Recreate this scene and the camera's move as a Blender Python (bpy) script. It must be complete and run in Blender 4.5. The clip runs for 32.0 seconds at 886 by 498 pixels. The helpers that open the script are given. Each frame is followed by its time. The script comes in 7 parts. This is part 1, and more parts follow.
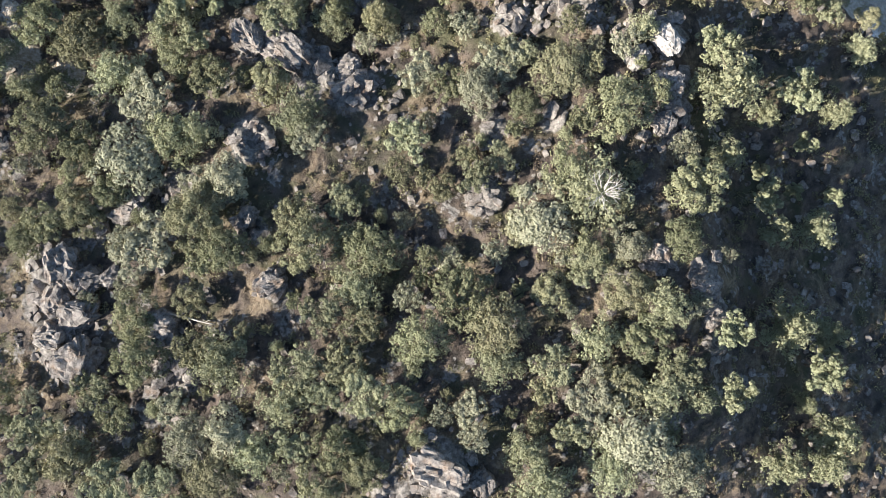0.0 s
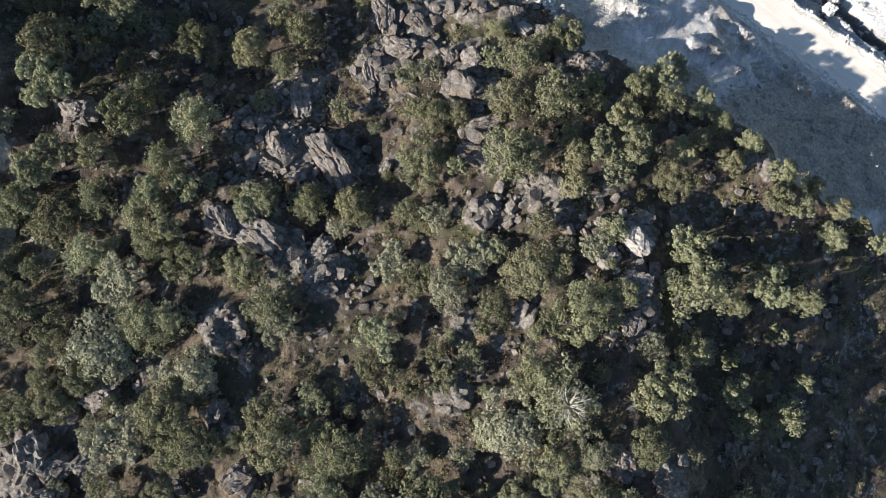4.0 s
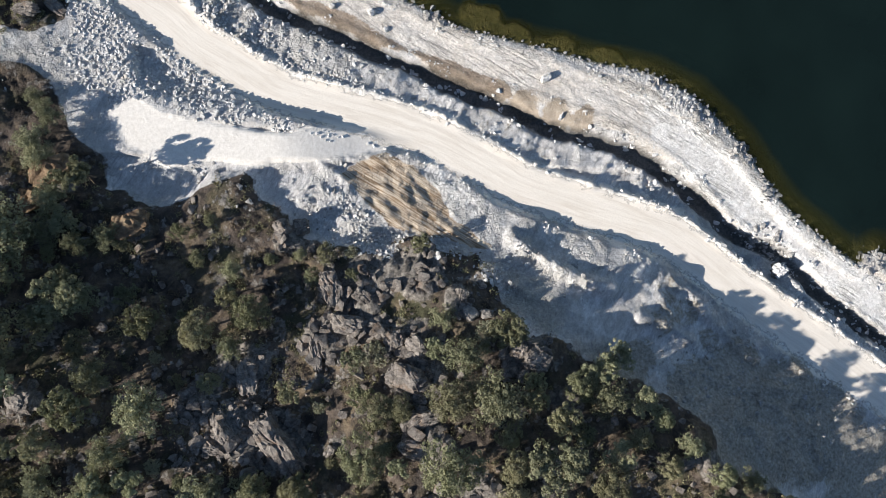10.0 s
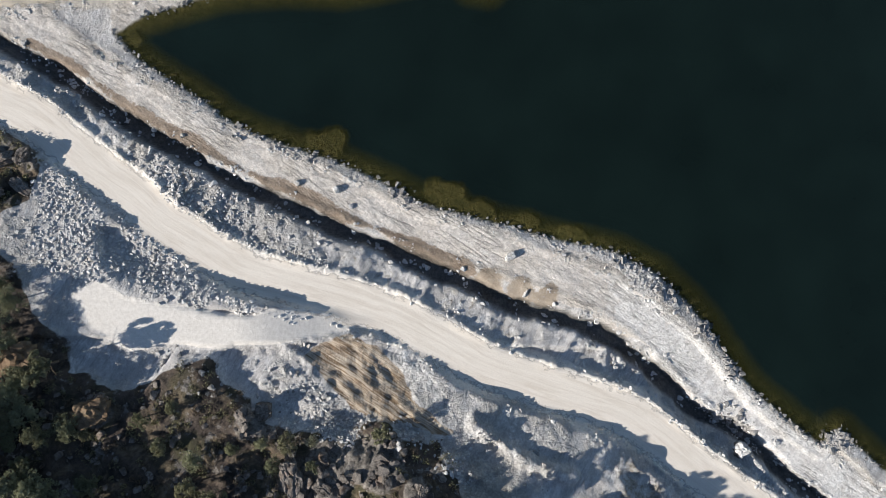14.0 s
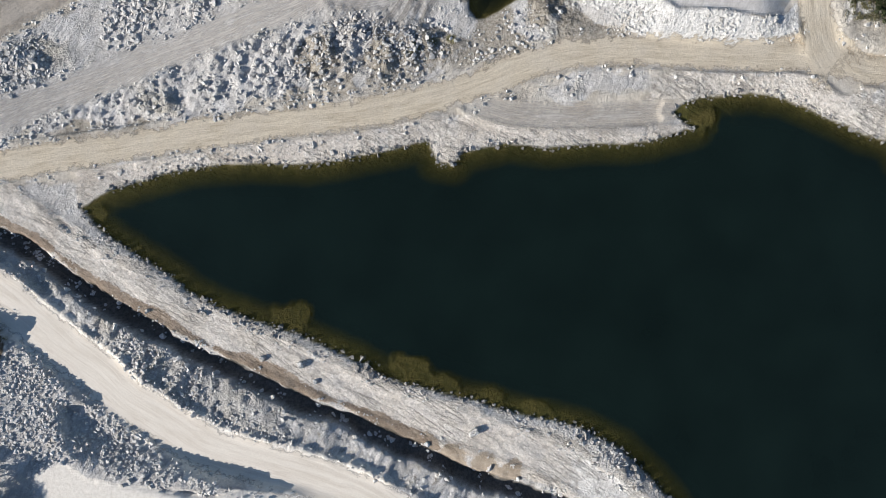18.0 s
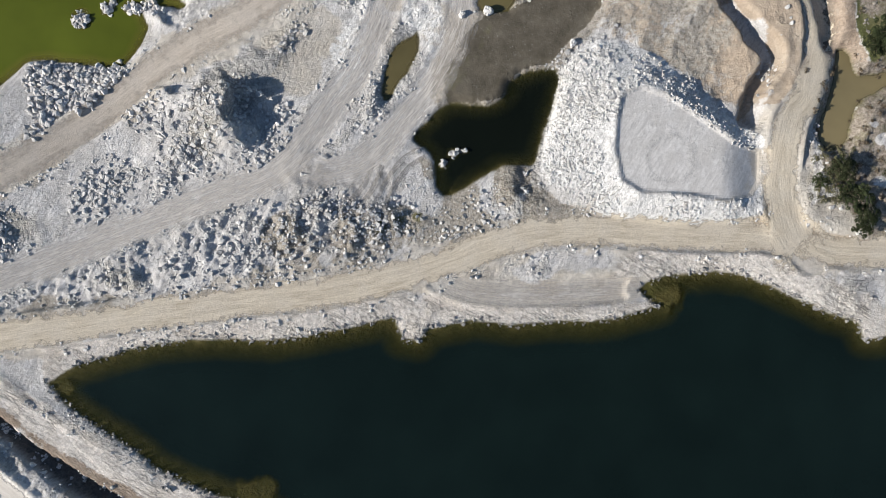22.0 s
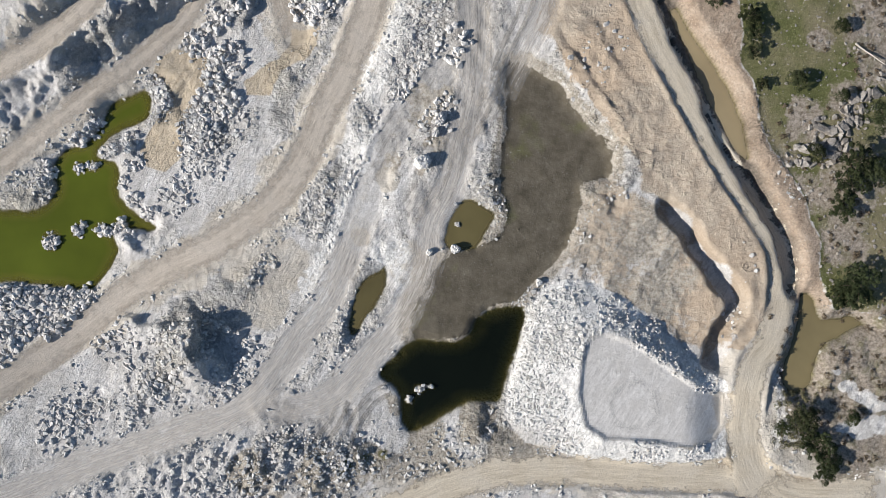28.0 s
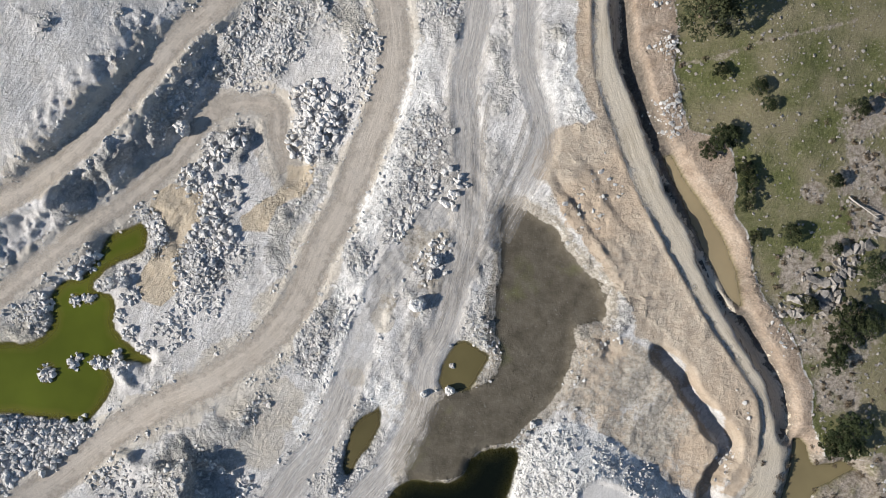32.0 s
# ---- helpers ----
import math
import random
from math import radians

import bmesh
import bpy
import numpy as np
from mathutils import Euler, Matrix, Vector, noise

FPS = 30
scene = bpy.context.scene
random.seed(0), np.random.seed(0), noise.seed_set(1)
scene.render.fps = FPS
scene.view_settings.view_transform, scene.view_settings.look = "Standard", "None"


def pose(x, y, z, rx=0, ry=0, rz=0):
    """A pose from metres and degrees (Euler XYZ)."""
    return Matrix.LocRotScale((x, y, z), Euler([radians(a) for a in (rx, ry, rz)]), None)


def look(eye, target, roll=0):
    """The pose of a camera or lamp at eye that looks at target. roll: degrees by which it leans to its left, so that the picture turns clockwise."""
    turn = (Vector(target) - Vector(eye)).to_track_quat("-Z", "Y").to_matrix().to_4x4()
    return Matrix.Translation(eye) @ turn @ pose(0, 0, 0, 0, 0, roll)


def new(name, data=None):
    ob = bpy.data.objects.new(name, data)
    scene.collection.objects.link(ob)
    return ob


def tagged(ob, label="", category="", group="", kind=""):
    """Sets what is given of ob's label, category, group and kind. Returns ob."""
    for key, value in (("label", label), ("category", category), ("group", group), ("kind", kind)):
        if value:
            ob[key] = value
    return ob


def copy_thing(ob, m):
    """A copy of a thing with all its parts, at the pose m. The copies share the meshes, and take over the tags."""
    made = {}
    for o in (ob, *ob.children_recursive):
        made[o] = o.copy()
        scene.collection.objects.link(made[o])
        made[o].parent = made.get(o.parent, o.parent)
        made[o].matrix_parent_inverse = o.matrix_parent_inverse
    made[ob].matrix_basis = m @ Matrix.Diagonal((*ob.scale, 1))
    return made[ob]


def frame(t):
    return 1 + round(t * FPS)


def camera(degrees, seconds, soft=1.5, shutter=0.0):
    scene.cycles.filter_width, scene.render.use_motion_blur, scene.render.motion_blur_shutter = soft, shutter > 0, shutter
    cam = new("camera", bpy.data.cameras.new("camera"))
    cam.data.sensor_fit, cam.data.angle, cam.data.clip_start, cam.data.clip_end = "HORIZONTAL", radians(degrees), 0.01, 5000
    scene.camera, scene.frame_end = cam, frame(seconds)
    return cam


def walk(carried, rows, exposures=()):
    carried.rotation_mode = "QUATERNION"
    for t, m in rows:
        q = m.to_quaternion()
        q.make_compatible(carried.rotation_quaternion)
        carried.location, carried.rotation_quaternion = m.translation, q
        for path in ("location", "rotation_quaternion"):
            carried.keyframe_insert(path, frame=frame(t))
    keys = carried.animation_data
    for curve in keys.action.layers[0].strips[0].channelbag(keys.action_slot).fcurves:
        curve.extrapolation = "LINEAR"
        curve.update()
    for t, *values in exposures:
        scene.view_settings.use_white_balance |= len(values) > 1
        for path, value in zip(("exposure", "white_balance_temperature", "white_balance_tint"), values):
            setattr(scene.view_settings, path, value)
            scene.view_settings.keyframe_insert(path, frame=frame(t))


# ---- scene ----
# ---- camera: looks straight down from about 120 m and flies towards +y ----
cam = camera(73.74, 32.0, 0.75)
METRES, EYE = 270.0, 120.0
ROWS = [
    (0.0, 0.0, 0.0, 0.0, 0.0, 0.0, -0.0),
    (0.5, 0.0023, -0.0001, 0.0142, 0.0, -0.02, -0.12),
    (1.0, 0.0045, -0.0003, 0.0287, -0.02, 0.01, -0.19),
    (1.5, 0.0066, -0.0004, 0.0437, -0.01, -0.01, -0.28),
    (2.0, 0.0088, -0.0005, 0.0586, 0.01, 0.04, -0.36),
    (2.5, 0.0108, -0.0007, 0.0739, -0.01, 0.07, -0.45),
    (3.0, 0.0131, -0.0008, 0.0893, -0.02, 0.06, -0.5),
    (3.5, 0.0154, -0.0009, 0.1042, -0.01, 0.08, -0.57),
    (5.5, 0.0257, -0.0012, 0.1651, -0.03, 0.09, -0.84),
    (6.0, 0.0285, -0.0012, 0.1806, -0.03, 0.08, -0.89),
    (6.5, 0.031, -0.0013, 0.196, -0.04, 0.1, -0.96),
    (7.0, 0.0336, -0.0013, 0.2105, -0.04, 0.09, -1.02),
    (7.5, 0.0364, -0.0014, 0.2264, -0.04, 0.1, -1.04),
    (8.0, 0.0393, -0.0015, 0.2425, -0.05, 0.13, -1.07),
    (8.5, 0.0423, -0.0016, 0.2585, -0.06, 0.15, -1.12),
    (9.0, 0.0453, -0.0017, 0.2747, -0.07, 0.2, -1.18),
    (9.5, 0.048, -0.0017, 0.2911, -0.05, 0.22, -1.23),
    (10.0, 0.0511, -0.0019, 0.3076, -0.06, 0.26, -1.29),
    (10.5, 0.0541, -0.002, 0.3237, -0.08, 0.27, -1.34),
    (11.0, 0.057, -0.0021, 0.3404, -0.07, 0.29, -1.38),
    (11.5, 0.0602, -0.0022, 0.357, -0.09, 0.34, -1.45),
    (12.0, 0.0632, -0.0024, 0.3735, -0.1, 0.34, -1.48),
    (12.5, 0.0661, -0.0025, 0.3899, -0.08, 0.35, -1.54),
    (13.0, 0.069, -0.0026, 0.406, -0.11, 0.4, -1.57),
    (13.5, 0.0716, -0.0028, 0.4225, -0.1, 0.41, -1.61),
    (14.0, 0.0742, -0.003, 0.439, -0.11, 0.43, -1.65),
    (14.5, 0.077, -0.0032, 0.4555, -0.12, 0.46, -1.67),
    (16.5, 0.0875, -0.0039, 0.521, -0.18, 0.48, -1.73),
    (17.0, 0.0906, -0.0041, 0.5371, -0.17, 0.5, -1.75),
    (17.5, 0.0936, -0.0044, 0.5539, -0.18, 0.49, -1.79),
    (18.0, 0.0965, -0.0045, 0.5699, -0.18, 0.53, -1.82),
    (18.5, 0.0991, -0.0048, 0.5865, -0.19, 0.5, -1.83),
    (19.0, 0.1019, -0.005, 0.6029, -0.21, 0.5, -1.88),
    (19.5, 0.1046, -0.0052, 0.6192, -0.23, 0.56, -1.94),
    (20.0, 0.1074, -0.0054, 0.6362, -0.22, 0.55, -1.97),
    (20.5, 0.11, -0.0056, 0.6528, -0.24, 0.57, -2.01),
    (21.0, 0.1124, -0.0059, 0.6697, -0.25, 0.58, -2.04),
    (21.5, 0.1149, -0.0061, 0.6865, -0.23, 0.59, -2.09),
    (22.0, 0.1174, -0.0063, 0.7031, -0.24, 0.6, -2.11),
    (22.5, 0.1198, -0.0065, 0.7194, -0.25, 0.62, -2.15),
    (23.0, 0.1222, -0.0068, 0.7357, -0.25, 0.6, -2.18),
    (23.5, 0.1246, -0.0071, 0.7517, -0.26, 0.64, -2.22),
    (24.0, 0.127, -0.0073, 0.7676, -0.27, 0.61, -2.25),
    (24.5, 0.1286, -0.0075, 0.7828, -0.29, 0.65, -2.3),
    (25.0, 0.1305, -0.0078, 0.7978, -0.29, 0.65, -2.35),
    (25.5, 0.1316, -0.008, 0.8124, -0.29, 0.65, -2.41),
    (27.5, 0.1347, -0.009, 0.8681, -0.32, 0.7, -2.6),
    (28.0, 0.1351, -0.0092, 0.882, -0.32, 0.71, -2.65),
    (28.5, 0.1355, -0.0094, 0.8955, -0.34, 0.73, -2.69),
    (29.0, 0.1356, -0.0096, 0.9091, -0.35, 0.72, -2.74),
    (29.5, 0.136, -0.0099, 0.9224, -0.35, 0.73, -2.79),
    (30.0, 0.1357, -0.0101, 0.936, -0.37, 0.75, -2.83),
    (30.5, 0.1356, -0.0103, 0.9496, -0.38, 0.76, -2.86),
    (31.0, 0.1348, -0.0106, 0.9626, -0.38, 0.76, -2.89),
    (31.5, 0.1342, -0.0108, 0.976, -0.39, 0.77, -2.95),
    (32.0, 0.1335, -0.0111, 0.989, -0.39, 0.79, -2.97),
]
EXPOSURES = [(0.0, 1.74), (3.5, 1.17), (6.0, 0.82), (9.0, 0.85), (11.0, 0.7), (12.5, 0.56), (14.5, 0.5), (17.0, 0.48), (22.0, 0.44), (32.0, 0.46)]
walk(cam, [(t, pose(0, 0, EYE, -90) @ pose(METRES * x, METRES * y * 1.333, METRES * z, 90 + pitch * 0.75, roll, yaw * 0.75)) for t, x, y, z, yaw, pitch, roll in ROWS], EXPOSURES)

# ---- light: a clear winter afternoon, low sun from the west-south-west ----
SUN_HEIGHT, SUN_SIDE = 23.5, 19.0     # degrees above the horizon; degrees by which shadows turn from +x to +y
side = radians(SUN_SIDE)
to_sun = Vector((-math.cos(side) * math.cos(radians(SUN_HEIGHT)), -math.sin(side) * math.cos(radians(SUN_HEIGHT)), math.sin(radians(SUN_HEIGHT))))
sky_world = bpy.data.worlds.new("sky")
scene.world = sky_world
sky_world.use_nodes = True
sky_nodes = sky_world.node_tree.nodes
sky_tex = sky_nodes.new("ShaderNodeTexSky")
sky_tex.sky_type, sky_tex.sun_disc = "NISHITA", False
sky_tex.ozone_density, sky_tex.dust_density = 2.6, 0.4
sky_tex.sun_elevation = radians(SUN_HEIGHT)
sky_tex.sun_rotation = math.atan2(to_sun.x, to_sun.y)
sky_nodes["Background"].inputs["Strength"].default_value = 0.067
sky_world.node_tree.links.new(sky_tex.outputs[0], sky_nodes["Background"].inputs["Color"])
sun = new("sun", bpy.data.lights.new("sun", "SUN"))
sun.data.energy, sun.data.angle, sun.data.color = 5.0, radians(0.6), (1.0, 0.935, 0.855)
sun.matrix_world = look(to_sun * 300, (0, 0, 0))


# ---- materials ----
class Nodes:
    """A small writer of node materials."""

    def __init__(self, name):
        self.material = bpy.data.materials.new(name)
        self.material.use_nodes = True
        self.tree = self.material.node_tree
        self.bsdf = self.tree.nodes["Principled BSDF"]

    def node(self, kind, **inputs):
        made = self.tree.nodes.new(kind)
        for key, value in inputs.items():
            self.put(made, key, value)
        return made

    def put(self, node, key, value):
        socket = node.inputs[int(key[1:])] if key[0] == "i" and key[1:].isdigit() else node.inputs[key.replace("_", " ")]
        if hasattr(value, "is_output"):
            self.tree.links.new(value, socket)
        elif isinstance(value, tuple) and len(value) == 3 and socket.type == "RGBA":
            socket.default_value = (*value, 1)
        else:
            socket.default_value = value

    def place(self, stretch=(1, 1, 1), turn=0.0, own=False):
        if own:
            source = self.node("ShaderNodeTexCoord").outputs["Object"]
        else:
            source = self.node("ShaderNodeNewGeometry").outputs["Position"]
        if turn:
            source = self.node("ShaderNodeMapping", Vector=source, Rotation=(0, 0, radians(turn))).outputs[0]
        made = self.node("ShaderNodeMapping", Vector=source, Scale=stretch)
        return made.outputs[0]

    def noise(self, where, scale, detail=4.0, rough=0.55, warp=0.0):
        return self.node("ShaderNodeTexNoise", Vector=where, Scale=scale, Detail=detail, Roughness=rough, Distortion=warp).outputs["Fac"]

    def cells(self, where, scale, feature="F1", output="Distance"):
        made = self.node("ShaderNodeTexVoronoi", Vector=where, Scale=scale)
        made.feature = feature
        return made.outputs[output]

    def ramp(self, value, low, high, to_low=0.0, to_high=1.0):
        return self.node("ShaderNodeMapRange", Value=value, From_Min=low, From_Max=high, To_Min=to_low, To_Max=to_high).outputs[0]

    def math(self, how, a, b=0.0):
        made = self.node("ShaderNodeMath", i0=a, i1=b)
        made.operation, made.use_clamp = how, False
        return made.outputs[0]

    def mix(self, fac, a, b):
        made = self.tree.nodes.new("ShaderNodeMix")
        made.data_type = "RGBA"
        for key, value in ((0, fac), (6, a), (7, b)):
            self.put(made, "i%d" % key, value)
        return made.outputs[2]

    def scale(self, colour, value):
        made = self.tree.nodes.new("ShaderNodeMix")
        made.data_type, made.blend_type = "RGBA", "MULTIPLY"
        self.put(made, "i0", 1.0)
        self.put(made, "i6", colour)
        grey = self.node("ShaderNodeCombineColor", i0=value, i1=value, i2=value).outputs[0]
        self.put(made, "i7", grey)
        return made.outputs[2]

    def attribute(self, name):
        made = self.node("ShaderNodeAttribute")
        made.attribute_name = name
        return made.outputs["Fac"]

    def mask(self, name, edge=0.9):
        """A worn, patchy border where the ground changes."""
        made = self.math("ADD", self.attribute(name), self.math("MULTIPLY", self.math("SUBTRACT", self.border, 0.5), edge))
        return self.ramp(made, 0.42, 0.60)

    def finish(self, colour, rough=0.9, relief=None, depth=0.1, strength=1.0, specular=0.25):
        self.put(self.bsdf, "Base_Color", colour)
        self.put(self.bsdf, "Roughness", rough)
        self.put(self.bsdf, "Specular_IOR_Level", specular)
        if relief is not None:
            bump = self.node("ShaderNodeBump", Height=relief, Distance=depth, Strength=strength)
            self.put(self.bsdf, "Normal", bump.outputs[0])
        return self.material


def ground_material():
    n = Nodes("quarry_and_hill_ground")
    p = n.place()
    broad, mid, fine, grain = n.noise(p, 0.045, 5), n.noise(p, 0.35, 6, 0.65), n.noise(p, 1.6, 6, 0.7), n.noise(p, 7.0, 4, 0.7)
    n.border = n.noise(p, 0.7, 7, 0.7, 0.5)
    crook = n.node("ShaderNodeVectorMath", i0=p, i1=n.node("ShaderNodeTexNoise", Vector=p, Scale=1.1, Detail=3.0).outputs["Color"]).outputs[0]
    big, small = n.cells(crook, 0.9), n.cells(crook, 2.8)
    big_tone, small_tone, tiny_tone = n.cells(crook, 0.9, output="Color"), n.cells(crook, 2.8, output="Color"), n.cells(crook, 5.0, output="Color")
    rugged = n.ramp(n.math("ADD", n.attribute("rugged"), n.math("MULTIPLY", n.math("SUBTRACT", mid, 0.5), 1.6)), 0.2, 0.8)
    # crushed white marble with grey and bluish veins of broken rock
    marble = n.mix(n.ramp(mid, 0.36, 0.62), (0.385, 0.378, 0.372), (0.64, 0.628, 0.612))
    marble = n.mix(n.ramp(n.noise(p, 0.11, 6, 0.7, 1.0), 0.46, 0.62, 0, 0.8), marble, (0.40, 0.39, 0.375))
    marble = n.mix(n.ramp(broad, 0.46, 0.66), marble, (0.56, 0.53, 0.47))
    marble = n.mix(n.ramp(fine, 0.52, 0.70, 0, 0.45), marble, (0.84, 0.835, 0.825))
    marble = n.scale(marble, n.ramp(big_tone, 0.2, 0.8, 0.82, 1.10))
    marble = n.scale(marble, n.ramp(small_tone, 0.2, 0.8, 0.86, 1.10))
    drag = n.noise(n.place((0.10, 1.0, 1.0), -58), 1.6, 6, 0.7, 0.5)
    plain = n.mix(n.ramp(drag, 0.36, 0.64), (0.375, 0.367, 0.362), (0.63, 0.616, 0.60))
    plain = n.mix(n.ramp(n.noise(n.place((0.35, 1.0, 1.0), -70), 0.45, 6, 0.7, 1.5), 0.46, 0.60, 0, 0.75), plain, (0.70, 0.69, 0.68))
    plain = n.mix(n.ramp(n.noise(p, 0.2, 6, 0.65), 0.45, 0.6, 0, 0.7), plain, (0.46, 0.445, 0.425))
    plain = n.scale(plain, n.ramp(small_tone, 0.2, 0.8, 0.93, 1.05))
    plain = n.mix(n.math("MULTIPLY", n.attribute("even"), 0.35), plain, (0.60, 0.585, 0.56))
    ground = n.scale(n.mix(rugged, plain, marble), n.ramp(tiny_tone, 0.2, 0.8, 0.91, 1.08))
    # grey grit, churned by wheels
    grit = n.mix(n.ramp(drag, 0.36, 0.64), (0.29, 0.28, 0.265), (0.52, 0.505, 0.49))
    ground = n.mix(n.mask("grit", 1.3), ground, n.scale(grit, n.ramp(small_tone, 0.2, 0.8, 0.86, 1.1)))
    # grey-brown dust of the yards, white dust of the pad
    dust = n.mix(n.ramp(n.noise(p, 0.15, 5, 0.6), 0.35, 0.65), (0.56, 0.53, 0.48), (0.45, 0.41, 0.355))
    ground = n.mix(n.mask("dust"), ground, n.scale(dust, n.ramp(fine, 0.3, 0.7, 0.8, 1.12)))
    ground = n.mix(n.mask("chalk"), ground, n.mix(n.ramp(fine, 0.35, 0.65), (0.67, 0.635, 0.58), (0.82, 0.785, 0.73)))
    dull = n.mix(n.ramp(fine, 0.35, 0.62), (0.23, 0.205, 0.17), (0.44, 0.41, 0.36))
    ground = n.mix(n.mask("dull", 1.0), ground, n.scale(dull, n.ramp(small_tone, 0.2, 0.8, 0.9, 1.08)))
    # smooth white stone dust, dragged in streaks
    chalky = n.mix(n.ramp(drag, 0.40, 0.60), (0.58, 0.575, 0.56), (0.80, 0.79, 0.77))
    ground = n.mix(n.mask("white", 1.3), ground, n.scale(chalky, n.ramp(small_tone, 0.2, 0.8, 0.86, 1.1)))
    # layered pinkish earth of the lake bank
    p_bank = n.place((0.45, 1.0, 1.0), 28)
    layer = n.noise(p_bank, 1.7, 8, 0.72, 1.6)
    bank = n.mix(n.ramp(layer, 0.36, 0.62), (0.54, 0.495, 0.445), (0.80, 0.765, 0.72))
    bank = n.mix(n.ramp(n.noise(p, 0.16, 5), 0.45, 0.65, 0, 0.7), bank, (0.56, 0.51, 0.45))
    bank = n.mix(n.ramp(fine, 0.55, 0.70), bank, (0.68, 0.655, 0.625))
    bank = n.mix(n.math("MULTIPLY", n.mask("white", 0.9), 0.85), bank, n.mix(n.ramp(n.noise(p, 0.5, 7, 0.65, 0.8), 0.36, 0.62), (0.66, 0.635, 0.60), (0.85, 0.84, 0.82)))
    seam = n.noise(n.place((0.13, 1.0, 1.0), 30), 0.6, 6, 0.62, 1.0)
    seams = n.ramp(n.math("ABSOLUTE", n.math("SUBTRACT", seam, 0.5)), 0.004, 0.028)
    seams = n.math("MAXIMUM", seams, n.ramp(n.noise(p, 0.13, 4), 0.44, 0.56))
    bank = n.scale(bank, n.ramp(seams, 0.0, 1.0, 0.66, 1.0))
    ground = n.mix(n.mask("berm", 0.9), ground, n.scale(bank, n.ramp(small_tone, 0.2, 0.8, 0.84, 1.12)))
    # tan earth
    tan = n.mix(n.ramp(mid, 0.35, 0.65), (0.38, 0.32, 0.255), (0.52, 0.455, 0.375))
    furrow = n.noise(n.place((0.14, 1.0, 1.0), 55), 0.8, 5, 0.6, 0.6)
    tan = n.mix(n.ramp(furrow, 0.36, 0.64, 0.32, 0), tan, (0.33, 0.265, 0.20))
    tan = n.mix(n.ramp(fine, 0.62, 0.74, 0, 0.7), tan, (0.60, 0.57, 0.52))
    tan = n.mix(n.ramp(broad, 0.45, 0.6, 0, 0.6), tan, (0.42, 0.33, 0.245))
    tan = n.scale(tan, n.ramp(small_tone, 0.2, 0.8, 0.86, 1.0))
    ground = n.mix(n.mask("tan"), ground, tan)
    clay = n.mix(n.ramp(mid, 0.35, 0.65), (0.27, 0.21, 0.16), (0.40, 0.33, 0.265))
    clay = n.mix(n.ramp(fine, 0.58, 0.74, 0, 0.8), clay, (0.50, 0.44, 0.38))
    ground = n.mix(n.mask("clay", 1.1), ground, n.scale(clay, n.ramp(small_tone, 0.2, 0.8, 0.84, 1.12)))
    # brown, rain-furrowed cut
    p_cut = n.place((0.12, 1.5, 0.3), 30)
    cut = n.mix(n.ramp(n.noise(p_cut, 1.5, 6, 0.65, 0.5), 0.40, 0.60), (0.22, 0.155, 0.10), (0.56, 0.49, 0.40))
    ground = n.mix(n.mask("cut", 0.6), ground, cut)
    # yellow sand
    sand = n.mix(n.ramp(n.noise(n.place((1, 0.3, 1), 30), 1.2, 4), 0.35, 0.65), (0.43, 0.36, 0.27), (0.52, 0.45, 0.35))
    ground = n.mix(n.mask("sand", 0.6), ground, n.scale(sand, n.ramp(grain, 0.3, 0.7, 0.85, 1.1)))
    # damp mud flat with thin weeds
    mud = n.mix(n.ramp(n.noise(p, 0.3, 7, 0.68, 0.1), 0.32, 0.68), (0.075, 0.065, 0.048), (0.145, 0.128, 0.099))
    mud = n.mix(n.ramp(n.noise(p, 0.09, 4), 0.58, 0.70, 0, 0.7), mud, (0.115, 0.118, 0.052))
    mud = n.scale(mud, n.ramp(grain, 0.3, 0.7, 0.88, 1.1))
    mud = n.mix(n.ramp(n.noise(p, 4.0, 3), 0.68, 0.72), mud, (0.46, 0.45, 0.42))
    ground = n.mix(n.mask("mud", 1.4), ground, mud)
    # pasture
    grass = n.mix(n.ramp(n.noise(p, 0.10, 5, 0.6), 0.40, 0.60), (0.10, 0.11, 0.042), (0.205, 0.182, 0.115))
    grass = n.mix(n.ramp(fine, 0.5, 0.75), grass, (0.19, 0.188, 0.082))
    grass = n.scale(grass, n.ramp(grain, 0.3, 0.7, 0.65, 1.25))
    grass = n.mix(n.ramp(n.noise(p, 3.2, 3), 0.66, 0.71), grass, (0.46, 0.44, 0.39))
    ground = n.mix(n.mask("grass"), ground, grass)
    heath = n.mix(n.ramp(fine, 0.38, 0.62), (0.18, 0.15, 0.115), (0.40, 0.355, 0.305))
    heath = n.mix(n.ramp(mid, 0.5, 0.68, 0, 0.7), heath, (0.15, 0.15, 0.07))
    heath = n.scale(heath, n.ramp(grain, 0.3, 0.7, 0.7, 1.2))
    ground = n.mix(n.mask("heath", 1.3), ground, heath)
    # forest floor: needle litter, dead grass and grey weathered rock
    litter = n.mix(n.ramp(mid, 0.38, 0.60), (0.036, 0.031, 0.027), (0.13, 0.103, 0.084))
    litter = n.mix(n.ramp(n.noise(p, 0.12, 5), 0.50, 0.66), litter, (0.075, 0.074, 0.043))
    litter = n.scale(litter, n.ramp(grain, 0.3, 0.7, 0.65, 1.25))
    stone = n.scale(n.mix(n.ramp(fine, 0.35, 0.65), (0.10, 0.092, 0.082), (0.29, 0.265, 0.235)), n.ramp(big_tone, 0.2, 0.8, 0.65, 1.15))
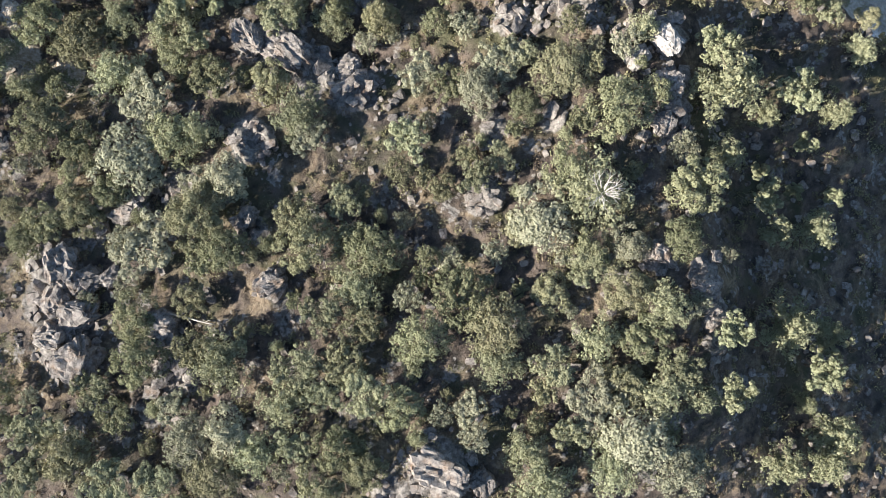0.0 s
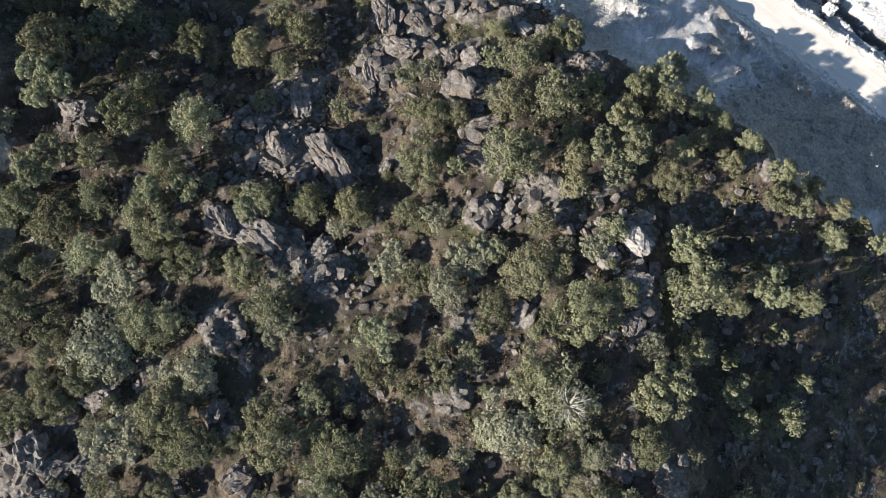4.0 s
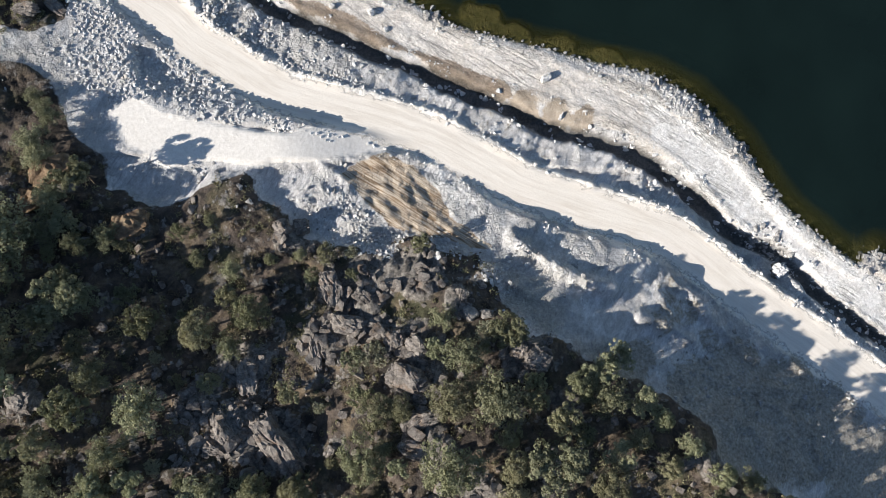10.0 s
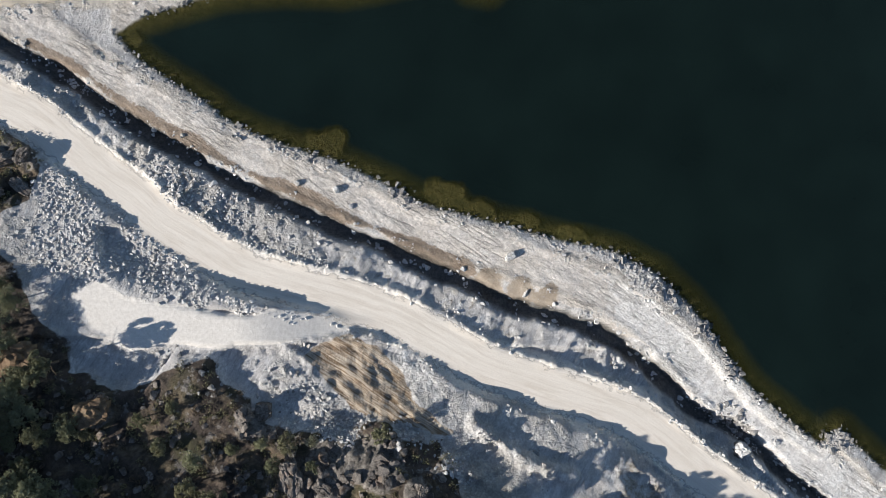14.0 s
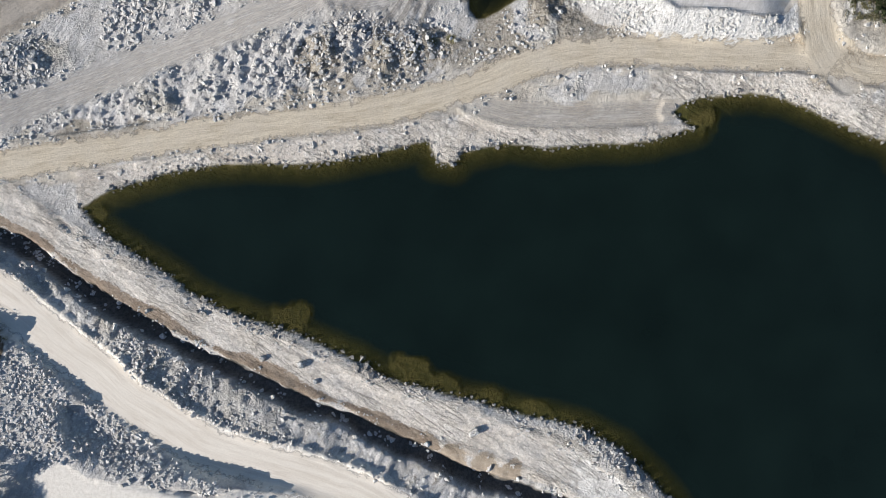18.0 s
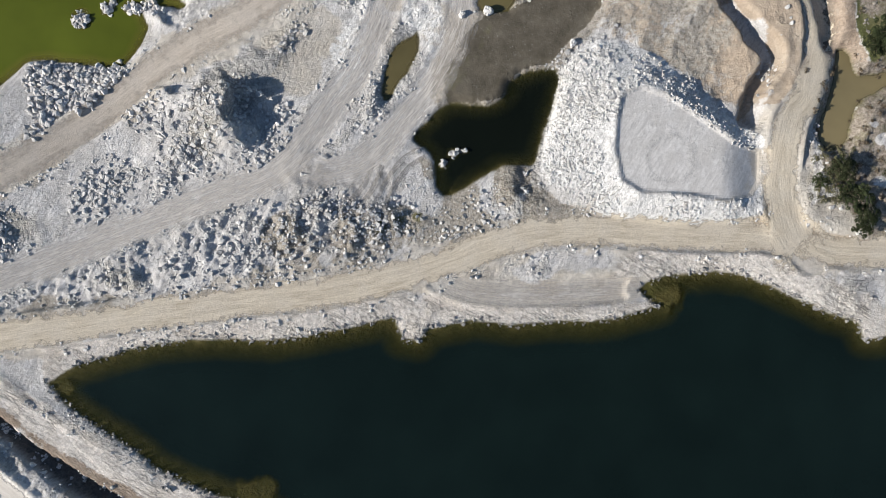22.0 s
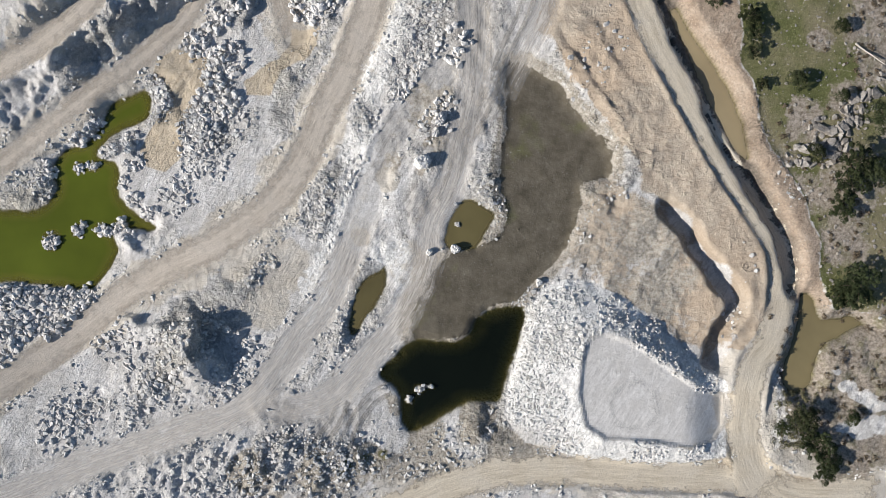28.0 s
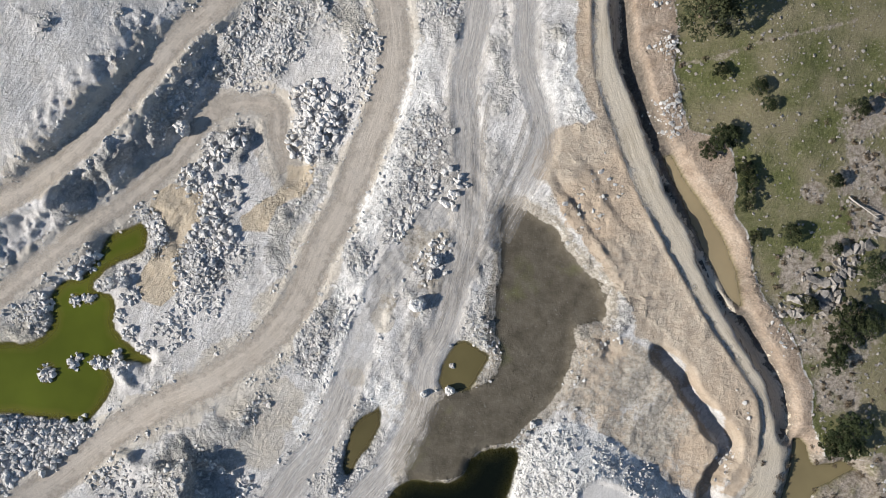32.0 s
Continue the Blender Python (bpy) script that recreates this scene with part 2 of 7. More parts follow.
    litter = n.mix(n.ramp(n.noise(p, 0.14, 6, 0.7, 0.6), 0.50, 0.62, 0, 0.8), litter, n.mix(n.ramp(fine, 0.4, 0.6), (0.13, 0.095, 0.062), (0.25, 0.20, 0.135)))
    litter = n.mix(n.ramp(n.math("ADD", n.noise(p, 0.2, 6, 0.7), n.math("MULTIPLY", big, -0.12)), 0.51, 0.54), litter, stone)
    litter = n.mix(n.mask("rock", 1.2), litter, stone)
    ground = n.mix(n.mask("forest", 0.7), ground, litter)
    pale = n.mix(n.ramp(fine, 0.4, 0.6), (0.30, 0.24, 0.17), (0.56, 0.50, 0.41))
    ground = n.mix(n.mask("pale", 1.4), ground, pale)
    # wet black shale and painted shade in the trench beds, algae under the water line
    ground = n.mix(n.attribute("shale_shade"), ground, n.mix(n.ramp(fine, 0.4, 0.7), (0.03, 0.031, 0.032), (0.15, 0.14, 0.12)))
    ground = n.mix(n.attribute("algae"), ground, n.mix(n.ramp(mid, 0.4, 0.6), (0.075, 0.072, 0.022), (0.14, 0.12, 0.04)))
    stones = n.math("ADD", n.math("MULTIPLY", big, -0.42), n.math("MULTIPLY", small, -0.22))
    relief = n.math("ADD", n.math("MULTIPLY", mid, 0.9), n.math("ADD", n.math("MULTIPLY", fine, 0.9), n.math("MULTIPLY", grain, 0.22)))
    relief = n.math("ADD", n.math("MULTIPLY", relief, n.ramp(rugged, 0.0, 1.0, 0.32, 1.2)), n.math("MULTIPLY", stones, n.ramp(rugged, 0.0, 1.0, 0.10, 1.4)))
    relief = n.math("ADD", relief, n.math("MULTIPLY", n.math("MULTIPLY", drag, n.math("SUBTRACT", 1.0, n.math("ADD", n.attribute("mud"), n.math("ADD", n.attribute("tan"), n.attribute("berm"))))), 0.26))
    relief = n.math("ADD", relief, n.math("MULTIPLY", n.math("MULTIPLY", n.math("ADD", layer, n.math("MULTIPLY", seams, 0.3)), n.attribute("berm")), 0.8))
    relief = n.math("MULTIPLY", relief, n.math("SUBTRACT", 1.0, n.math("MULTIPLY", n.attribute("even"), 0.85)))
    return n.finish(ground, 0.92, relief, 1.0, 1.0, 0.2)


def road_material(name, pale, dark, edge, kept=(0.30, 0.85), most=1.0, grain=1.0):
    n = Nodes(name)
    along, across = n.attribute("along"), n.attribute("across")
    lane = n.node("ShaderNodeCombineXYZ", X=n.math("MULTIPLY", along, 0.08), Y=n.math("MULTIPLY", across, 0.9)).outputs[0]
    p = n.place()
    ruts = n.math("ADD", n.math("MULTIPLY", n.noise(lane, 1.3, 5, 0.6, 0.8), 1 - 0.45 * grain), n.math("MULTIPLY", n.noise(lane, 4.2, 4, 0.65, 0.6), 0.45 * grain))
    dust, fine = n.noise(p, 0.2, 5), n.noise(p, 3.0, 6, 0.75)
    colour = n.mix(n.ramp(ruts, 0.39, 0.61), dark, pale)
    colour = n.mix(n.ramp(dust, 0.42, 0.68, 0, 0.6), colour, edge)
    colour = n.scale(colour, n.ramp(fine, 0.3, 0.7, 1 - 0.22 * grain, 1 + 0.14 * grain))
    relief = n.math("ADD", n.math("MULTIPLY", ruts, 0.55 * grain), n.math("MULTIPLY", fine, 0.35 * grain))
    worn = n.math("ADD", n.attribute("rim"), n.math("MULTIPLY", n.math("SUBTRACT", n.noise(p, 0.45, 8, 0.75), 0.5), 4.5))
    cover = n.ramp(worn, *kept)
    if most < 1.0:
        cover = n.math("MULTIPLY", cover, n.ramp(ruts, 0.40, 0.58, 0.12, most))
    n.put(n.bsdf, "Alpha", cover)
    return n.finish(colour, 0.93, relief, 0.22, 0.9, 0.15)


def rock_material(name, light, dark, stain, patch=0.5, cracks=1.0):
    n = Nodes(name)
    p = n.place()
    chance = n.node("ShaderNodeObjectInfo").outputs["Random"]
    island = n.node("ShaderNodeNewGeometry").outputs["Random Per Island"]
    mid, fine = n.noise(p, 0.9, 6, 0.65), n.noise(p, 5.0, 5, 0.7)
    colour = n.mix(n.ramp(mid, 0.35, 0.65), dark, light)
    colour = n.mix(n.ramp(n.noise(p, 0.5, 4), 0.62 - 0.2 * patch, 0.75), colour, stain)
    colour = n.scale(colour, n.ramp(fine, 0.3, 0.7, 0.68, 1.2))
    bent = n.node("ShaderNodeVectorMath", i0=n.place((1.0, 0.7, 1.3), 20), i1=n.node("ShaderNodeTexNoise", Vector=p, Scale=1.3, Detail=3.0).outputs["Color"]).outputs[0]
    split = n.cells(bent, 0.75, "DISTANCE_TO_EDGE")
    colour = n.scale(colour, n.ramp(n.math("ADD", split, n.math("MULTIPLY", fine, 0.09)), 0.045, 0.10, cracks, 1.0))
    colour = n.scale(colour, n.ramp(n.math("ADD", chance, island), 0.2, 1.6, 0.78, 1.12))
    return n.finish(colour, 0.9, n.math("ADD", mid, n.math("MULTIPLY", fine, 0.5)), 0.3, 0.9, 0.2)


def leaf_material(name, light, dark, other, thin=0.28):
    """Foliage: tone changes from tuft to tuft and a little from leaf to leaf, hue from tree to tree."""
    n = Nodes(name)
    island = n.node("ShaderNodeNewGeometry").outputs["Random Per Island"]
    chance = n.node("ShaderNodeObjectInfo").outputs["Random"]
    tuft = n.noise(n.place((1, 1, 1), 0, True), 1.5, 3, 0.6)
    tone = n.math("ADD", n.ramp(tuft, 0.3, 0.7, 0.0, 0.75), n.math("MULTIPLY", island, 0.25))
    colour = n.mix(tone, dark, light)
    colour = n.mix(n.ramp(n.node("ShaderNodeTexWhiteNoise", Vector=n.node("ShaderNodeObjectInfo").outputs["Location"]).outputs["Value"], 0.35, 1.0, 0.0, 0.75), colour, other)
    colour = n.scale(colour, n.ramp(chance, 0.0, 1.0, 0.72, 1.22))
    n.finish(colour, 0.85, specular=0.1)
    glow = n.node("ShaderNodeBsdfTranslucent", Color=n.scale(colour, 0.9))
    both = n.node("ShaderNodeMixShader", Fac=thin, i1=n.bsdf.outputs[0], i2=glow.outputs[0])
    n.tree.links.new(both.outputs[0], n.tree.nodes["Material Output"].inputs["Surface"])
    return n.material


def water_material(name, deep, murk, clear):
    """Still water: the bed shows through where it is shallow, and the colour of the deep takes over below."""
    n = Nodes(name)
    depth = n.attribute("depth")
    gone = n.math("SUBTRACT", 1.0, n.math("POWER", 2.718, n.math("MULTIPLY", depth, -1.0 / clear)))
    p = n.place()
    body = n.mix(n.ramp(depth, 0.0, clear * 3.0), murk, deep)
    body = n.scale(body, n.ramp(n.noise(p, 0.06, 4), 0.3, 0.7, 0.8, 1.2))
    ripple = n.noise(n.place((1.0, 0.5, 1.0), 25), 1.4, 3)
    n.put(n.bsdf, "Alpha", gone)
    return n.finish(body, 0.12, ripple, 0.01, 0.25, 0.22)


def bark_material(name, light, dark):
    n = Nodes(name)
    grain = n.noise(n.place((3, 3, 0.5), 0, True), 2.0, 5, 0.7)
    return n.finish(n.mix(n.ramp(grain, 0.35, 0.65), dark, light), 0.9, grain, 0.05, 0.8, 0.2)


GROUND = ground_material()
WHITE_ROAD = road_material("white_dust_road", (0.78, 0.73, 0.655), (0.65, 0.593, 0.517), (0.74, 0.693, 0.62), grain=0.4)
BEIGE_ROAD = road_material("beige_gravel_road", (0.64, 0.575, 0.465), (0.44, 0.38, 0.295), (0.58, 0.53, 0.45))
BROWN_ROAD = road_material("grey_brown_quarry_road", (0.57, 0.515, 0.445), (0.41, 0.36, 0.305), (0.52, 0.475, 0.42), (-0.1, 1.7))
GREY_ROAD = road_material("grey_stone_dust_track", (0.67, 0.64, 0.60), (0.42, 0.385, 0.345), (0.60, 0.57, 0.53), (-0.4, 2.0), 0.8)
FAINT_RUT = road_material("faint_tyre_ruts", (0.52, 0.51, 0.50), (0.40, 0.39, 0.38), (0.5, 0.49, 0.48), (0.0, 1.2), 0.28)
DEEP_RUT = road_material("churned_wheel_ruts", (0.45, 0.43, 0.40), (0.30, 0.28, 0.25), (0.42, 0.40, 0.37), (-1.0, 0.6), 0.8)
MARBLE = rock_material("white_marble_rubble", (0.79, 0.775, 0.755), (0.55, 0.54, 0.525), (0.56, 0.52, 0.455), 0.3, 0.85)
GREY_STONE = rock_material("grey_limestone_rubble", (0.50, 0.485, 0.465), (0.27, 0.26, 0.25), (0.40, 0.36, 0.31), 0.4, 0.8)
GRANITE = rock_material("grey_weathered_rock", (0.33, 0.295, 0.262), (0.13, 0.115, 0.102), (0.20, 0.14, 0.098), 0.5, 0.5)
LIME_ROCK = rock_material("pale_grey_outcrop", (0.40, 0.375, 0.345), (0.20, 0.185, 0.17), (0.30, 0.26, 0.21), 0.4)
RUST_ROCK = rock_material("rusty_brown_rock", (0.30, 0.21, 0.13), (0.16, 0.105, 0.065), (0.34, 0.26, 0.17), 0.5)
PINE = leaf_material("pine_needles", (0.36, 0.355, 0.225), (0.20, 0.21, 0.127), (0.28, 0.295, 0.185))
OAK = leaf_material("evergreen_oak_leaves", (0.30, 0.302, 0.182), (0.16, 0.17, 0.098), (0.265, 0.245, 0.152))
GREY_LEAF = leaf_material("grey_green_leaves", (0.365, 0.36, 0.255), (0.225, 0.232, 0.158), (0.32, 0.31, 0.215))
DARK_LEAF = leaf_material("dark_bush_leaves", (0.07, 0.085, 0.04), (0.03, 0.042, 0.02), (0.055, 0.06, 0.032))
SCRUB_LEAF = leaf_material("low_shrub_leaves", (0.27, 0.262, 0.15), (0.13, 0.138, 0.075), (0.25, 0.215, 0.135))
DRY_LEAF = leaf_material("dry_undergrowth", (0.24, 0.185, 0.135), (0.115, 0.092, 0.068), (0.30, 0.25, 0.175))
BARK = bark_material("grey_brown_bark", (0.22, 0.17, 0.125), (0.10, 0.075, 0.055))
DEAD_WOOD = bark_material("bleached_dead_wood", (0.52, 0.49, 0.44), (0.33, 0.30, 0.265))
LAKE_WATER = water_material("deep_green_lake_water", (0.0052, 0.0112, 0.0096), (0.034, 0.034, 0.008), 0.9)
DARK_WATER = water_material("dark_pond_water", (0.005, 0.007, 0.004), (0.02, 0.022, 0.008), 0.7)
GREEN_WATER = water_material("algae_green_pond_water", (0.085, 0.105, 0.012), (0.16, 0.15, 0.03), 0.35)
BROWN_WATER = water_material("muddy_brown_water", (0.30, 0.245, 0.15), (0.33, 0.28, 0.19), 0.07)
POOL_WATER = water_material("olive_brown_pool_water", (0.19, 0.158, 0.085), (0.22, 0.185, 0.105), 0.08)
OLIVE_WATER = water_material("olive_puddle_water", (0.115, 0.098, 0.045), (0.15, 0.125, 0.06), 0.15)


# ---- relief: break lines of the land (x, y, height) ----
RELIEF = {
    "crest": [(-4, -34, 27.5), (24, -18, 24.5), (42, -24, 25), (42.5, -4, 26), (37, 10, 23.5), (24, 8, 24), (33, 31, 22.5), (37, 35, 21.5)],
    "cliff_foot": [(50, -36, 18.5), (51, -13, 18), (50, 4, 17), (49, 22, 16.5), (46, 38, 16.5)],
    "east_flank": [(66, -35, 12.5), (65, -15, 12.5), (66, 12, 11.5), (60, 48, 17.3), (74, 42, 13.6), (85, 20, 7.5), (95, -20, 4), (120, 0, 0), (105, 40, 3.5)],
    "east_toe": [(81, 55, 8.3), (86, 60, 6.2), (96, 48, 6)],
    "west_flank": [(-66, -20, 19), (-66, -4, 19), (-52, 8, 18.6), (-45, -11, 21.5), (-30, 2, 22), (-16, -13, 23), (-33, 17, 19.5), (-72, 34, 13.8), (-90, 0, 17)],
    "gully": [(-13, 44, 11.5), (-13, 58, 10.2), (-9, 72, 8)],
    "spur": [(10, 49, 17), (8, 61, 13.5), (20, 73, 12.1), (28, 66, 14), (45, 64, 12.4), (54, 70, 9.5), (30, 84, 8), (64, 60, 10)],
    "north_flank": [(-24, 51, 13), (-60, 55, 15.5), (-57, 49, 14), (-40, 69, 9), (-44, 87, 7.5), (-3, 71, 9.3), (-75, 80, 12), (-70, 110, 9)],
    # added hill, mostly out of view, raised to throw shade on the north slope
    "shade_ridge": [(-97, 58, 36), (-99, 74, 27), (-100, 28, 23), (-98, 94, 18), (-80, 62, 20), (-79, 78, 17)],
    "toe": [(-27, 96, 7.4), (-55, 100, 7.5), (-52, 110, 7), (-45, 116, 6.6), (-38, 108, 7.2), (-6, 98, 6.2), (12, 97, 5.2), (60, 78, 6), (75, 67, 6), (90, 57, 5), (30, 88.5, 7.6), (45, 83, 8), (58, 77.5, 7.5), (-65, 130, 6), (-68, 120, 8)],
    "south_road": [(-61, 143, 3.8), (-43, 131, 3.8), (-20, 114, 3.9), (10, 106, 4.0), (40, 93, 4.0), (68, 80, 4.0), (97, 60, 4.0)],
    "ditch": [(-55, 150.5, 2.2), (-21, 131, 1.8), (8, 119.5, 1.6), (33, 109, 1.6), (58, 100, 1.6), (79, 85, 1.6)],
    "berm": [(-56, 162, 2.8), (-28, 140, 2.9), (-1, 130, 2.7), (34, 118, 2.9), (62, 107, 2.9), (81, 88, 2.8), (98, 76, 2.8)],
    "lake": [(26, 172, 2.3), (48, 177, 2.6), (-31, 169, 2.3), (93, 190, 3.2), (40, 150, 2), (90, 140, 2), (10, 150, 2), (120, 186, 2.6), (112, 100, 2)],
    "north_road": [(-58, 170, 3.2), (-24, 176, 3.2), (10, 181, 3.3), (50, 195, 3.5), (84, 195, 3.8), (112, 193, 4.2)],
    "floor": [(-6, 210, 2), (29, 205, 2.3), (14, 211, 2.4), (14, 235, 1.4), (32, 257, 3), (43, 240, 2.6), (57, 233, 3), (57, 262, 3), (-20, 198, 1.6), (-45, 190, 1.2), (37, 284, 3.7), (20, 315, 2), (42, 318, 3.8)],
    "pit": [(-35, 237, -3.6), (-32, 244, -3.4), (-51, 227, -3.9), (-47, 240, -4.2), (-62, 235, -4), (-27, 228, -1.7), (-14, 237, -0.6), (-28, 256, -3), (-8, 262, -1.5), (-20, 270, -2.4)],
    "yard": [(-20, 289, -2.5), (-8, 305, -2), (6.6, 294.6, -1.6), (-47, 262.5, -2.6), (-57, 254.5, -2.9), (-35.5, 272.5, -2.6), (-5, 280, -2)],
    "bench_foot": [(-50, 267.5, -2.4), (-39, 276.5, -2.4), (-29, 284.5, -2.5), (-22, 293, -2.4), (-16, 303, -2.2)],
    "bench": [(-61, 272, 1.2), (-49, 279, 1.2), (-40, 285.5, 1.3), (-31, 295.5, 1.4), (-24, 305.5, 1.4), (-17, 315, 1.2), (-46, 274.5, 1.2), (-35, 284, 1.3), (-27, 293.5, 1.4), (-19.5, 304, 1.3)],
    "plateau": [(-50, 284, 4.0), (-43, 290, 4.1), (-38, 298, 4.3), (-34, 306, 4.3), (-46, 295, 4.1), (-37, 312, 4.5), (-60, 290, 4.2)],
    "east": [(110, 261, 8.8), (95, 281, 9.5), (84, 272, 8.2), (57, 286, 5.6), (70, 262, 5.5), (60, 274, 4.5), (101, 235, 6.4), (106, 219, 5.2), (116, 299, 10.9), (101, 305, 11.5), (72, 305, 7.8), (96, 214, 5.5), (125, 240, 7), (125, 205, 5), (82, 242, 5), (86, 226, 3.6)],
}


def relief_solver():
    """A smooth surface through the break lines."""
    knots = np.array([p for line in RELIEF.values() for p in line], float)
    gap = np.sqrt((knots[:, None, 0] - knots[None, :, 0]) ** 2 + (knots[:, None, 1] - knots[None, :, 1]) ** 2 + 4.0)
    weights = np.linalg.solve(gap + np.eye(len(knots)) * -0.02, knots[:, 2] - 5.0)

    def height(x, y):
        x, y = np.clip(x, -98, 135), np.clip(y, -60, 338)
        total = np.full(x.shape, 5.0)
        for (kx, ky, _), w in zip(knots, weights):
            total += w * np.sqrt((x - kx) ** 2 + (y - ky) ** 2 + 4.0)
        return total
    return height


def fractal(x, y, size, octaves=4, seed=0, ridged=False):
    """Fractal noise of about -1 to 1; size in metres."""
    table = np.random.RandomState(seed).rand(256, 256)
    total, gain, full = np.zeros(x.shape), 1.0, 0.0
    for k in range(octaves):
        c, s = math.cos(0.6 + 1.1 * k), math.sin(0.6 + 1.1 * k)
        u, v = (x * c - y * s) / size * 2 ** k + 17.3 * k, (x * s + y * c) / size * 2 ** k + 5.1 * k
        iu, iv = np.floor(u).astype(int), np.floor(v).astype(int)
        fu, fv = u - iu, v - iv
        fu, fv = fu * fu * (3 - 2 * fu), fv * fv * (3 - 2 * fv)
        a, b = table[iu % 256, iv % 256], table[(iu + 1) % 256, iv % 256]
        c, d = table[iu % 256, (iv + 1) % 256], table[(iu + 1) % 256, (iv + 1) % 256]
        value = (a * (1 - fu) + b * fu) * (1 - fv) + (c * (1 - fu) + d * fu) * fv
        value = 1 - 2 * np.abs(2 * value - 1) if ridged else 2 * value - 1
        total, full, gain = total + gain * value, full + gain, gain * 0.5
    return total / full


def step(low, high, value):
    k = np.clip((value - low) / (high - low), 0, 1)
    return k * k * (3 - 2 * k)


def smooth_line(points, gap=1.5):
    """Even samples along a soft curve through the points."""
    pts = np.array(points, float)
    ext = np.vstack([2 * pts[0] - pts[1], pts, 2 * pts[-1] - pts[-2]])
    made = []
    for i in range(1, len(ext) - 2):
        n = max(2, int(np.linalg.norm(ext[i + 1][:2] - ext[i][:2]) / gap))
        for k in range(n):
            s = k / n
            a, b, c, d = ext[i - 1:i + 3]
            made.append(0.5 * (2 * b + (c - a) * s + (2 * a - 5 * b + 4 * c - d) * s * s + (3 * b - a - 3 * c + d) * s ** 3))
    return np.array(made + [pts[-1]])


def near(x, y, line, reach, sided=False):
    """Distance to a line, and the height carried by its nearest point (with the side's sign, if wanted), for places within reach of it."""
    line = np.array(line, float)
    dist, carried = np.full(x.shape, 1e3), np.zeros(x.shape)
    for a, b in zip(line[:-1], line[1:]):
        lo, hi = np.minimum(a, b)[:2] - reach, np.maximum(a, b)[:2] + reach
        i0, i1 = np.searchsorted(XS, (lo[0], hi[0]))
        j0, j1 = np.searchsorted(YS, (lo[1], hi[1]))
        if i1 <= i0 or j1 <= j0:
            continue
        px, py = x[j0:j1, i0:i1] - a[0], y[j0:j1, i0:i1] - a[1]
        d = b - a
        s = np.clip((px * d[0] + py * d[1]) / max(d[0] ** 2 + d[1] ** 2, 1e-9), 0, 1)
        gap = np.hypot(px - s * d[0], py - s * d[1])
        better = gap < dist[j0:j1, i0:i1]
        dist[j0:j1, i0:i1] = np.where(better, gap, dist[j0:j1, i0:i1])
        if len(a) > 2:
            value = a[2] + s * d[2]
            if sided:
                value = value * np.sign(d[0] * py - d[1] * px)
            carried[j0:j1, i0:i1] = np.where(better, value, carried[j0:j1, i0:i1])
    return dist, carried


def inside(x, y, ring, reach=8.0):
    """Signed distance to a ring: positive inside."""
    ring = list(ring)
    dist, _ = near(x, y, ring + [ring[0]], reach)
    within = np.zeros(x.shape, bool)
    for (ax, ay), (bx, by) in zip(ring, ring[1:] + ring[:1]):
        cross = ((ay > y) != (by > y)) & (x < (bx - ax) * (y - ay) / ((by - ay) or 1e-9) + ax)
        within ^= cross
    return np.where(within, dist, -dist)


def scarp(x, y, line, back, ragged, tall=None):
    """A broken edge: 1 along its left side, falling off at once to the right and slowly behind."""
    path = smooth_line(line)
    ends = np.minimum(1, np.minimum(np.arange(len(path)), np.arange(len(path))[::-1]) / 5.0)
    if tall:
        ends = ends * np.interp(np.linspace(0, 1, len(path)), np.linspace(0, 1, len(tall)), tall)
    gap, hand = near(x, y, np.column_stack([path, ends]), back + 4, True)
    d = gap * np.sign(hand) + ragged
    return np.abs(hand) * step(-0.2, 0.5, d) * step(back, 0, d)


def flat(line):
    return [p[:2] for p in line]


# ---- plan: roads, waters and grounds (x, y) ----
ROAD_SOUTH = [(-88.3, 155.6), (-76.9, 150.1), (-69, 146.3), (-62.1, 143.1), (-55.3, 138.3), (-48.4, 132.9), (-41.5, 128.3), (-35.8, 123.2), (-28.2, 118.9), (-20.2, 114.3), (-10, 111.2), (-1, 109.2), (10.3, 105.8), (19.4, 101.4), (28.5, 96.6), (39.8, 93), (49.9, 90.1), (59, 86.8), (68, 80.3), (79.3, 72.1), (88.4, 66.1), (97.4, 60.1), (108.7, 52.5), (122.3, 43.3)]
ROAD_NORTH = [(-86.8, 164.1), (-64.4, 168.2), (-57.7, 169.6), (-46.5, 171.7), (-35.2, 173.8), (-24, 175.9), (-12.7, 177.8), (-1.5, 179.6), (9.8, 181.4), (21.1, 184.3), (32.3, 188.1), (41.3, 191.9), (50.3, 194.5), (60.5, 195.6), (71.9, 195.6), (83.3, 195.3), (94.7, 195.7), (103.9, 194.7), (111.9, 193.3), (119.7, 193.6), (127.9, 194.2)]
ROAD_EAST = [(106.1, 191.5, 4), (101.9, 196.2, 4.2), (99.1, 203.9, 5.2), (98.7, 211.1, 5.5), (99.8, 219, 5.5), (102.9, 223.3, 5.5), (105.2, 231.4, 6), (105, 240.4, 6.1), (100.5, 248.1, 6.5), (94.7, 255.7, 7.2), (89, 264.3, 7.9), (83.5, 272.9, 8), (77.7, 282.7, 7.6), (72.8, 293.8, 7.3), (69.4, 302.4, 7.8), (68, 308.1, 7.6), (67.4, 315.1, 6.7), (67.2, 322.3, 6), (67.7, 329.3, 5.7)]
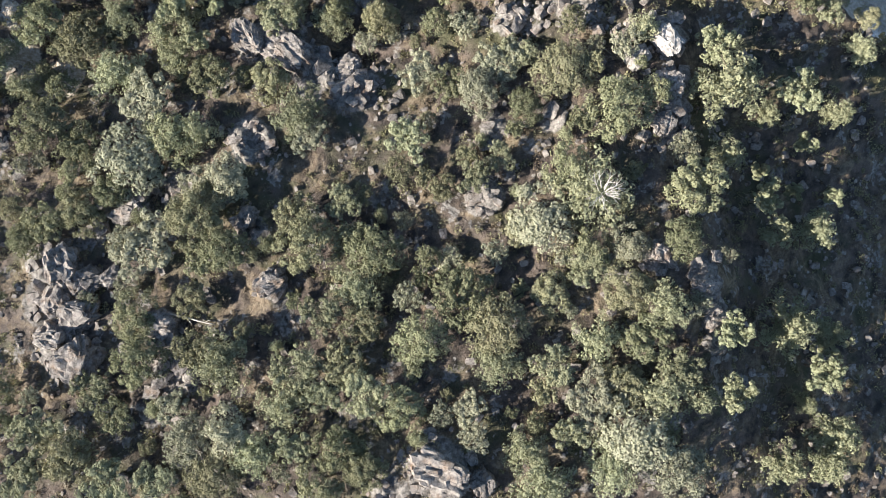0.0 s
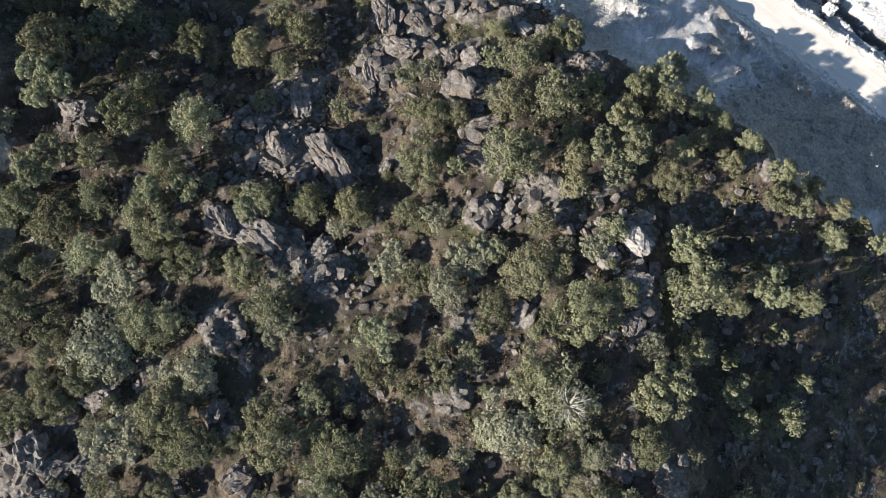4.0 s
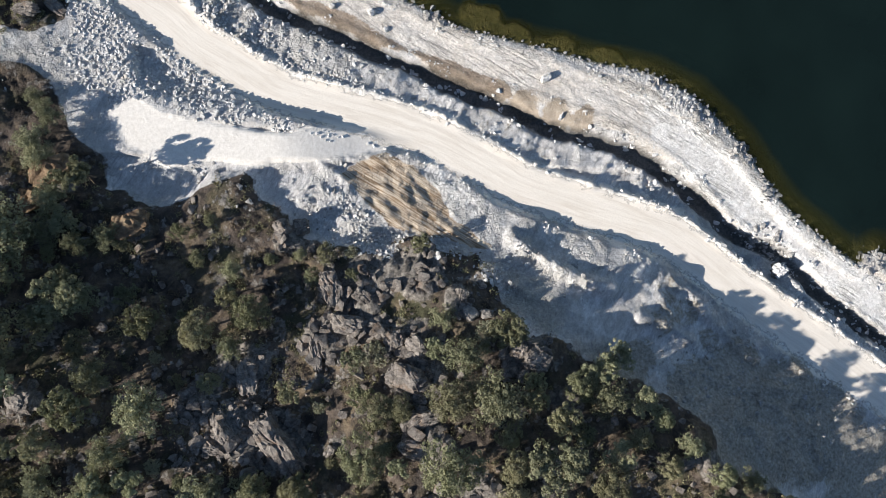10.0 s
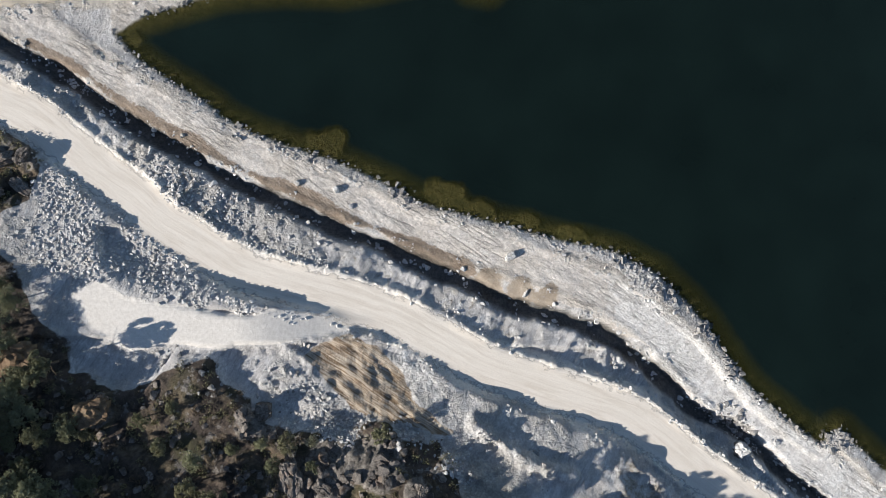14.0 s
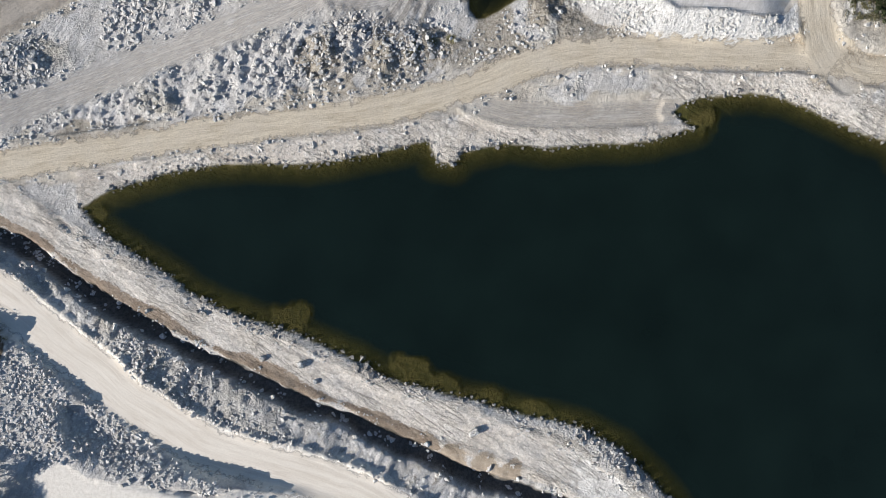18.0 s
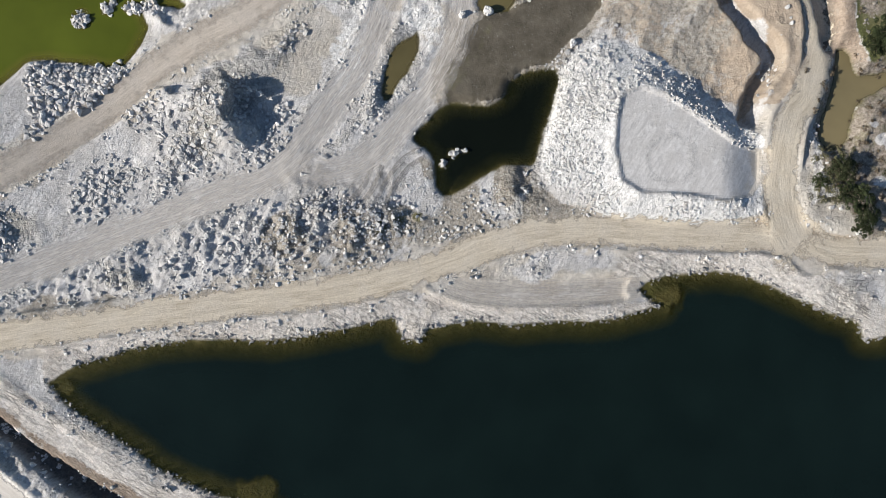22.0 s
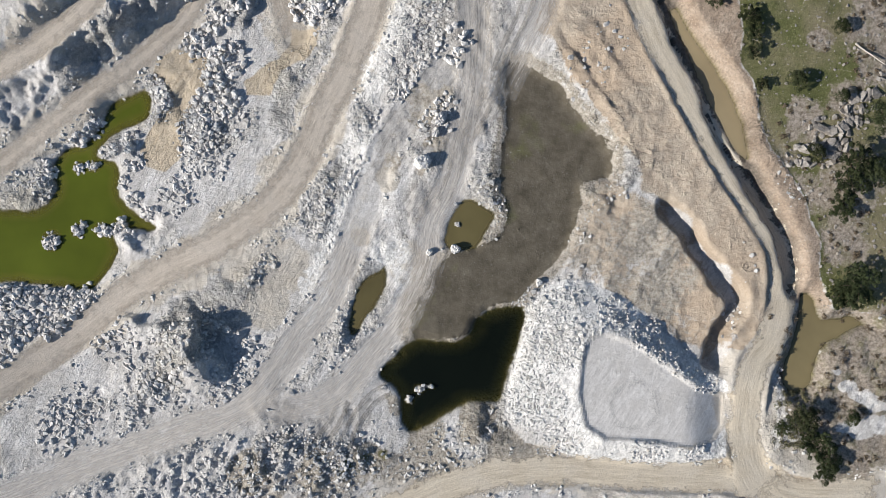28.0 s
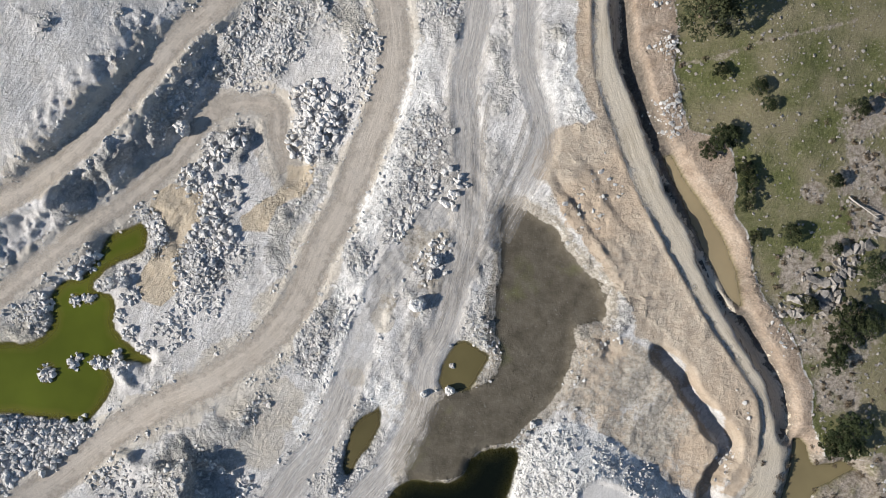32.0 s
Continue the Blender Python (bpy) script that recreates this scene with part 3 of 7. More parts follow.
ROAD_QUARRY = [(-81.3, 187.7, 1.7), (-70.2, 195.9, 0.5), (-61.1, 202.4, -0.8), (-54.8, 206.4, -1.5), (-46.1, 212.6, -2.3), (-36.8, 220.2, -2), (-29.8, 226.5, -1.6), (-21.6, 232.2, -1.5), (-12, 237.1, -0.5), (-4.9, 242.2, 0.3), (1, 247.3, 1), (6.5, 255.5, 1.5), (10.7, 266.2, 1.7), (15.2, 275.5, 1.6), (19.2, 287.6, 0.9), (23.3, 299.5, 1.6), (24.6, 310, 2), (22.9, 319.3, 2), (20.2, 327.4, 2)]
TRACK_LOW = [(-79.2, 170, 2.9), (-67.6, 176.4, 2.2), (-57.9, 181.3, 1.8), (-47.9, 185.4, 1.6), (-34.6, 191.6, 1.1), (-25.6, 195.1, 1), (-16.4, 199.1, 1.1), (-5.9, 203.2, 1.8), (0.3, 207.6, 1.9), (4.6, 213.6, 2), (8.9, 220.7, 1.9), (12.5, 225.5, 1.7), (16.3, 234, 1.4), (19.9, 245, 2), (22.5, 254.9, 2.8), (26.1, 263.1, 3), (31, 270.2, 3.2), (35.9, 276.1, 3.7)]
TRACK_GREY = [(2.1, 206.3, 1.9), (9.2, 205.5, 2.3), (16, 208.6, 2.4), (22, 215.6, 2.3), (29, 225.2, 2.6), (33.2, 235.7, 2.7), (34.5, 243.9, 2.8), (38.1, 253.3, 3), (40.4, 266, 3.4), (41.5, 275.6, 3.8), (40.5, 290.5, 3.8), (39.2, 302, 3.7), (40.8, 312.5, 3.8), (41.6, 319.5, 3.9), (41.8, 326.5, 3.8)]
TRACK_FORK = [(47.5, 271.2, 4.3), (52, 281.1, 5.4), (55.5, 289.6, 5.6), (54.6, 296.7, 5.3), (51.6, 307.2, 4.2), (50.8, 319.9, 4), (50.6, 326.9, 4.1)]
ROAD_BENCH = [(-86.1, 257.3, 0), (-73.6, 262.7, -0), (-63, 268.6, 0.4), (-56.1, 272.8, 0.5), (-49.3, 277.2, 0.5), (-41, 284.3, 1.2), (-32.9, 292.8, 2), (-26.6, 301, 1.4), (-20.7, 309.2, 0), (-14, 315.6, -0.1), (-8.4, 322.1, -0.1)]
TRACK_YARD = [(-85.8, 238.3, -0.8), (-73.9, 242.4, -1.8), (-63.8, 248.8, -2.1), (-56.6, 254, -1.7), (-46.5, 262.9, -0), (-36.1, 271.5, 0.4), (-27.3, 278.8, -0), (-20.4, 286.1, -2.3), (-14.8, 294.8, -2.1), (-7.5, 297.5, -1.6), (-0.8, 296.6, -1.4), (0.2, 290.6, -1.3), (3.7, 283.5, -0.7)]
RAMP = [(31.3, 184.4), (39.4, 182.4), (50.9, 182.3), (62.3, 183.2), (72.6, 184)]
SHORE_SOUTH = [(-47.5, 160.7), (-43.3, 156.3), (-35.1, 150.9), (-28.1, 146.9), (-25.1, 144.4), (-18.2, 141.1), (-11.3, 138.8), (-2.1, 136.4), (9.4, 131.4), (15.2, 128.2), (26.7, 125.6), (35.9, 123.6), (43.9, 121.4), (55.4, 119.3), (63.4, 115.5), (69.3, 110), (75.1, 103.3), (79.9, 96.6), (83.4, 92.5), (90.4, 87), (97.3, 82), (100.7, 85), (109.7, 77.5)]
SHORE_NORTH = [(129.5, 177.9), (121.2, 175.9), (118.6, 175.8), (116.8, 179.2), (110.9, 180.7), (101.6, 184.9), (94.6, 187.6), (87.6, 188.5), (78.4, 187.2), (74.4, 185.9), (72.2, 183.9), (76.3, 180.8), (69.5, 178.6), (62.6, 177.2), (55.7, 177.2), (47.7, 176.1), (38.5, 176.6), (29.9, 174.7), (27.7, 172), (24.6, 172.2), (22.6, 176.7), (14.4, 174.4), (5.3, 172.3), (-1.5, 170.9), (-13, 171.1), (-24.4, 169.6), (-32.3, 167.6), (-41.4, 164.4)]
DITCH = [(-78.1, 161.7), (-71.1, 158.5), (-64.2, 155.2), (-54.9, 150.4), (-48, 145.4), (-38.7, 140.3), (-30.6, 135.9), (-21.3, 131), (-11, 127.1), (-1.7, 122.8), (7.5, 119.6), (15.6, 115.9), (24.8, 112.5), (32.8, 108.9), (42, 106.4), (51.2, 103.8), (58.1, 100), (65.1, 94.3), (72.1, 87.9), (79, 84.9), (86, 80.1), (91.8, 74.3), (98.7, 69.7), (107.9, 63.1), (124, 52)]
BERM = [(-74.4, 166.7), (-64.1, 161.3), (-52.5, 153.7), (-40.9, 147.2), (-29.4, 141.3), (-15.6, 135.4), (-1.8, 130.1), (11.9, 124.3), (25.7, 120.1), (38.3, 116.5), (50.8, 112.3), (60.1, 106.9), (69.3, 99.2), (76.3, 92.6), (85.6, 84.4), (96, 77.9), (106.3, 70.8), (122.5, 58.8)]
POND_DARK = [(24.7, 213.1), (28.2, 217.2), (32.7, 220.6), (39.7, 220.4), (43.1, 221.7), (46.3, 227), (54.4, 228.6), (54.1, 222.8), (52, 216.9), (50.8, 211), (49.5, 208.4), (43.7, 207.8), (39.2, 205.3), (31.5, 201.5), (29.8, 208.9), (27.6, 210.9)]
POND_SLIM = [(18.4, 221.7), (19.7, 229.3), (22.6, 232.9), (25.2, 235.3), (25.2, 231.3), (23.1, 226.9), (21.1, 223.3), (19.6, 220.9)]
POND_BROWN = [(37, 241.1), (38.3, 245.8), (40.6, 249.7), (44.1, 248.8), (47.3, 246.6), (45.8, 243.3), (43.6, 239.5), (38.8, 239.2)]
POND_GREEN = [(-67.6, 222.1), (-68.8, 242.1), (-57.9, 243.3), (-50.6, 243.7), (-47.4, 246.3), (-46.7, 249.3), (-47.5, 253), (-45.3, 256.7), (-40.5, 259), (-38.8, 261.3), (-37.2, 264.5), (-35.5, 267.6), (-31.9, 269.6), (-29, 270.6), (-27.3, 268), (-27.2, 265), (-29.8, 263.3), (-33.4, 261.9), (-36.6, 259.6), (-37.9, 256.2), (-34.2, 254.8), (-33.4, 251.8), (-33.1, 247), (-28.7, 243.5), (-24.9, 241.3), (-26.7, 240.2), (-31.6, 240.3), (-34.3, 239.3), (-33.2, 236), (-34.8, 232.2), (-37.6, 227.8), (-42.4, 227), (-49.7, 227.3), (-57, 227.5)]
CREEK = [(69.7, 319.3, 6.7), (70.2, 314.5, 7.3), (71.4, 308.7, 7.9), (74.6, 301, 8), (78.5, 291.7, 7.7), (82.2, 283.5, 8.2), (87, 274.2, 8.3), (91.1, 265, 8), (94.4, 260.5, 7.8), (99.3, 253.1, 7.3), (103.6, 246.5, 6.4), (106.1, 241, 6.1), (107.3, 234.8, 6.1)]
BROOK = [(79.6, 289), (83, 282), (87, 274.5), (91, 266.5), (94.5, 261), (97, 259.6), (95.6, 266), (93.2, 272.4), (89.2, 278.5), (84, 285.4), (81.2, 289.6)]
SCRUB = [(104, 228.9), (111.2, 231.5), (129.2, 231.8), (131.2, 199.5), (117.9, 195.7), (110.6, 202), (106.1, 210.9)]
t_rim = [(52.6, 54.8, 2), (56.9, 50.7, 2.1), (62.3, 46.1, 2.1), (69, 44, 2), (74.2, 40.2, 2), (79.3, 37.3, 2), (61, 41.8, 2.5), (53.1, 47.5, 2.1), (48.4, 51.6, 2), (84.4, 34.2, 2), (65.8, 40, 2.2), (73.3, 34.9, 2.5)]
BROOK_POOL = [(109.3, 233.6), (112.2, 232.6), (113.8, 228.1), (119.2, 230), (122.7, 227.9), (117.1, 225.4), (113.8, 222.4), (112.8, 218.9), (111.2, 214.3), (107.8, 213.9), (106.2, 217.5), (107.8, 222.1), (109, 227.8)]
MUD = [(48.6, 278.1), (55.6, 276.1), (60.5, 270.6), (65.4, 265), (70.4, 260.6), (69.5, 255), (65.3, 253.4), (63.9, 245.2), (61, 238.2), (56.6, 233.4), (53.7, 229.2), (46.2, 227.3), (40.8, 221.3), (32.1, 220.7), (32.1, 229.3), (37.1, 237.7), (46.5, 241.6), (48.9, 246.3), (47.8, 256.1), (48.5, 267.7)]
DUMP_FOOT = [(54.5, 228.1), (57.5, 232.5), (62, 234.5), (66.6, 234.2), (73.7, 230.9), (80.8, 226.2), (88.6, 219.3), (94.5, 215.8), (97.5, 212.3), (96.9, 205.4), (95.7, 200.7), (90.1, 198.2), (80.9, 197.2), (70.5, 197.9), (62.4, 199.2), (55.5, 201), (50.7, 205.3), (51, 211.3), (52.4, 217.1)]
DUMP_TOP = [(66.3, 223), (69.8, 224.3), (75.3, 222.7), (82.2, 218.5), (88.5, 214.3), (94.7, 212.9), (95, 206.3), (92.9, 203.4), (87.9, 201.9), (79.5, 202.9), (70.5, 203.1), (66.5, 205.5), (64.8, 212.1), (65.2, 218.3)]
HEAP = [(-29.2, 221.2), (-24.7, 223.7), (-19, 226.3), (-13.2, 226.6), (-7.3, 225.1), (-2.4, 221.2), (0, 219), (-2.1, 214.2), (-6.4, 208.2), (-14.4, 204.4), (-23.5, 201), (-32.8, 200), (-36.5, 203.4), (-33.4, 211.6)]
FIELD = [(79.3, 326.9, 7.2), (80.7, 313.1, 8), (80, 305.2, 8), (83.2, 294.1, 8.3), (91.3, 291, 9.2), (92.9, 277.9, 9.5), (96.9, 270.4, 8.8), (99.8, 261.6, 8.3), (105.7, 254.2, 8.3), (110.6, 244, 6.5), (114.8, 229.4, 5.7), (127.1, 230, 5.8)]
TAN = [(55.3, 293.3), (66.3, 295.3), (71.2, 287.1), (77, 276), (83, 266.3), (90.8, 254.3), (97.2, 246.6), (101.5, 237.9), (101.7, 227.6), (96.4, 221.6), (97.4, 232.7), (84.6, 249.4), (76.5, 252.4), (71, 265.7), (60.7, 276.4), (53.5, 284)]
TAN_ROUGH = [(67.3, 256.6), (75.3, 252.4), (81.1, 249.3), (86.6, 242.8), (93, 234), (95.4, 227.3), (92.8, 217.7), (84.6, 222.9), (75.3, 229.3), (66.2, 234.5), (58.6, 234.6), (62.6, 242.8), (64.4, 250.9)]
GASH = [(81, 249.5), (84.6, 246.6), (88.4, 241.7), (92.3, 236.2), (96, 232.4), (95.4, 227.9), (93.5, 225), (92.5, 219.3)]
SAND_HOOK = [(-21.7, 278.3), (-16.3, 277), (-15.6, 272.2), (-18.3, 267.9), (-20.4, 261.9), (-20.7, 256.9), (-23.2, 254.2), (-26.3, 254.9), (-27.6, 257.4), (-26.2, 260.5), (-23.2, 264.1), (-22.1, 267.7), (-23, 271.5), (-25.5, 272.7), (-25.1, 276.1)]
SAND_YARD = [(1.7, 285.2), (9.1, 285.1), (9.1, 280.5), (6.6, 277.1), (1.3, 275.3), (-0.6, 269.9), (-6.6, 269.4), (-7.1, 272.6), (-3.5, 275.8), (-0.1, 278.3), (2, 282.1)]
PAD = [(-51.1, 107.9), (-45.9, 111.3), (-40.6, 108.5), (-30.6, 107.1), (-17.3, 105.5), (-7.6, 106.4), (-0.9, 105.9), (6, 104.4), (-0.7, 101.8), (-5.1, 101), (-13.7, 99.5), (-22.7, 98.3), (-30.5, 99), (-38.5, 97.3), (-47.1, 101.5)]
BROWN_CUT = [(-6.5, 97.6), (-3.1, 100.4), (2.5, 101.9), (7.6, 99.4), (12.6, 94.1), (14.6, 89.5), (22.9, 84.2), (17, 84.5), (9.5, 86.7), (3.1, 87.7), (-2, 92.2)]
FOREST_EDGE = [(-86.8, 104.6), (-68.6, 108.7), (-58.5, 98.5), (-54, 97.5), (-51.1, 92.2), (-42.8, 90.2), (-35, 92.5), (-31, 97.6), (-23.8, 97.6), (-21, 92), (-15.5, 87.2), (-6.9, 84.4), (2, 83.6), (10.7, 84.5), (18.3, 82.4), (24.7, 76), (30.5, 70.6), (38.7, 66.1), (48.4, 60.8), (56.1, 55), (63.8, 49.2), (73.6, 41.7), (82.2, 37.7), (89.4, 33.6), (102.5, 25.7)]
t_hill_a = [(-70, 38.8, 4.4), (-63.1, 36.6, 4.6), (-56.3, 40.6, 3.4), (-45.7, 40.6, 3.4), (-45.1, 33.4, 3.6), (-39.3, 29.6, 3.9), (-56.8, 30.7, 4.6), (-50.6, 25.6, 5.4), (-72.9, 28.1, 2.7), (-68.7, 20.8, 4.8), (-62.6, 17.9, 3.9), (-53, 14.4, 5.9), (-45.6, 18.5, 4.4), (-41.2, 19.8, 3.1), (-55.7, 9.5, 3.1), (-63.5, 13.1, 2), (-60.7, 5.8, 3.5), (-66.6, 4, 3.7), (-70.2, 1.5, 2.8), (-48.9, 0.3, 5.7), (-39.6, 9.9, 4.4), (-35.5, 11.5, 3.8), (-39.8, 4.6, 4.9), (-35.7, 0.1, 3.9), (-23.9, 22.7, 4.4), (-22, 18.5, 3.3), (-29.4, 28.9, 3.2)]
t_hill_b = [(-27.7, 40.1, 3.3), (-19.1, 40, 3.2), (-11.1, 40.3, 3.4), (-4.2, 29.8, 3.6), (-6, 18.2, 4.1), (1.5, 27.4, 3.4), (9, 30.9, 4.3), (6.1, 25.7, 3.7), (11.7, 32.2, 3.2), (19.5, 28.8, 4.7), (27.7, 22.5, 4.8), (13.3, 22.8, 2.9), (0.1, 9.7, 2.5), (5.1, 11.7, 3.1), (9.1, 14.5, 2.5), (19.8, 13.3, 3.3), (23.2, 9.2, 5.7), (15.5, 4.5, 4.9), (12.5, 3.2, 3.4), (39.7, 9.8, 5.1), (37.5, 1.8, 3.1), (29.3, 0.8, 2.8), (23.2, -0.3, 3.3), (16.9, -7, 3), (28.4, -6.2, 3.7), (2.8, -7, 5.5)]
t_hill_c = [(8.5, -11.6, 4.4), (8.9, -17.9, 3.9), (16.9, -17.6, 3.4), (22.4, -3.4, 3), (-21.8, 1, 4.6), (-23.8, 5.5, 3.8), (-16.2, 7.2, 2.9), (-11.1, -0.1, 4.3), (-13.6, -6.3, 3.9), (-19.7, -10.5, 3.3), (-3.4, -14, 4.1), (-12.7, -12.2, 3.7), (-15.8, -18.6, 3.9), (-23.3, -19.5, 4.2), (-25.2, -24.7, 3.9), (-18.8, -23, 3.3), (-35.4, -17.9, 4.7), (-39.8, -16.2, 3.4), (-40.7, -8, 3.2), (-49.7, -10.7, 3.8), (-49.4, -18.1, 4.1), (-58.1, -23, 3.3), (-66.5, -29.7, 4.8), (-60.9, -33.4, 4.4), (-68.3, -36.8, 4.4), (-53.3, -27.5, 3.3), (-54.3, -37.6, 4.2)]
t_hill_d = [(-43.7, -25.4, 2.9), (-40.1, -30.8, 4.2), (-34.3, -28.8, 3.8), (-46.5, -37.4, 3.5), (-36.2, -36.1, 4), (-29.6, -32.1, 3.7), (-23, -30.8, 3.2), (-16.5, -31, 3.6), (-19.1, -36.3, 3.6), (-11.7, -22.7, 3.7), (-7, -24.8, 3.6), (-12.1, -33.7, 3.2), (23.5, -23.1, 5), (27.9, -21.3, 4.2), (34.1, -22.1, 4.6), (37.6, -18.5, 3.3), (30, -28.5, 5.3), (36.6, -35, 4.7), (26.5, -33.9, 4.3), (15.5, -35.8, 4.2), (12.8, -31.3, 3.1), (19.2, -28.3, 3.2), (31.2, -14, 4.2), (24.4, -14.2, 3.7), (34.2, -8.7, 3.6), (4.1, -24.8, 2.9)]
t_east = [(46.7, 27, 5.6), (45.3, 33.5, 3.2), (60, 27.1, 3.8), (68.7, 23.7, 2.5), (62.3, 18.4, 2), (46.9, 15.7, 3), (54.4, 13.5, 1.6), (54.5, 8.4, 3.2), (56.9, 2.6, 2.8), (61.4, 10.3, 1.8), (65.5, 3.2, 3.4), (69.3, 9.4, 2), (46.1, -12.7, 3), (58.4, -13, 4.8), (67, -15.5, 3.4), (65.5, -21, 3.8), (46.1, -22.2, 2.9), (63.2, -27.1, 1.8), (57.5, -36.3, 3.4), (68.2, -32.4, 3.8), (67.4, -37.3, 3.4), (55.2, 23.2, 2.3)]
t_slope_a = [(-65.8, 84.9, 5.5), (-66.3, 78, 4.7), (-53.2, 83.1, 2.4), (-54.3, 73.4, 4.4), (-62.6, 65.9, 5.4), (-62.1, 59.1, 4.6), (-39.9, 69.4, 3.4), (-47.6, 59.8, 3.3), (-49.9, 55.1, 4), (-38.3, 54.1, 4.3), (-25.1, 74, 2.4), (-20.4, 71.2, 3.4), (-29.9, 67.8, 3.2), (-24.1, 65.1, 2.4), (-55.6, 48.4, 3.1), (-61.1, 47.7, 3.1), (-43.3, 47, 3.1), (-45.3, 41.8, 3.1), (-64.4, 44.8, 3.6), (-38.8, 42.3, 2.5), (-25.6, 41.1, 2.3), (-10.7, 39.6, 3), (-18.1, 41.5, 2.2), (-41.3, 35.2, 2.7)]
t_slope_b = [(1, 47.3, 3.9), (6.9, 46.4, 2.1), (16, 47.9, 4.6), (16.1, 58, 3.8), (23.5, 58.1, 4.8), (18.1, 65.1, 3.4), (14, 71.2, 2.2), (25.9, 69.5, 3.6), (32.8, 48.2, 5), (44.5, 49.5, 2.7), (43.1, 44.1, 3.2), (42.3, 63.1, 3.4), (45.8, 64.6, 2.8), (43.3, 58.4, 3.2), (34.9, 55.1, 3), (26.6, 47.7, 2.5), (-2, 63.1, 2.2), (3.3, 54.8, 3.2), (7.2, 55.7, 2.2), (30, 61, 2.2), (-18.1, 80.8, 1.2), (-2.9, 78.5, 1.5), (38.2, 60.3, 2.6), (49.4, 57.4, 2.8), (25.9, 52, 2), (13.1, 65.8, 2)]
t_west = [(-60.8, 85.1, 3.7), (-51.8, 73.3, 3.4), (-55.6, 77.2, 2.6), (-62.8, 101.4, 3.1), (-57.6, 69.8, 3), (-60.5, 107.2, 2.5), (-61.5, 98.4, 2.9), (-58.5, 91.2, 3.1), (-63.6, 110.3, 1.9), (-55.9, 87.2, 2.7), (-48, 84.2, 2.5)]
b_field = [(95.2, 302.3, 1.7), (97.3, 299, 1.4), (89.2, 292.2, 2.6), (87, 290.3, 2.2), (91.2, 293.4, 1.5), (93.5, 286.4, 2.2), (94.6, 283.4, 1.9), (94.6, 280, 1.7), (114.5, 299.1, 1.8), (117.9, 235.7, 4.2), (114.7, 233.5, 2.4), (114.4, 254.9, 3.5), (115.4, 259.9, 3.3), (113.5, 250.4, 2.4), (108, 261.1, 1.7), (96.5, 273.6, 1.3), (103.1, 274.5, 1.9), (110.9, 285.1, 1.5), (88, 305.2, 1.7), (119.6, 268.3, 2.8), (119.6, 257.9, 2.6), (112.2, 272.2, 1.3)]
b_creek = [(116.8, 234, 2.9), (112.7, 203.6, 2.9), (115.4, 200.3, 2.4), (109.3, 209, 2.7), (114.5, 198.1, 2), (105.8, 206.9, 1.5), (110.4, 204.8, 1.8), (119.3, 209.6, 1.5)]
big_tree = [(84.2, 316.2, 5.6)]
r_hill = [(32.1, 31.7, 2.4), (37, 34.8, 2.6), (30.8, 36.8, 1.1), (34, 36.1, 1.3), (36.9, 28, 1.9), (37.2, 21.5, 2.1), (-30.6, 36.9, 3.6), (-25.1, 34.9, 3.4), (-16.6, 32, 2), (-65.3, -0.9, 3.7), (-67.7, -5.4, 3.3), (-63.8, -11.4, 4.6), (-65.3, -17.4, 3.8), (-55.9, -4.7, 1.7), (-52, 8.1, 2.3), (-59, 3, 1.3), (-32.2, 5.2, 1.7), (-30.2, 1.5, 1.7), (-28.4, -5.5, 2.2), (-2.1, -33.6, 4.2), (1.4, -35.2, 2.8), (5.8, -36.4, 2.1), (-12.9, 44.8, 2.1), (-47.3, -14, 2.1), (-45.4, -15.1, 1.7), (-53, -16.5, 1.1), (34, -0.5, 1.6), (41.5, -6.3, 2.1), (43.6, -11.1, 1.8), (43.7, -1.2, 1.1)]
r_slope = [(-18.3, 51.7, 2.3), (-16.1, 48.1, 2.9), (-13.3, 44.3, 2.5), (-22, 62.2, 2.3), (-22.3, 58.8, 2.5), (-25.4, 50, 2.3), (-28, 45.9, 1.4), (-6.3, 76.7, 2.5), (-3.6, 70.4, 3.6), (9.2, 60.7, 3.9), (10.1, 67.7, 1.8), (5, 66.8, 1.9), (-9.3, 67.6, 1.7), (-8.5, 60.2, 1.3), (-12.9, 58.1, 1), (9.3, 49.5, 2.8), (13.2, 54.6, 2.4), (18.8, 72.7, 1.2), (22.4, 72.3, 1), (17.8, 74.9, 1), (27.9, 65.5, 2), (33, 65.6, 2), (-60.2, 54.9, 3), (-60.2, 67.3, 1.4), (-15.8, 86.2, 1.9), (-11.3, 87.7, 2.1), (60.1, 47.8, 2), (80.8, 80.4, 1.3), (-5.6, 46.7, 1.2), (-33.3, 36.7, 2.6), (-30.6, 34.3, 2.6)]
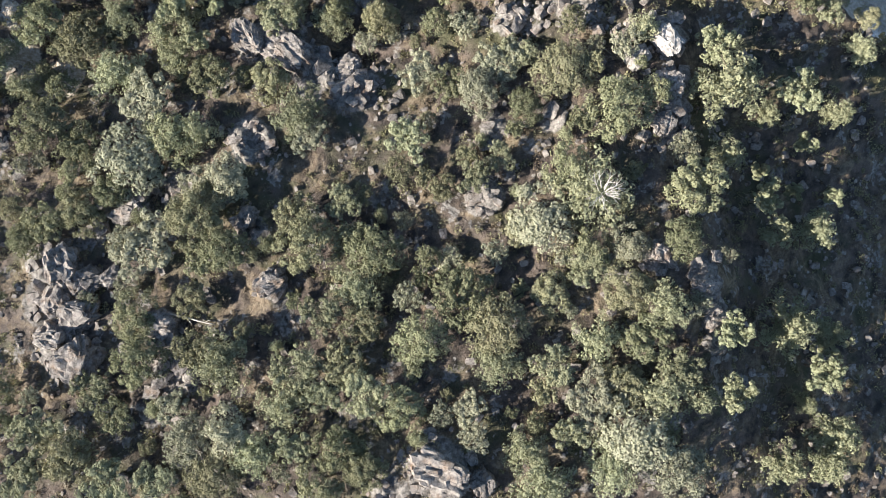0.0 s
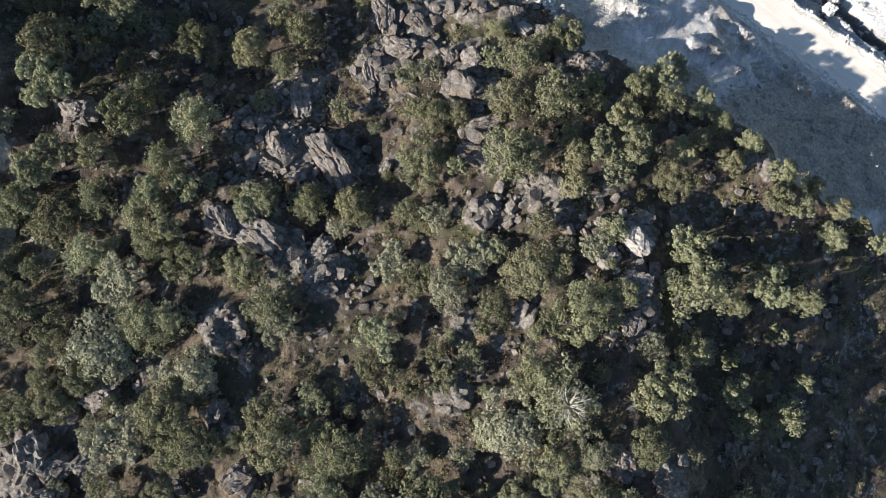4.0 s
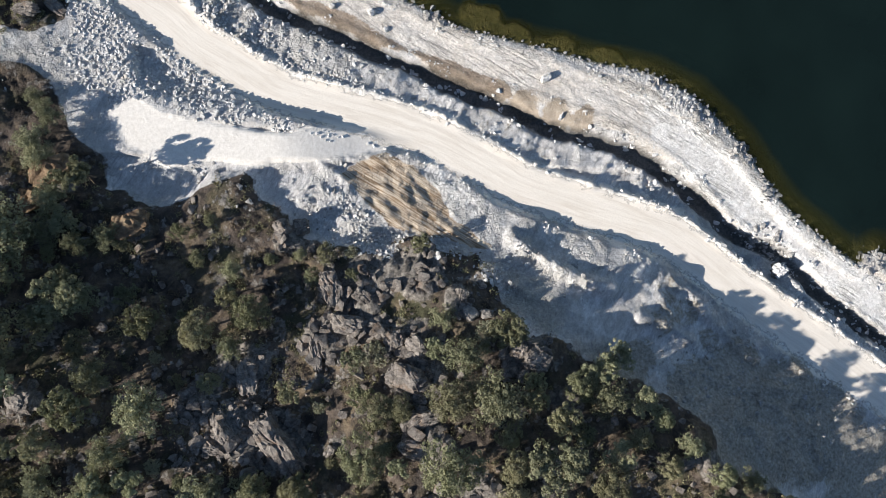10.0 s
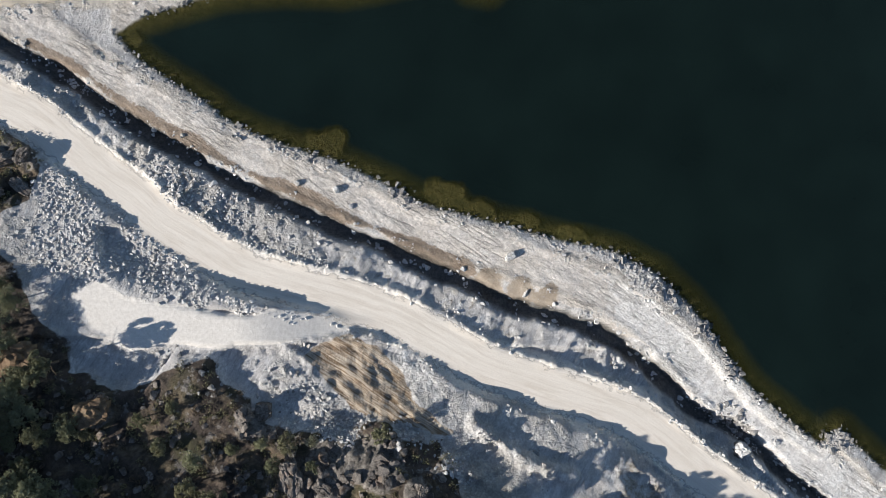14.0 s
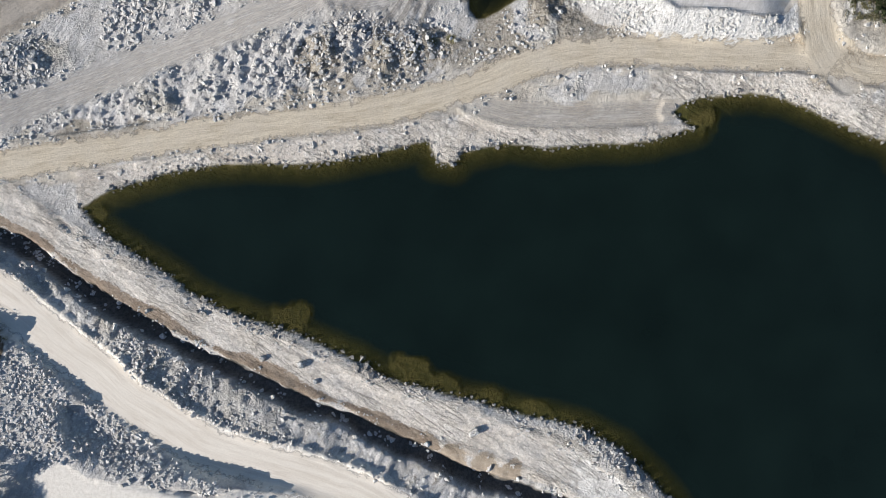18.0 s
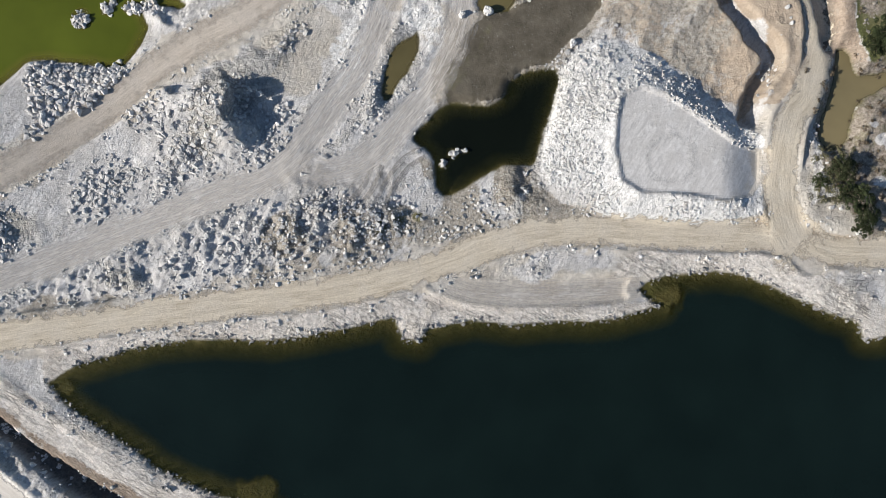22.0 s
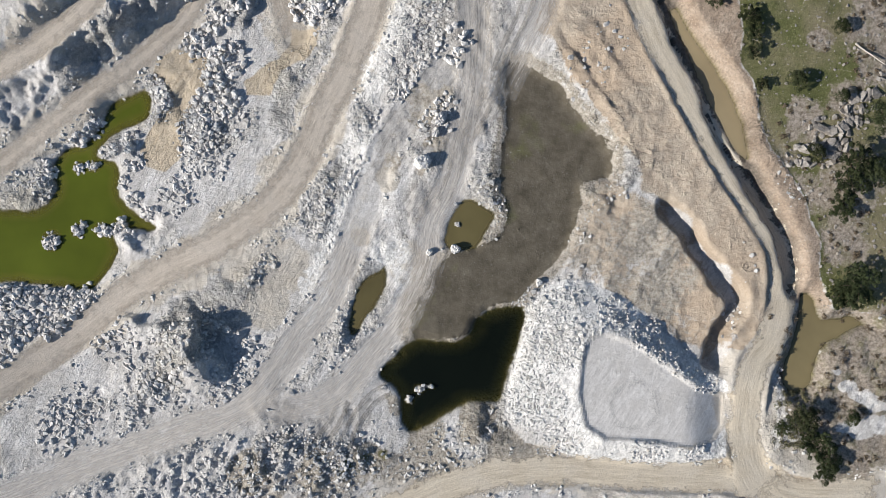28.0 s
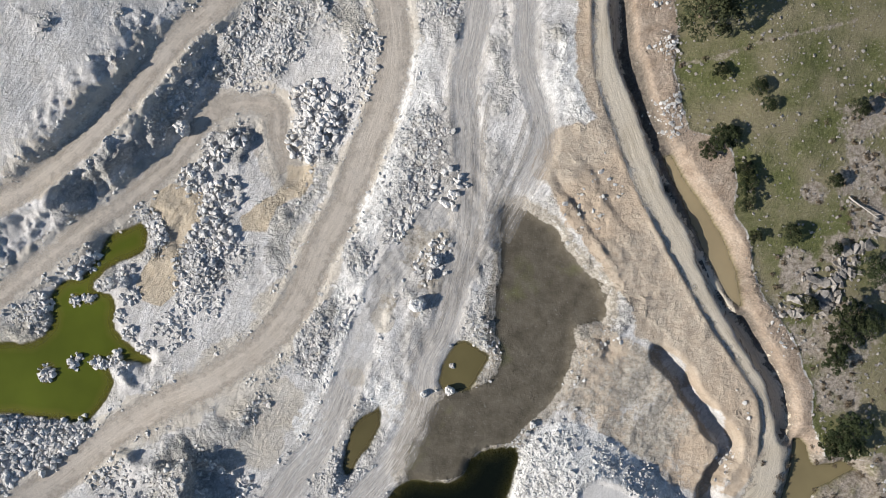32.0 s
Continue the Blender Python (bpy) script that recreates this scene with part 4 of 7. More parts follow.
slabs_a = [(-64.2, -2.6, 3.6, 2.6, -80), (-60.3, -5.6, 2.8, 2.2, 40), (-65.2, -8.8, 3.2, 2.9, -60), (-60.8, -11.2, 3.4, 2.6, 15), (-65.6, -14.6, 2.6, 2.2, -20), (-0.8, -34.5, 5.1, 2.9, -21), (6.2, -36.5, 2.3, 1.9, -56), (-53.3, 6.2, 3.4, 1.9, 24), (-60.5, -18.6, 3.7, 3.3, 50), (-46.1, -12.3, 2.5, 2.2, 148), (-21.6, 59.5, 4.0, 2.0, -81), (-15.0, 47.5, 6.5, 2.4, -55), (-24.4, 49.5, 2.4, 1.6, -46),
           (8.2, 60.1, 4.0, 2.6, -30), (11.6, 53.9, 3.4, 1.4, 18), (9.6, 48.6, 2.9, 1.6, -14), (-27.6, 34.7, 4.8, 2.9, -26), (-58.7, 55.4, 3.0, 2.1, 2), (57.1, 47.8, 2.1, 1.2, 10), (30.8, 64.3, 2.2, 2.2, -29), (36.5, 26.7, 2.8, 2.1, -4), (36.0, 20.5, 2.0, 2.0, -70)]
slabs_b = [(-3.1, 69.2, 3.4, 1.9, -10), (9.7, 65.8, 2.4, 1.6, -54), (-26.6, 47.0, 1.7, 1.1, -19), (-9.2, 63.8, 3.6, 1.0, -78), (-6.6, 75.8, 3.4, 1.9, -69), (5.5, 66.9, 2.0, 2.0, 10), (-16.3, 86.7, 1.5, 1.6, 22), (-13.4, 87.0, 1.6, 1.7, 18), (27.8, 65.5, 1.6, 1.5, 2), (-0.6, 74.5, 1.8, 1.2, -27), (34.7, 55.5, 1.5, 1.1, -17)]
slabs_knoll = [(-66, 134, 2.8, 1.3, 20), (-62.6, 129, 2.4, 1.2, -40), (-67.4, 127.6, 2.6, 1.2, 10), (-62, 135, 2, 1, 60)]
slabs_pale = [(31.6, 31.5, 2.0, 1.9, 30), (36.4, 34.0, 2.5, 1.8, -48), (18.9, 71.9, 1.6, 1.2, -39), (21.9, 72.0, 1.3, 0.9, 2)]
SCREE = [(-46.9, 121.4), (-39, 121.6), (-34.4, 117.3), (-27.6, 113), (-18.6, 109.5), (-6.2, 107.2), (2.8, 105.4), (-6.1, 104.6), (-21.8, 105.9), (-35.3, 107.5), (-43.2, 110.9), (-46.1, 115.3)]
p_yard = [(7.5, 298.2, 4.5), (9.6, 292.9, 5), (6.1, 289.7, 4.1), (12, 296.9, 3.6), (7.5, 287.1, 2.6)]
p_mid = [(-8.8, 289.2, 2.6), (-13.5, 285.2, 2.9), (-17.6, 280.7, 3.1), (-10.7, 277.7, 4.3), (-12.6, 272.7, 3.6), (-9.5, 267.7, 2.8), (-14.9, 268.1, 2.8)]
p_blocks = [(37.2, 280.5, 4.1)]
p_west = [(-54.3, 224, 4.2), (-48.1, 223.1, 4.2), (-41.6, 224.2, 3.6), (-37.8, 226.3, 2.4), (-52.4, 218.1, 4.1), (-45.1, 219.8, 3.6), (-54, 213.5, 3.1)]
p_rim = [(-25.7, 271.1, 1.9), (-23.8, 267.6, 1.9), (-38.4, 261.6, 2.4), (-42.1, 259.1, 1.7), (-31, 259.6, 1.9), (-35.3, 257.1, 1.9), (-30, 255.5, 2.6), (-32, 250.1, 1.7), (-29.5, 246.5, 1.7), (-26.3, 243.7, 1.7), (-48, 252.3, 1.9)]
z_gravel = [(-7.5, 304, 4.5), (-3.5, 307.5, 5), (1, 311, 5), (-7, 310, 5), (-2, 315, 5)]
z_small = [(17.6, 309.7, 4.7), (17.8, 301.8, 4.7), (-11.1, 264.8, 5.9), (-14.4, 256.3, 6), (-20.5, 247.4, 4.8), (19.5, 253.6, 4.6), (29, 272.6, 4.6), (33.9, 267.1, 5.2)]
z_heap = [(-9.5, 216, 2.6), (-8.5, 220, 2.6), (-6, 213.5, 2.4), (-4, 218, 2.6), (-11.5, 223.5, 2.2), (-12.5, 213.5, 2.4), (-3.6, 212.2, 4.1), (-8, 208.6, 4.1), (-17.7, 206.7, 4.2), (-25.8, 203.9, 4.2), (-37.6, 202.1, 5.9), (-40.8, 198.6, 5.8), (-30.7, 217.4, 5.4), (-21.6, 213.4, 7), (-14.9, 217.2, 5.8), (-0.5, 216.9, 3)]
z_south = [(-10, 192, 7), (0.6, 190.3, 7), (-20.3, 188.1, 4.7), (30.9, 210.2, 2.5), (28.8, 204.3, 2.8), (23.2, 200.6, 3.5), (49.4, 204.7, 2.7), (16.8, 215.3, 2.8), (9.5, 198.8, 4.6), (40.6, 200.4, 4.6)]
z_north = [(-30.8, 184.3, 5.8), (-38.6, 180.5, 5.3), (-19.4, 185.8, 5.8), (-10.4, 190.8, 6.9), (-2.4, 193.3, 6.9), (-4.3, 185.2, 6.9), (-41.9, 177, 5.7), (-13.3, 180.3, 4.6), (15, 190.5, 6.9), (32.1, 194.5, 5.7), (41.1, 198.2, 5.7), (-24.6, 174.1, 5.7), (-53.2, 175.4, 5.3)]
z_dump = [(57.4, 226.7, 6.3), (55.3, 217.9, 5.6), (56.8, 209, 6.2), (61.8, 220.5, 4.4), (62.7, 202.6, 4.5), (78.5, 223.4, 4), (84.3, 218.6, 4), (90.1, 215, 3.4), (71.7, 228.1, 3.4), (79.5, 200.7, 4), (88.7, 200.5, 3.4)]
z_scree = [(-40.8, 117.6, 5), (-34.7, 113.3, 4.9), (-27.5, 110.2, 4), (-18.5, 108.2, 3.3), (-51.9, 122.9, 5.6), (-48, 115.2, 5.6), (-54.4, 117.2, 4.4), (-56.3, 128.3, 4.5)]
z_slope = [(-29.1, 97.2, 5.1), (-23.5, 93.9, 4.4), (-9.7, 90.3, 5.4), (29.3, 84.4, 3.2), (39.5, 77.9, 4.2), (52.7, 70.8, 3.2), (84.7, 59.5, 6.6), (74.3, 54.2, 6.4), (92.7, 54.3, 6.5), (85.2, 48, 6.4), (59.6, 62.5, 7.3), (71.2, 64.8, 5.3)]
z_shore = [(-21.3, 141.9, 2), (11.7, 130.6, 2.5), (65.5, 111.7, 2.6), (73.8, 103, 2.9), (79.3, 96.2, 2.9), (100.4, 83, 3.4), (55.6, 118.6, 2), (-6.7, 136.9, 1.6), (82, 83.8, 3.4), (78.4, 87.2, 3.4)]
s_hill = [(-23.4, 50.5, 6.1), (-28.6, 47.4, 6.2), (-29.8, 54.6, 5.1), (-10.5, 28.5, 5), (-14.5, 28.5, 5), (-34.4, 57.7, 5.2), (-7.8, 67.7, 5.3), (5, 67.6, 5.2), (-1.2, 63.4, 4.2), (11.2, 63.3, 4.1), (19.2, 41.3, 5.9), (28.2, 38, 4.7), (35.9, 24.9, 3.8), (34.1, 19.3, 3.8), (13.4, 39.2, 4)]
DUSTY = [(-2.3, 239.9, 7), (4, 234.4, 6.5), (0.9, 226, 5.8), (-5.6, 233.9, 4.7), (11.2, 231.2, 4.2), (101.1, 208.5, 4.5), (100.5, 201.5, 5.2), (108.7, 198.4, 5.7), (25.5, 252.7, 3.5), (20.1, 240.9, 3.5), (29.7, 235.6, 4.6)]
APRON = [(-0.8, 105.3, 4), (-42.4, 130, 4.5), (-49.1, 133.7, 3.4), (6, 103.9, 3.3)]
BLADED = [(-48, 290, 9), (-42, 300, 8), (-56, 284, 7), (-38, 309, 8), (-52, 300, 9), (4.4, 226.2, 8.2), (8.6, 235.7, 7), (-2, 216.7, 5.8), (16.8, 214.2, 4.6), (26, 241.2, 5.8), (40.5, 276.3, 5.7), (37.8, 261.3, 4.6)]
DULL = [(23.5, 196.1, 4.6), (35.9, 201.8, 4.2), (28.7, 206.6, 3.5), (45.5, 204.9, 4.1), (51.9, 200.2, 5.7), (38.5, 194.6, 5.8), (57.6, 199.5, 4.5), (13.2, 193.3, 4.6), (0.5, 192.6, 4.6)]
SCARP_HEAP = [(-5.9, 208.6), (-8.7, 212.6), (-11.8, 215.9), (-11.6, 219.5), (-12.2, 222.4), (-15.6, 224.6), (-20.5, 225.2)]
GULLIED = [(-54, 180.7), (-37.9, 187.6), (-20.9, 197), (-5.7, 199), (9.3, 200), (18.9, 194.1), (14.5, 187), (1.1, 183.4), (-19.3, 181.2), (-40.4, 178.2), (-53.7, 176.8)]
HEAP_PIT = [(-12.2, 221.5), (-8.5, 222.6), (-2.5, 219.6), (-0.2, 216.2), (-2.7, 211.9), (-5.5, 208.4), (-8.7, 212.8), (-12.1, 215.9), (-12.1, 219.5)]
SCARP_UPPER = [(-53.7, 270.8), (-46, 282.7), (-42.5, 289), (-38.2, 293.2), (-36, 296.8), (-31.5, 301), (-27.9, 308.1)]
SCARP_LOWER = [(-53.6, 262), (-48.7, 268.7), (-44, 276.2), (-38.5, 279.1), (-32.3, 282.9), (-28.2, 289.9), (-24.1, 296.6), (-19.4, 302), (-14.4, 310)]
SCARP_MOUND = [(-7, 281.1), (-6.7, 286), (-5.2, 290.3), (-6.5, 292.9)]
SCARP_NOTCH = [(6.2, 271.9), (3.6, 273.9), (2.4, 277)]
SCARP_ROAD = [(102.4, 227.8), (101.7, 236.9), (99.7, 243.5), (95.1, 250.1), (90, 256.6), (85.3, 263.6), (81, 271.1), (77.4, 278.2), (73.9, 286.1), (70.7, 292.7), (67.7, 298.1), (65.8, 304.7)]
SCARP_TAN = [(74.8, 258.6), (72.5, 264.7), (68.4, 270.1), (63.9, 276.2), (60.3, 280.7), (56.1, 286.7)]
SCARP_TERRACE = [(74.8, 272.5), (70.4, 277.2), (67.2, 282), (63.9, 288.2)]
SCARP_POND = [(-24.5, 234.2), (-29.7, 237.4), (-32.7, 241.9)]
SCARP_SLIM = [(16.7, 214.3), (17, 220.3), (17.4, 225.1)]
SCARP_DAMP = [(28.1, 253), (26.1, 257.5), (22, 259.1), (20.1, 261.9)]
SCARP_FLOOR = [(-2.2, 218.5), (-8.5, 221.9), (-19.1, 221.3), (-29.3, 222.5), (-36.5, 219.9), (-46.9, 218.4)]
WHITE_RIDGE = [(30.3, 307.3), (28.7, 297.8), (25.9, 285.9), (23.1, 275.4), (19.9, 264.8), (17, 254.2), (14.8, 243.6), (12.2, 234.1), (10.3, 223.6)]
WHITE_SIDE = [(26.5, 250), (22.3, 239.3), (28.4, 235), (26.5, 225.7)]
WHITE_TOP = [(59.1, 308.8), (61.7, 298.2), (54.8, 302.9)]
ROAD_FAN = [(90, 197.2), (95.5, 199.6), (97.4, 205), (98, 209), (101, 209), (102.6, 202), (106, 198.6), (112, 197), (119, 196), (119, 192), (90, 193)]
FIN_A = [(27.4, 85.9), (32.3, 82.3), (36.5, 80.1), (40.7, 78.5), (45.5, 76.5)]
FIN_B = [(57.7, 79.1), (63.7, 75.1), (70.3, 66.6), (74.7, 63.5)]
FIN_C = [(51.3, 71.5), (55.8, 70.4), (61.9, 67.0)]
FIN_D = [(21.5, 79.2), (24.7, 78.4), (28.9, 76)]
LEDGE_ROCK = [(57.5, 76.6, 3.6), (61.9, 72.4, 4.2), (65.1, 67.2, 3.8), (55.6, 71.2, 2.6)]
DARK_SLOPE = [(62, 57, 7), (79, 56, 7), (91, 51, 7), (50, 63.5, 4), (102, 44, 8), (70, 51, 6), (65.9, 55, 6.2), (57, 53.1, 6.1), (74.1, 48.7, 7.3), (84.6, 46.3, 6.4), (70.7, 63, 3.8), (95.1, 42.4, 7.4)]
DUSTY_YARD = [(-8.6, 295.6, 4.8), (-2.4, 293.5, 4.3), (-12.2, 293.2, 3.1), (-0.9, 288.1, 2.9)]
TURN_RING = [(81, 210.3), (80.8, 208.5), (79.8, 206.9), (78.3, 205.8), (76.6, 205.4), (74.8, 205.6), (73.1, 206.6), (72.1, 208.1), (71.6, 209.8), (71.9, 211.6), (72.8, 213.2), (74.3, 214.3), (76.1, 214.7), (77.9, 214.5), (79.5, 213.6), (80.6, 212), (81, 210.3)]
WEST_ROCK = [(-78.2, 115.1), (-65.9, 116.3), (-60.6, 113.2), (-58.6, 108.2), (-56, 103.9), (-52.8, 99.5), (-51.3, 94.3), (-75.6, 92.7)]
EARTHY = [(20.7, 193.5, 6.4), (14, 187.6, 5.5), (28.6, 195, 4.6), (35.4, 199.2, 5.3), (43.8, 201.4, 4.5), (37.2, 194.7, 4.6), (4.8, 186.7, 4.6), (-15.6, 179.6, 4.1), (-36.1, 176.6, 4.6), (-48.6, 174.4, 4.1), (-4.2, 182.9, 3.4), (14.8, 197.3, 3.4)]
WEEDY = [(19.5, 195, 2.1), (23.1, 196.3, 2.3), (26.5, 197.2, 1.8)]
SANDY_SLOPE = [(-72.6, 48, 3.7), (-73.8, 33.8, 5.1), (-69.2, 31.8, 4.1), (-74.3, 40.9, 4.1)]
GRIT = [(36.9, 290.4, 8), (40.8, 280.2, 8), (33.2, 270.7, 8), (26.7, 262.4, 6.9), (36, 260.5, 6.9), (29.5, 251, 5.8), (42.5, 267.7, 5.7), (43.9, 286.1, 5.7), (32.6, 283.3, 5.7), (47.9, 274.6, 4.1), (24.8, 253, 4.6), (6.3, 203.6, 6.5), (13.4, 200.5, 6.5), (22.5, 204.4, 5.3), (20.5, 197.4, 5.8), (23, 241.4, 4.6), (18.6, 234.2, 4.2), (27.4, 223.1, 3.5)]
ISLES = [(-41.6, 239.3, 1.3), (-40.4, 241.2, 1.1), (-35.2, 239.8, 1.5), (-30.4, 239.2, 1.4), (-42, 253.2, 1.6), (-39.1, 253.7, 1.6), (-47.1, 237.1, 2.4), (-41.8, 239.5, 1.7), (-36.9, 240.1, 1.7), (-32.4, 241.2, 1.9)]
DARK_ISLES = [(33.6, 210.4, 1.2), (35.9, 211, 0.9), (31.4, 208, 0.9)]
SE_PALE = [(116, 218.5, 1.8), (118.5, 216, 1.8), (121.5, 213.8, 2.0), (124.5, 212.5, 2.2), (118, 207.5, 2.6), (122, 207.3, 2.8), (126, 208, 3.0), (113, 222, 1.4)]
RUT_A = [(27.2, 210.3), (23.9, 207.9), (20.6, 203.2), (18.6, 198.6), (14.3, 193.8), (7.5, 190.7), (1.9, 187.6)]
RUT_B = [(18.1, 207.7), (16.6, 203.0), (13.0, 198.4), (9.6, 195.9)]
RUT_C = [(43.5, 300), (42.6, 290), (43.4, 279), (41.6, 268), (38.6, 256), (36.4, 249)]
RUT_D = [(53.2, 296), (51.2, 288), (47.4, 279), (44.6, 270), (40.4, 261)]
DAMP = [(32, 266.5, 3.9), (34, 260.8, 3.9), (28.9, 270.9, 2.8), (31.5, 254.9, 3), (26.2, 255.8, 2.8), (35.9, 270.1, 2.8)]
damp_stones = [(32.5, 257, 1.3), (35, 265.5, 1.2), (34.2, 262.9, 1)]
BROWN_BERM = [(29.6, 112.3, 4.5), (36.4, 110.8, 4.5), (40.8, 109.8, 3.4), (25, 115.6, 2.7)]
CRAG_TOP = [(-66.6, -2.8, 4.8), (-67.1, -9.6, 5.3), (-64.2, -16.3, 5.3), (-29.8, 36.6, 5.6), (-22.5, 31.3, 5), (-15.4, 27.1, 4.5), (-33.1, 18.4, 3.8), (-52.8, 8.8, 3.4), (-58.5, 3, 2.4), (41.7, -3.5, 2.7), (43.4, -9, 2.7), (44.6, -14.8, 2.6), (37.4, 35.6, 3.7), (38.2, 27.4, 3.8), (37.4, 20.9, 3.8), (18.5, 20.9, 2.8), (8.3, 20.3, 3.4), (-44.9, 11.7, 2.9), (-31.3, 2.9, 2.3), (-28.6, -6.5, 3.3), (-46.6, -14.1, 2.8), (-43.9, -20.7, 3.8), (-1.2, -34.3, 5.3), (-8.3, -37.9, 3.5), (34.2, -0.8, 2.3), (7.2, 8.6, 3.3)]
CRAG_SLOPE = [(-22, 61, 4.7), (-23.5, 50.5, 5.7), (-15.7, 47.6, 5.8), (-29.9, 54.6, 4.6), (-5.8, 75.3, 4.8), (-7.7, 66.7, 4.8), (-1.5, 70.1, 5.3), (9.2, 61.3, 5.6), (9.1, 67.5, 4.1), (17.3, 74, 3.6), (0.5, 77.4, 6.3), (8.9, 79.3, 6.3), (11.3, 50, 4.5), (21.1, 41.4, 4.9), (11.5, 39.1, 4), (-11.7, 88.6, 4.3), (-15.9, 85.2, 3.8), (-44.1, 86.5, 3.8), (-60, 54.9, 4), (-63.3, 85, 3.2), (60.8, 47.8, 2.8), (29.5, 65.6, 4.1), (35.8, 56.6, 4.1), (-33, 36.2, 4.6), (-58, 95.3, 4.3)]
t_pad = [(-52.6, 95.6, 3.6)]
DEAD = [(24.1, 8.5, 4.4)]
RUSTY = [(-44.3, 86.7, 3.2)]
RUSTY_B = [(-59.2, 96.5, 3.6), (-62.4, 91.5, 3.2)]
KNOLL = [(-75.9, 138.3), (-67.5, 139.9), (-62.7, 137), (-59.5, 133.4), (-58.6, 129.7), (-60, 126.2), (-63, 124.5), (-68.1, 123.6), (-74.3, 123.2)]
SHELF = [(-2, 139.5, 6.0), (22, 129, 4.2), (29, 127.5, 4.6), (37, 125, 4.4), (45, 122.5, 3.6), (75.6, 183.4, 5.7), (-44.6, 161.7, 4.6)]
lone = [(-20.2, 291.2, 1.7), (31.9, 256.6, 1.5), (39.4, 239.3, 1), (34.2, 238.5, 0.7), (39.7, 244.4, 0.7), (56.8, 233.4, 0.7), (-31, 257.7, 1.2)]
bermstones = [(-1.5, 130.5, 0.7), (33.7, 118, 1), (81.2, 80.8, 1.5), (-9.4, 131.5, 0.6), (1.5, 127.2, 0.5)]
LOG_HILL = [(-45.9, -10.4), (-37.3, -12.4)]
LOG_FIELD = [(114.3, 282.3), (120, 278.4)]
PATH_FIELD = [(80.5, 306.6), (89.1, 308.5), (97, 311.7), (105.7, 313.9), (113.6, 316.2)]
z_crag = [(110.1, 265.3, 3.3), (114.5, 268.3, 3.3), (117.2, 271.4, 2.6), (109.2, 260.8, 3.1), (104.9, 260.4, 2.4), (112.5, 262.1, 2.6), (120.7, 276.9, 1.8)]
HEATH = [(117.1, 299.2, 5.4), (118.2, 286.4, 6.5), (118.2, 278.9, 5.5), (104.5, 269.5, 5.5), (113.2, 273.2, 5.5), (107.7, 253, 6.6), (116.2, 256.8, 7.7), (115.7, 244.4, 6.7), (111.8, 239.6, 4.5), (122.6, 264.8, 6.6), (101.7, 259.4, 4), (107.9, 282.8, 2.6)]

def rounded(ring):
    """The ring as a soft closed curve."""
    pts = smooth_line(ring[-2:] + ring + ring[:2], 2.0)
    away = np.hypot(pts[:, 0] - ring[0][0], pts[:, 1] - ring[0][1])
    near_start = np.flatnonzero(away < 0.05)
    return [tuple(p) for p in pts[near_start[0]:near_start[-1]]]


POND_DARK, POND_SLIM, POND_BROWN, POND_GREEN, MUD, BROOK_POOL = [rounded(r) for r in (POND_DARK, POND_SLIM, POND_BROWN, POND_GREEN, MUD, BROOK_POOL)]
LAKE = SHORE_SOUTH + [(150, 62), (210, 62), (210, 196), (150, 196)] + SHORE_NORTH
LAKE_LEVEL, DARK_LEVEL, SLIM_LEVEL, BROWN_LEVEL, GREEN_LEVEL, BROOK_LEVEL, POOL_LEVEL = 2.0, 2.0, 1.5, 2.3, -4.2, 5.8, 4.2
CELL = 0.44


def spread(start, stop, far):
    """Even cells inside, wider and wider ones outside, out to the horizon."""
    core = np.arange(start, stop + 0.01, CELL)
    reach = [CELL]
    while sum(reach) < far:
        reach.append(reach[-1] * 1.28)
    out = np.cumsum(reach)
    return np.concatenate([start - out[::-1], core, stop + out])


XS, YS = spread(-96, 142, 2200), spread(-66, 342, 2200)
GX, GY = np.meshgrid(XS, YS)


def ledges(value, rise):
    """Broken rock: slopes gathered into small steps."""
    k = np.floor(value / rise)
    return (k + step(0.55, 1.0, value / rise - k)) * rise


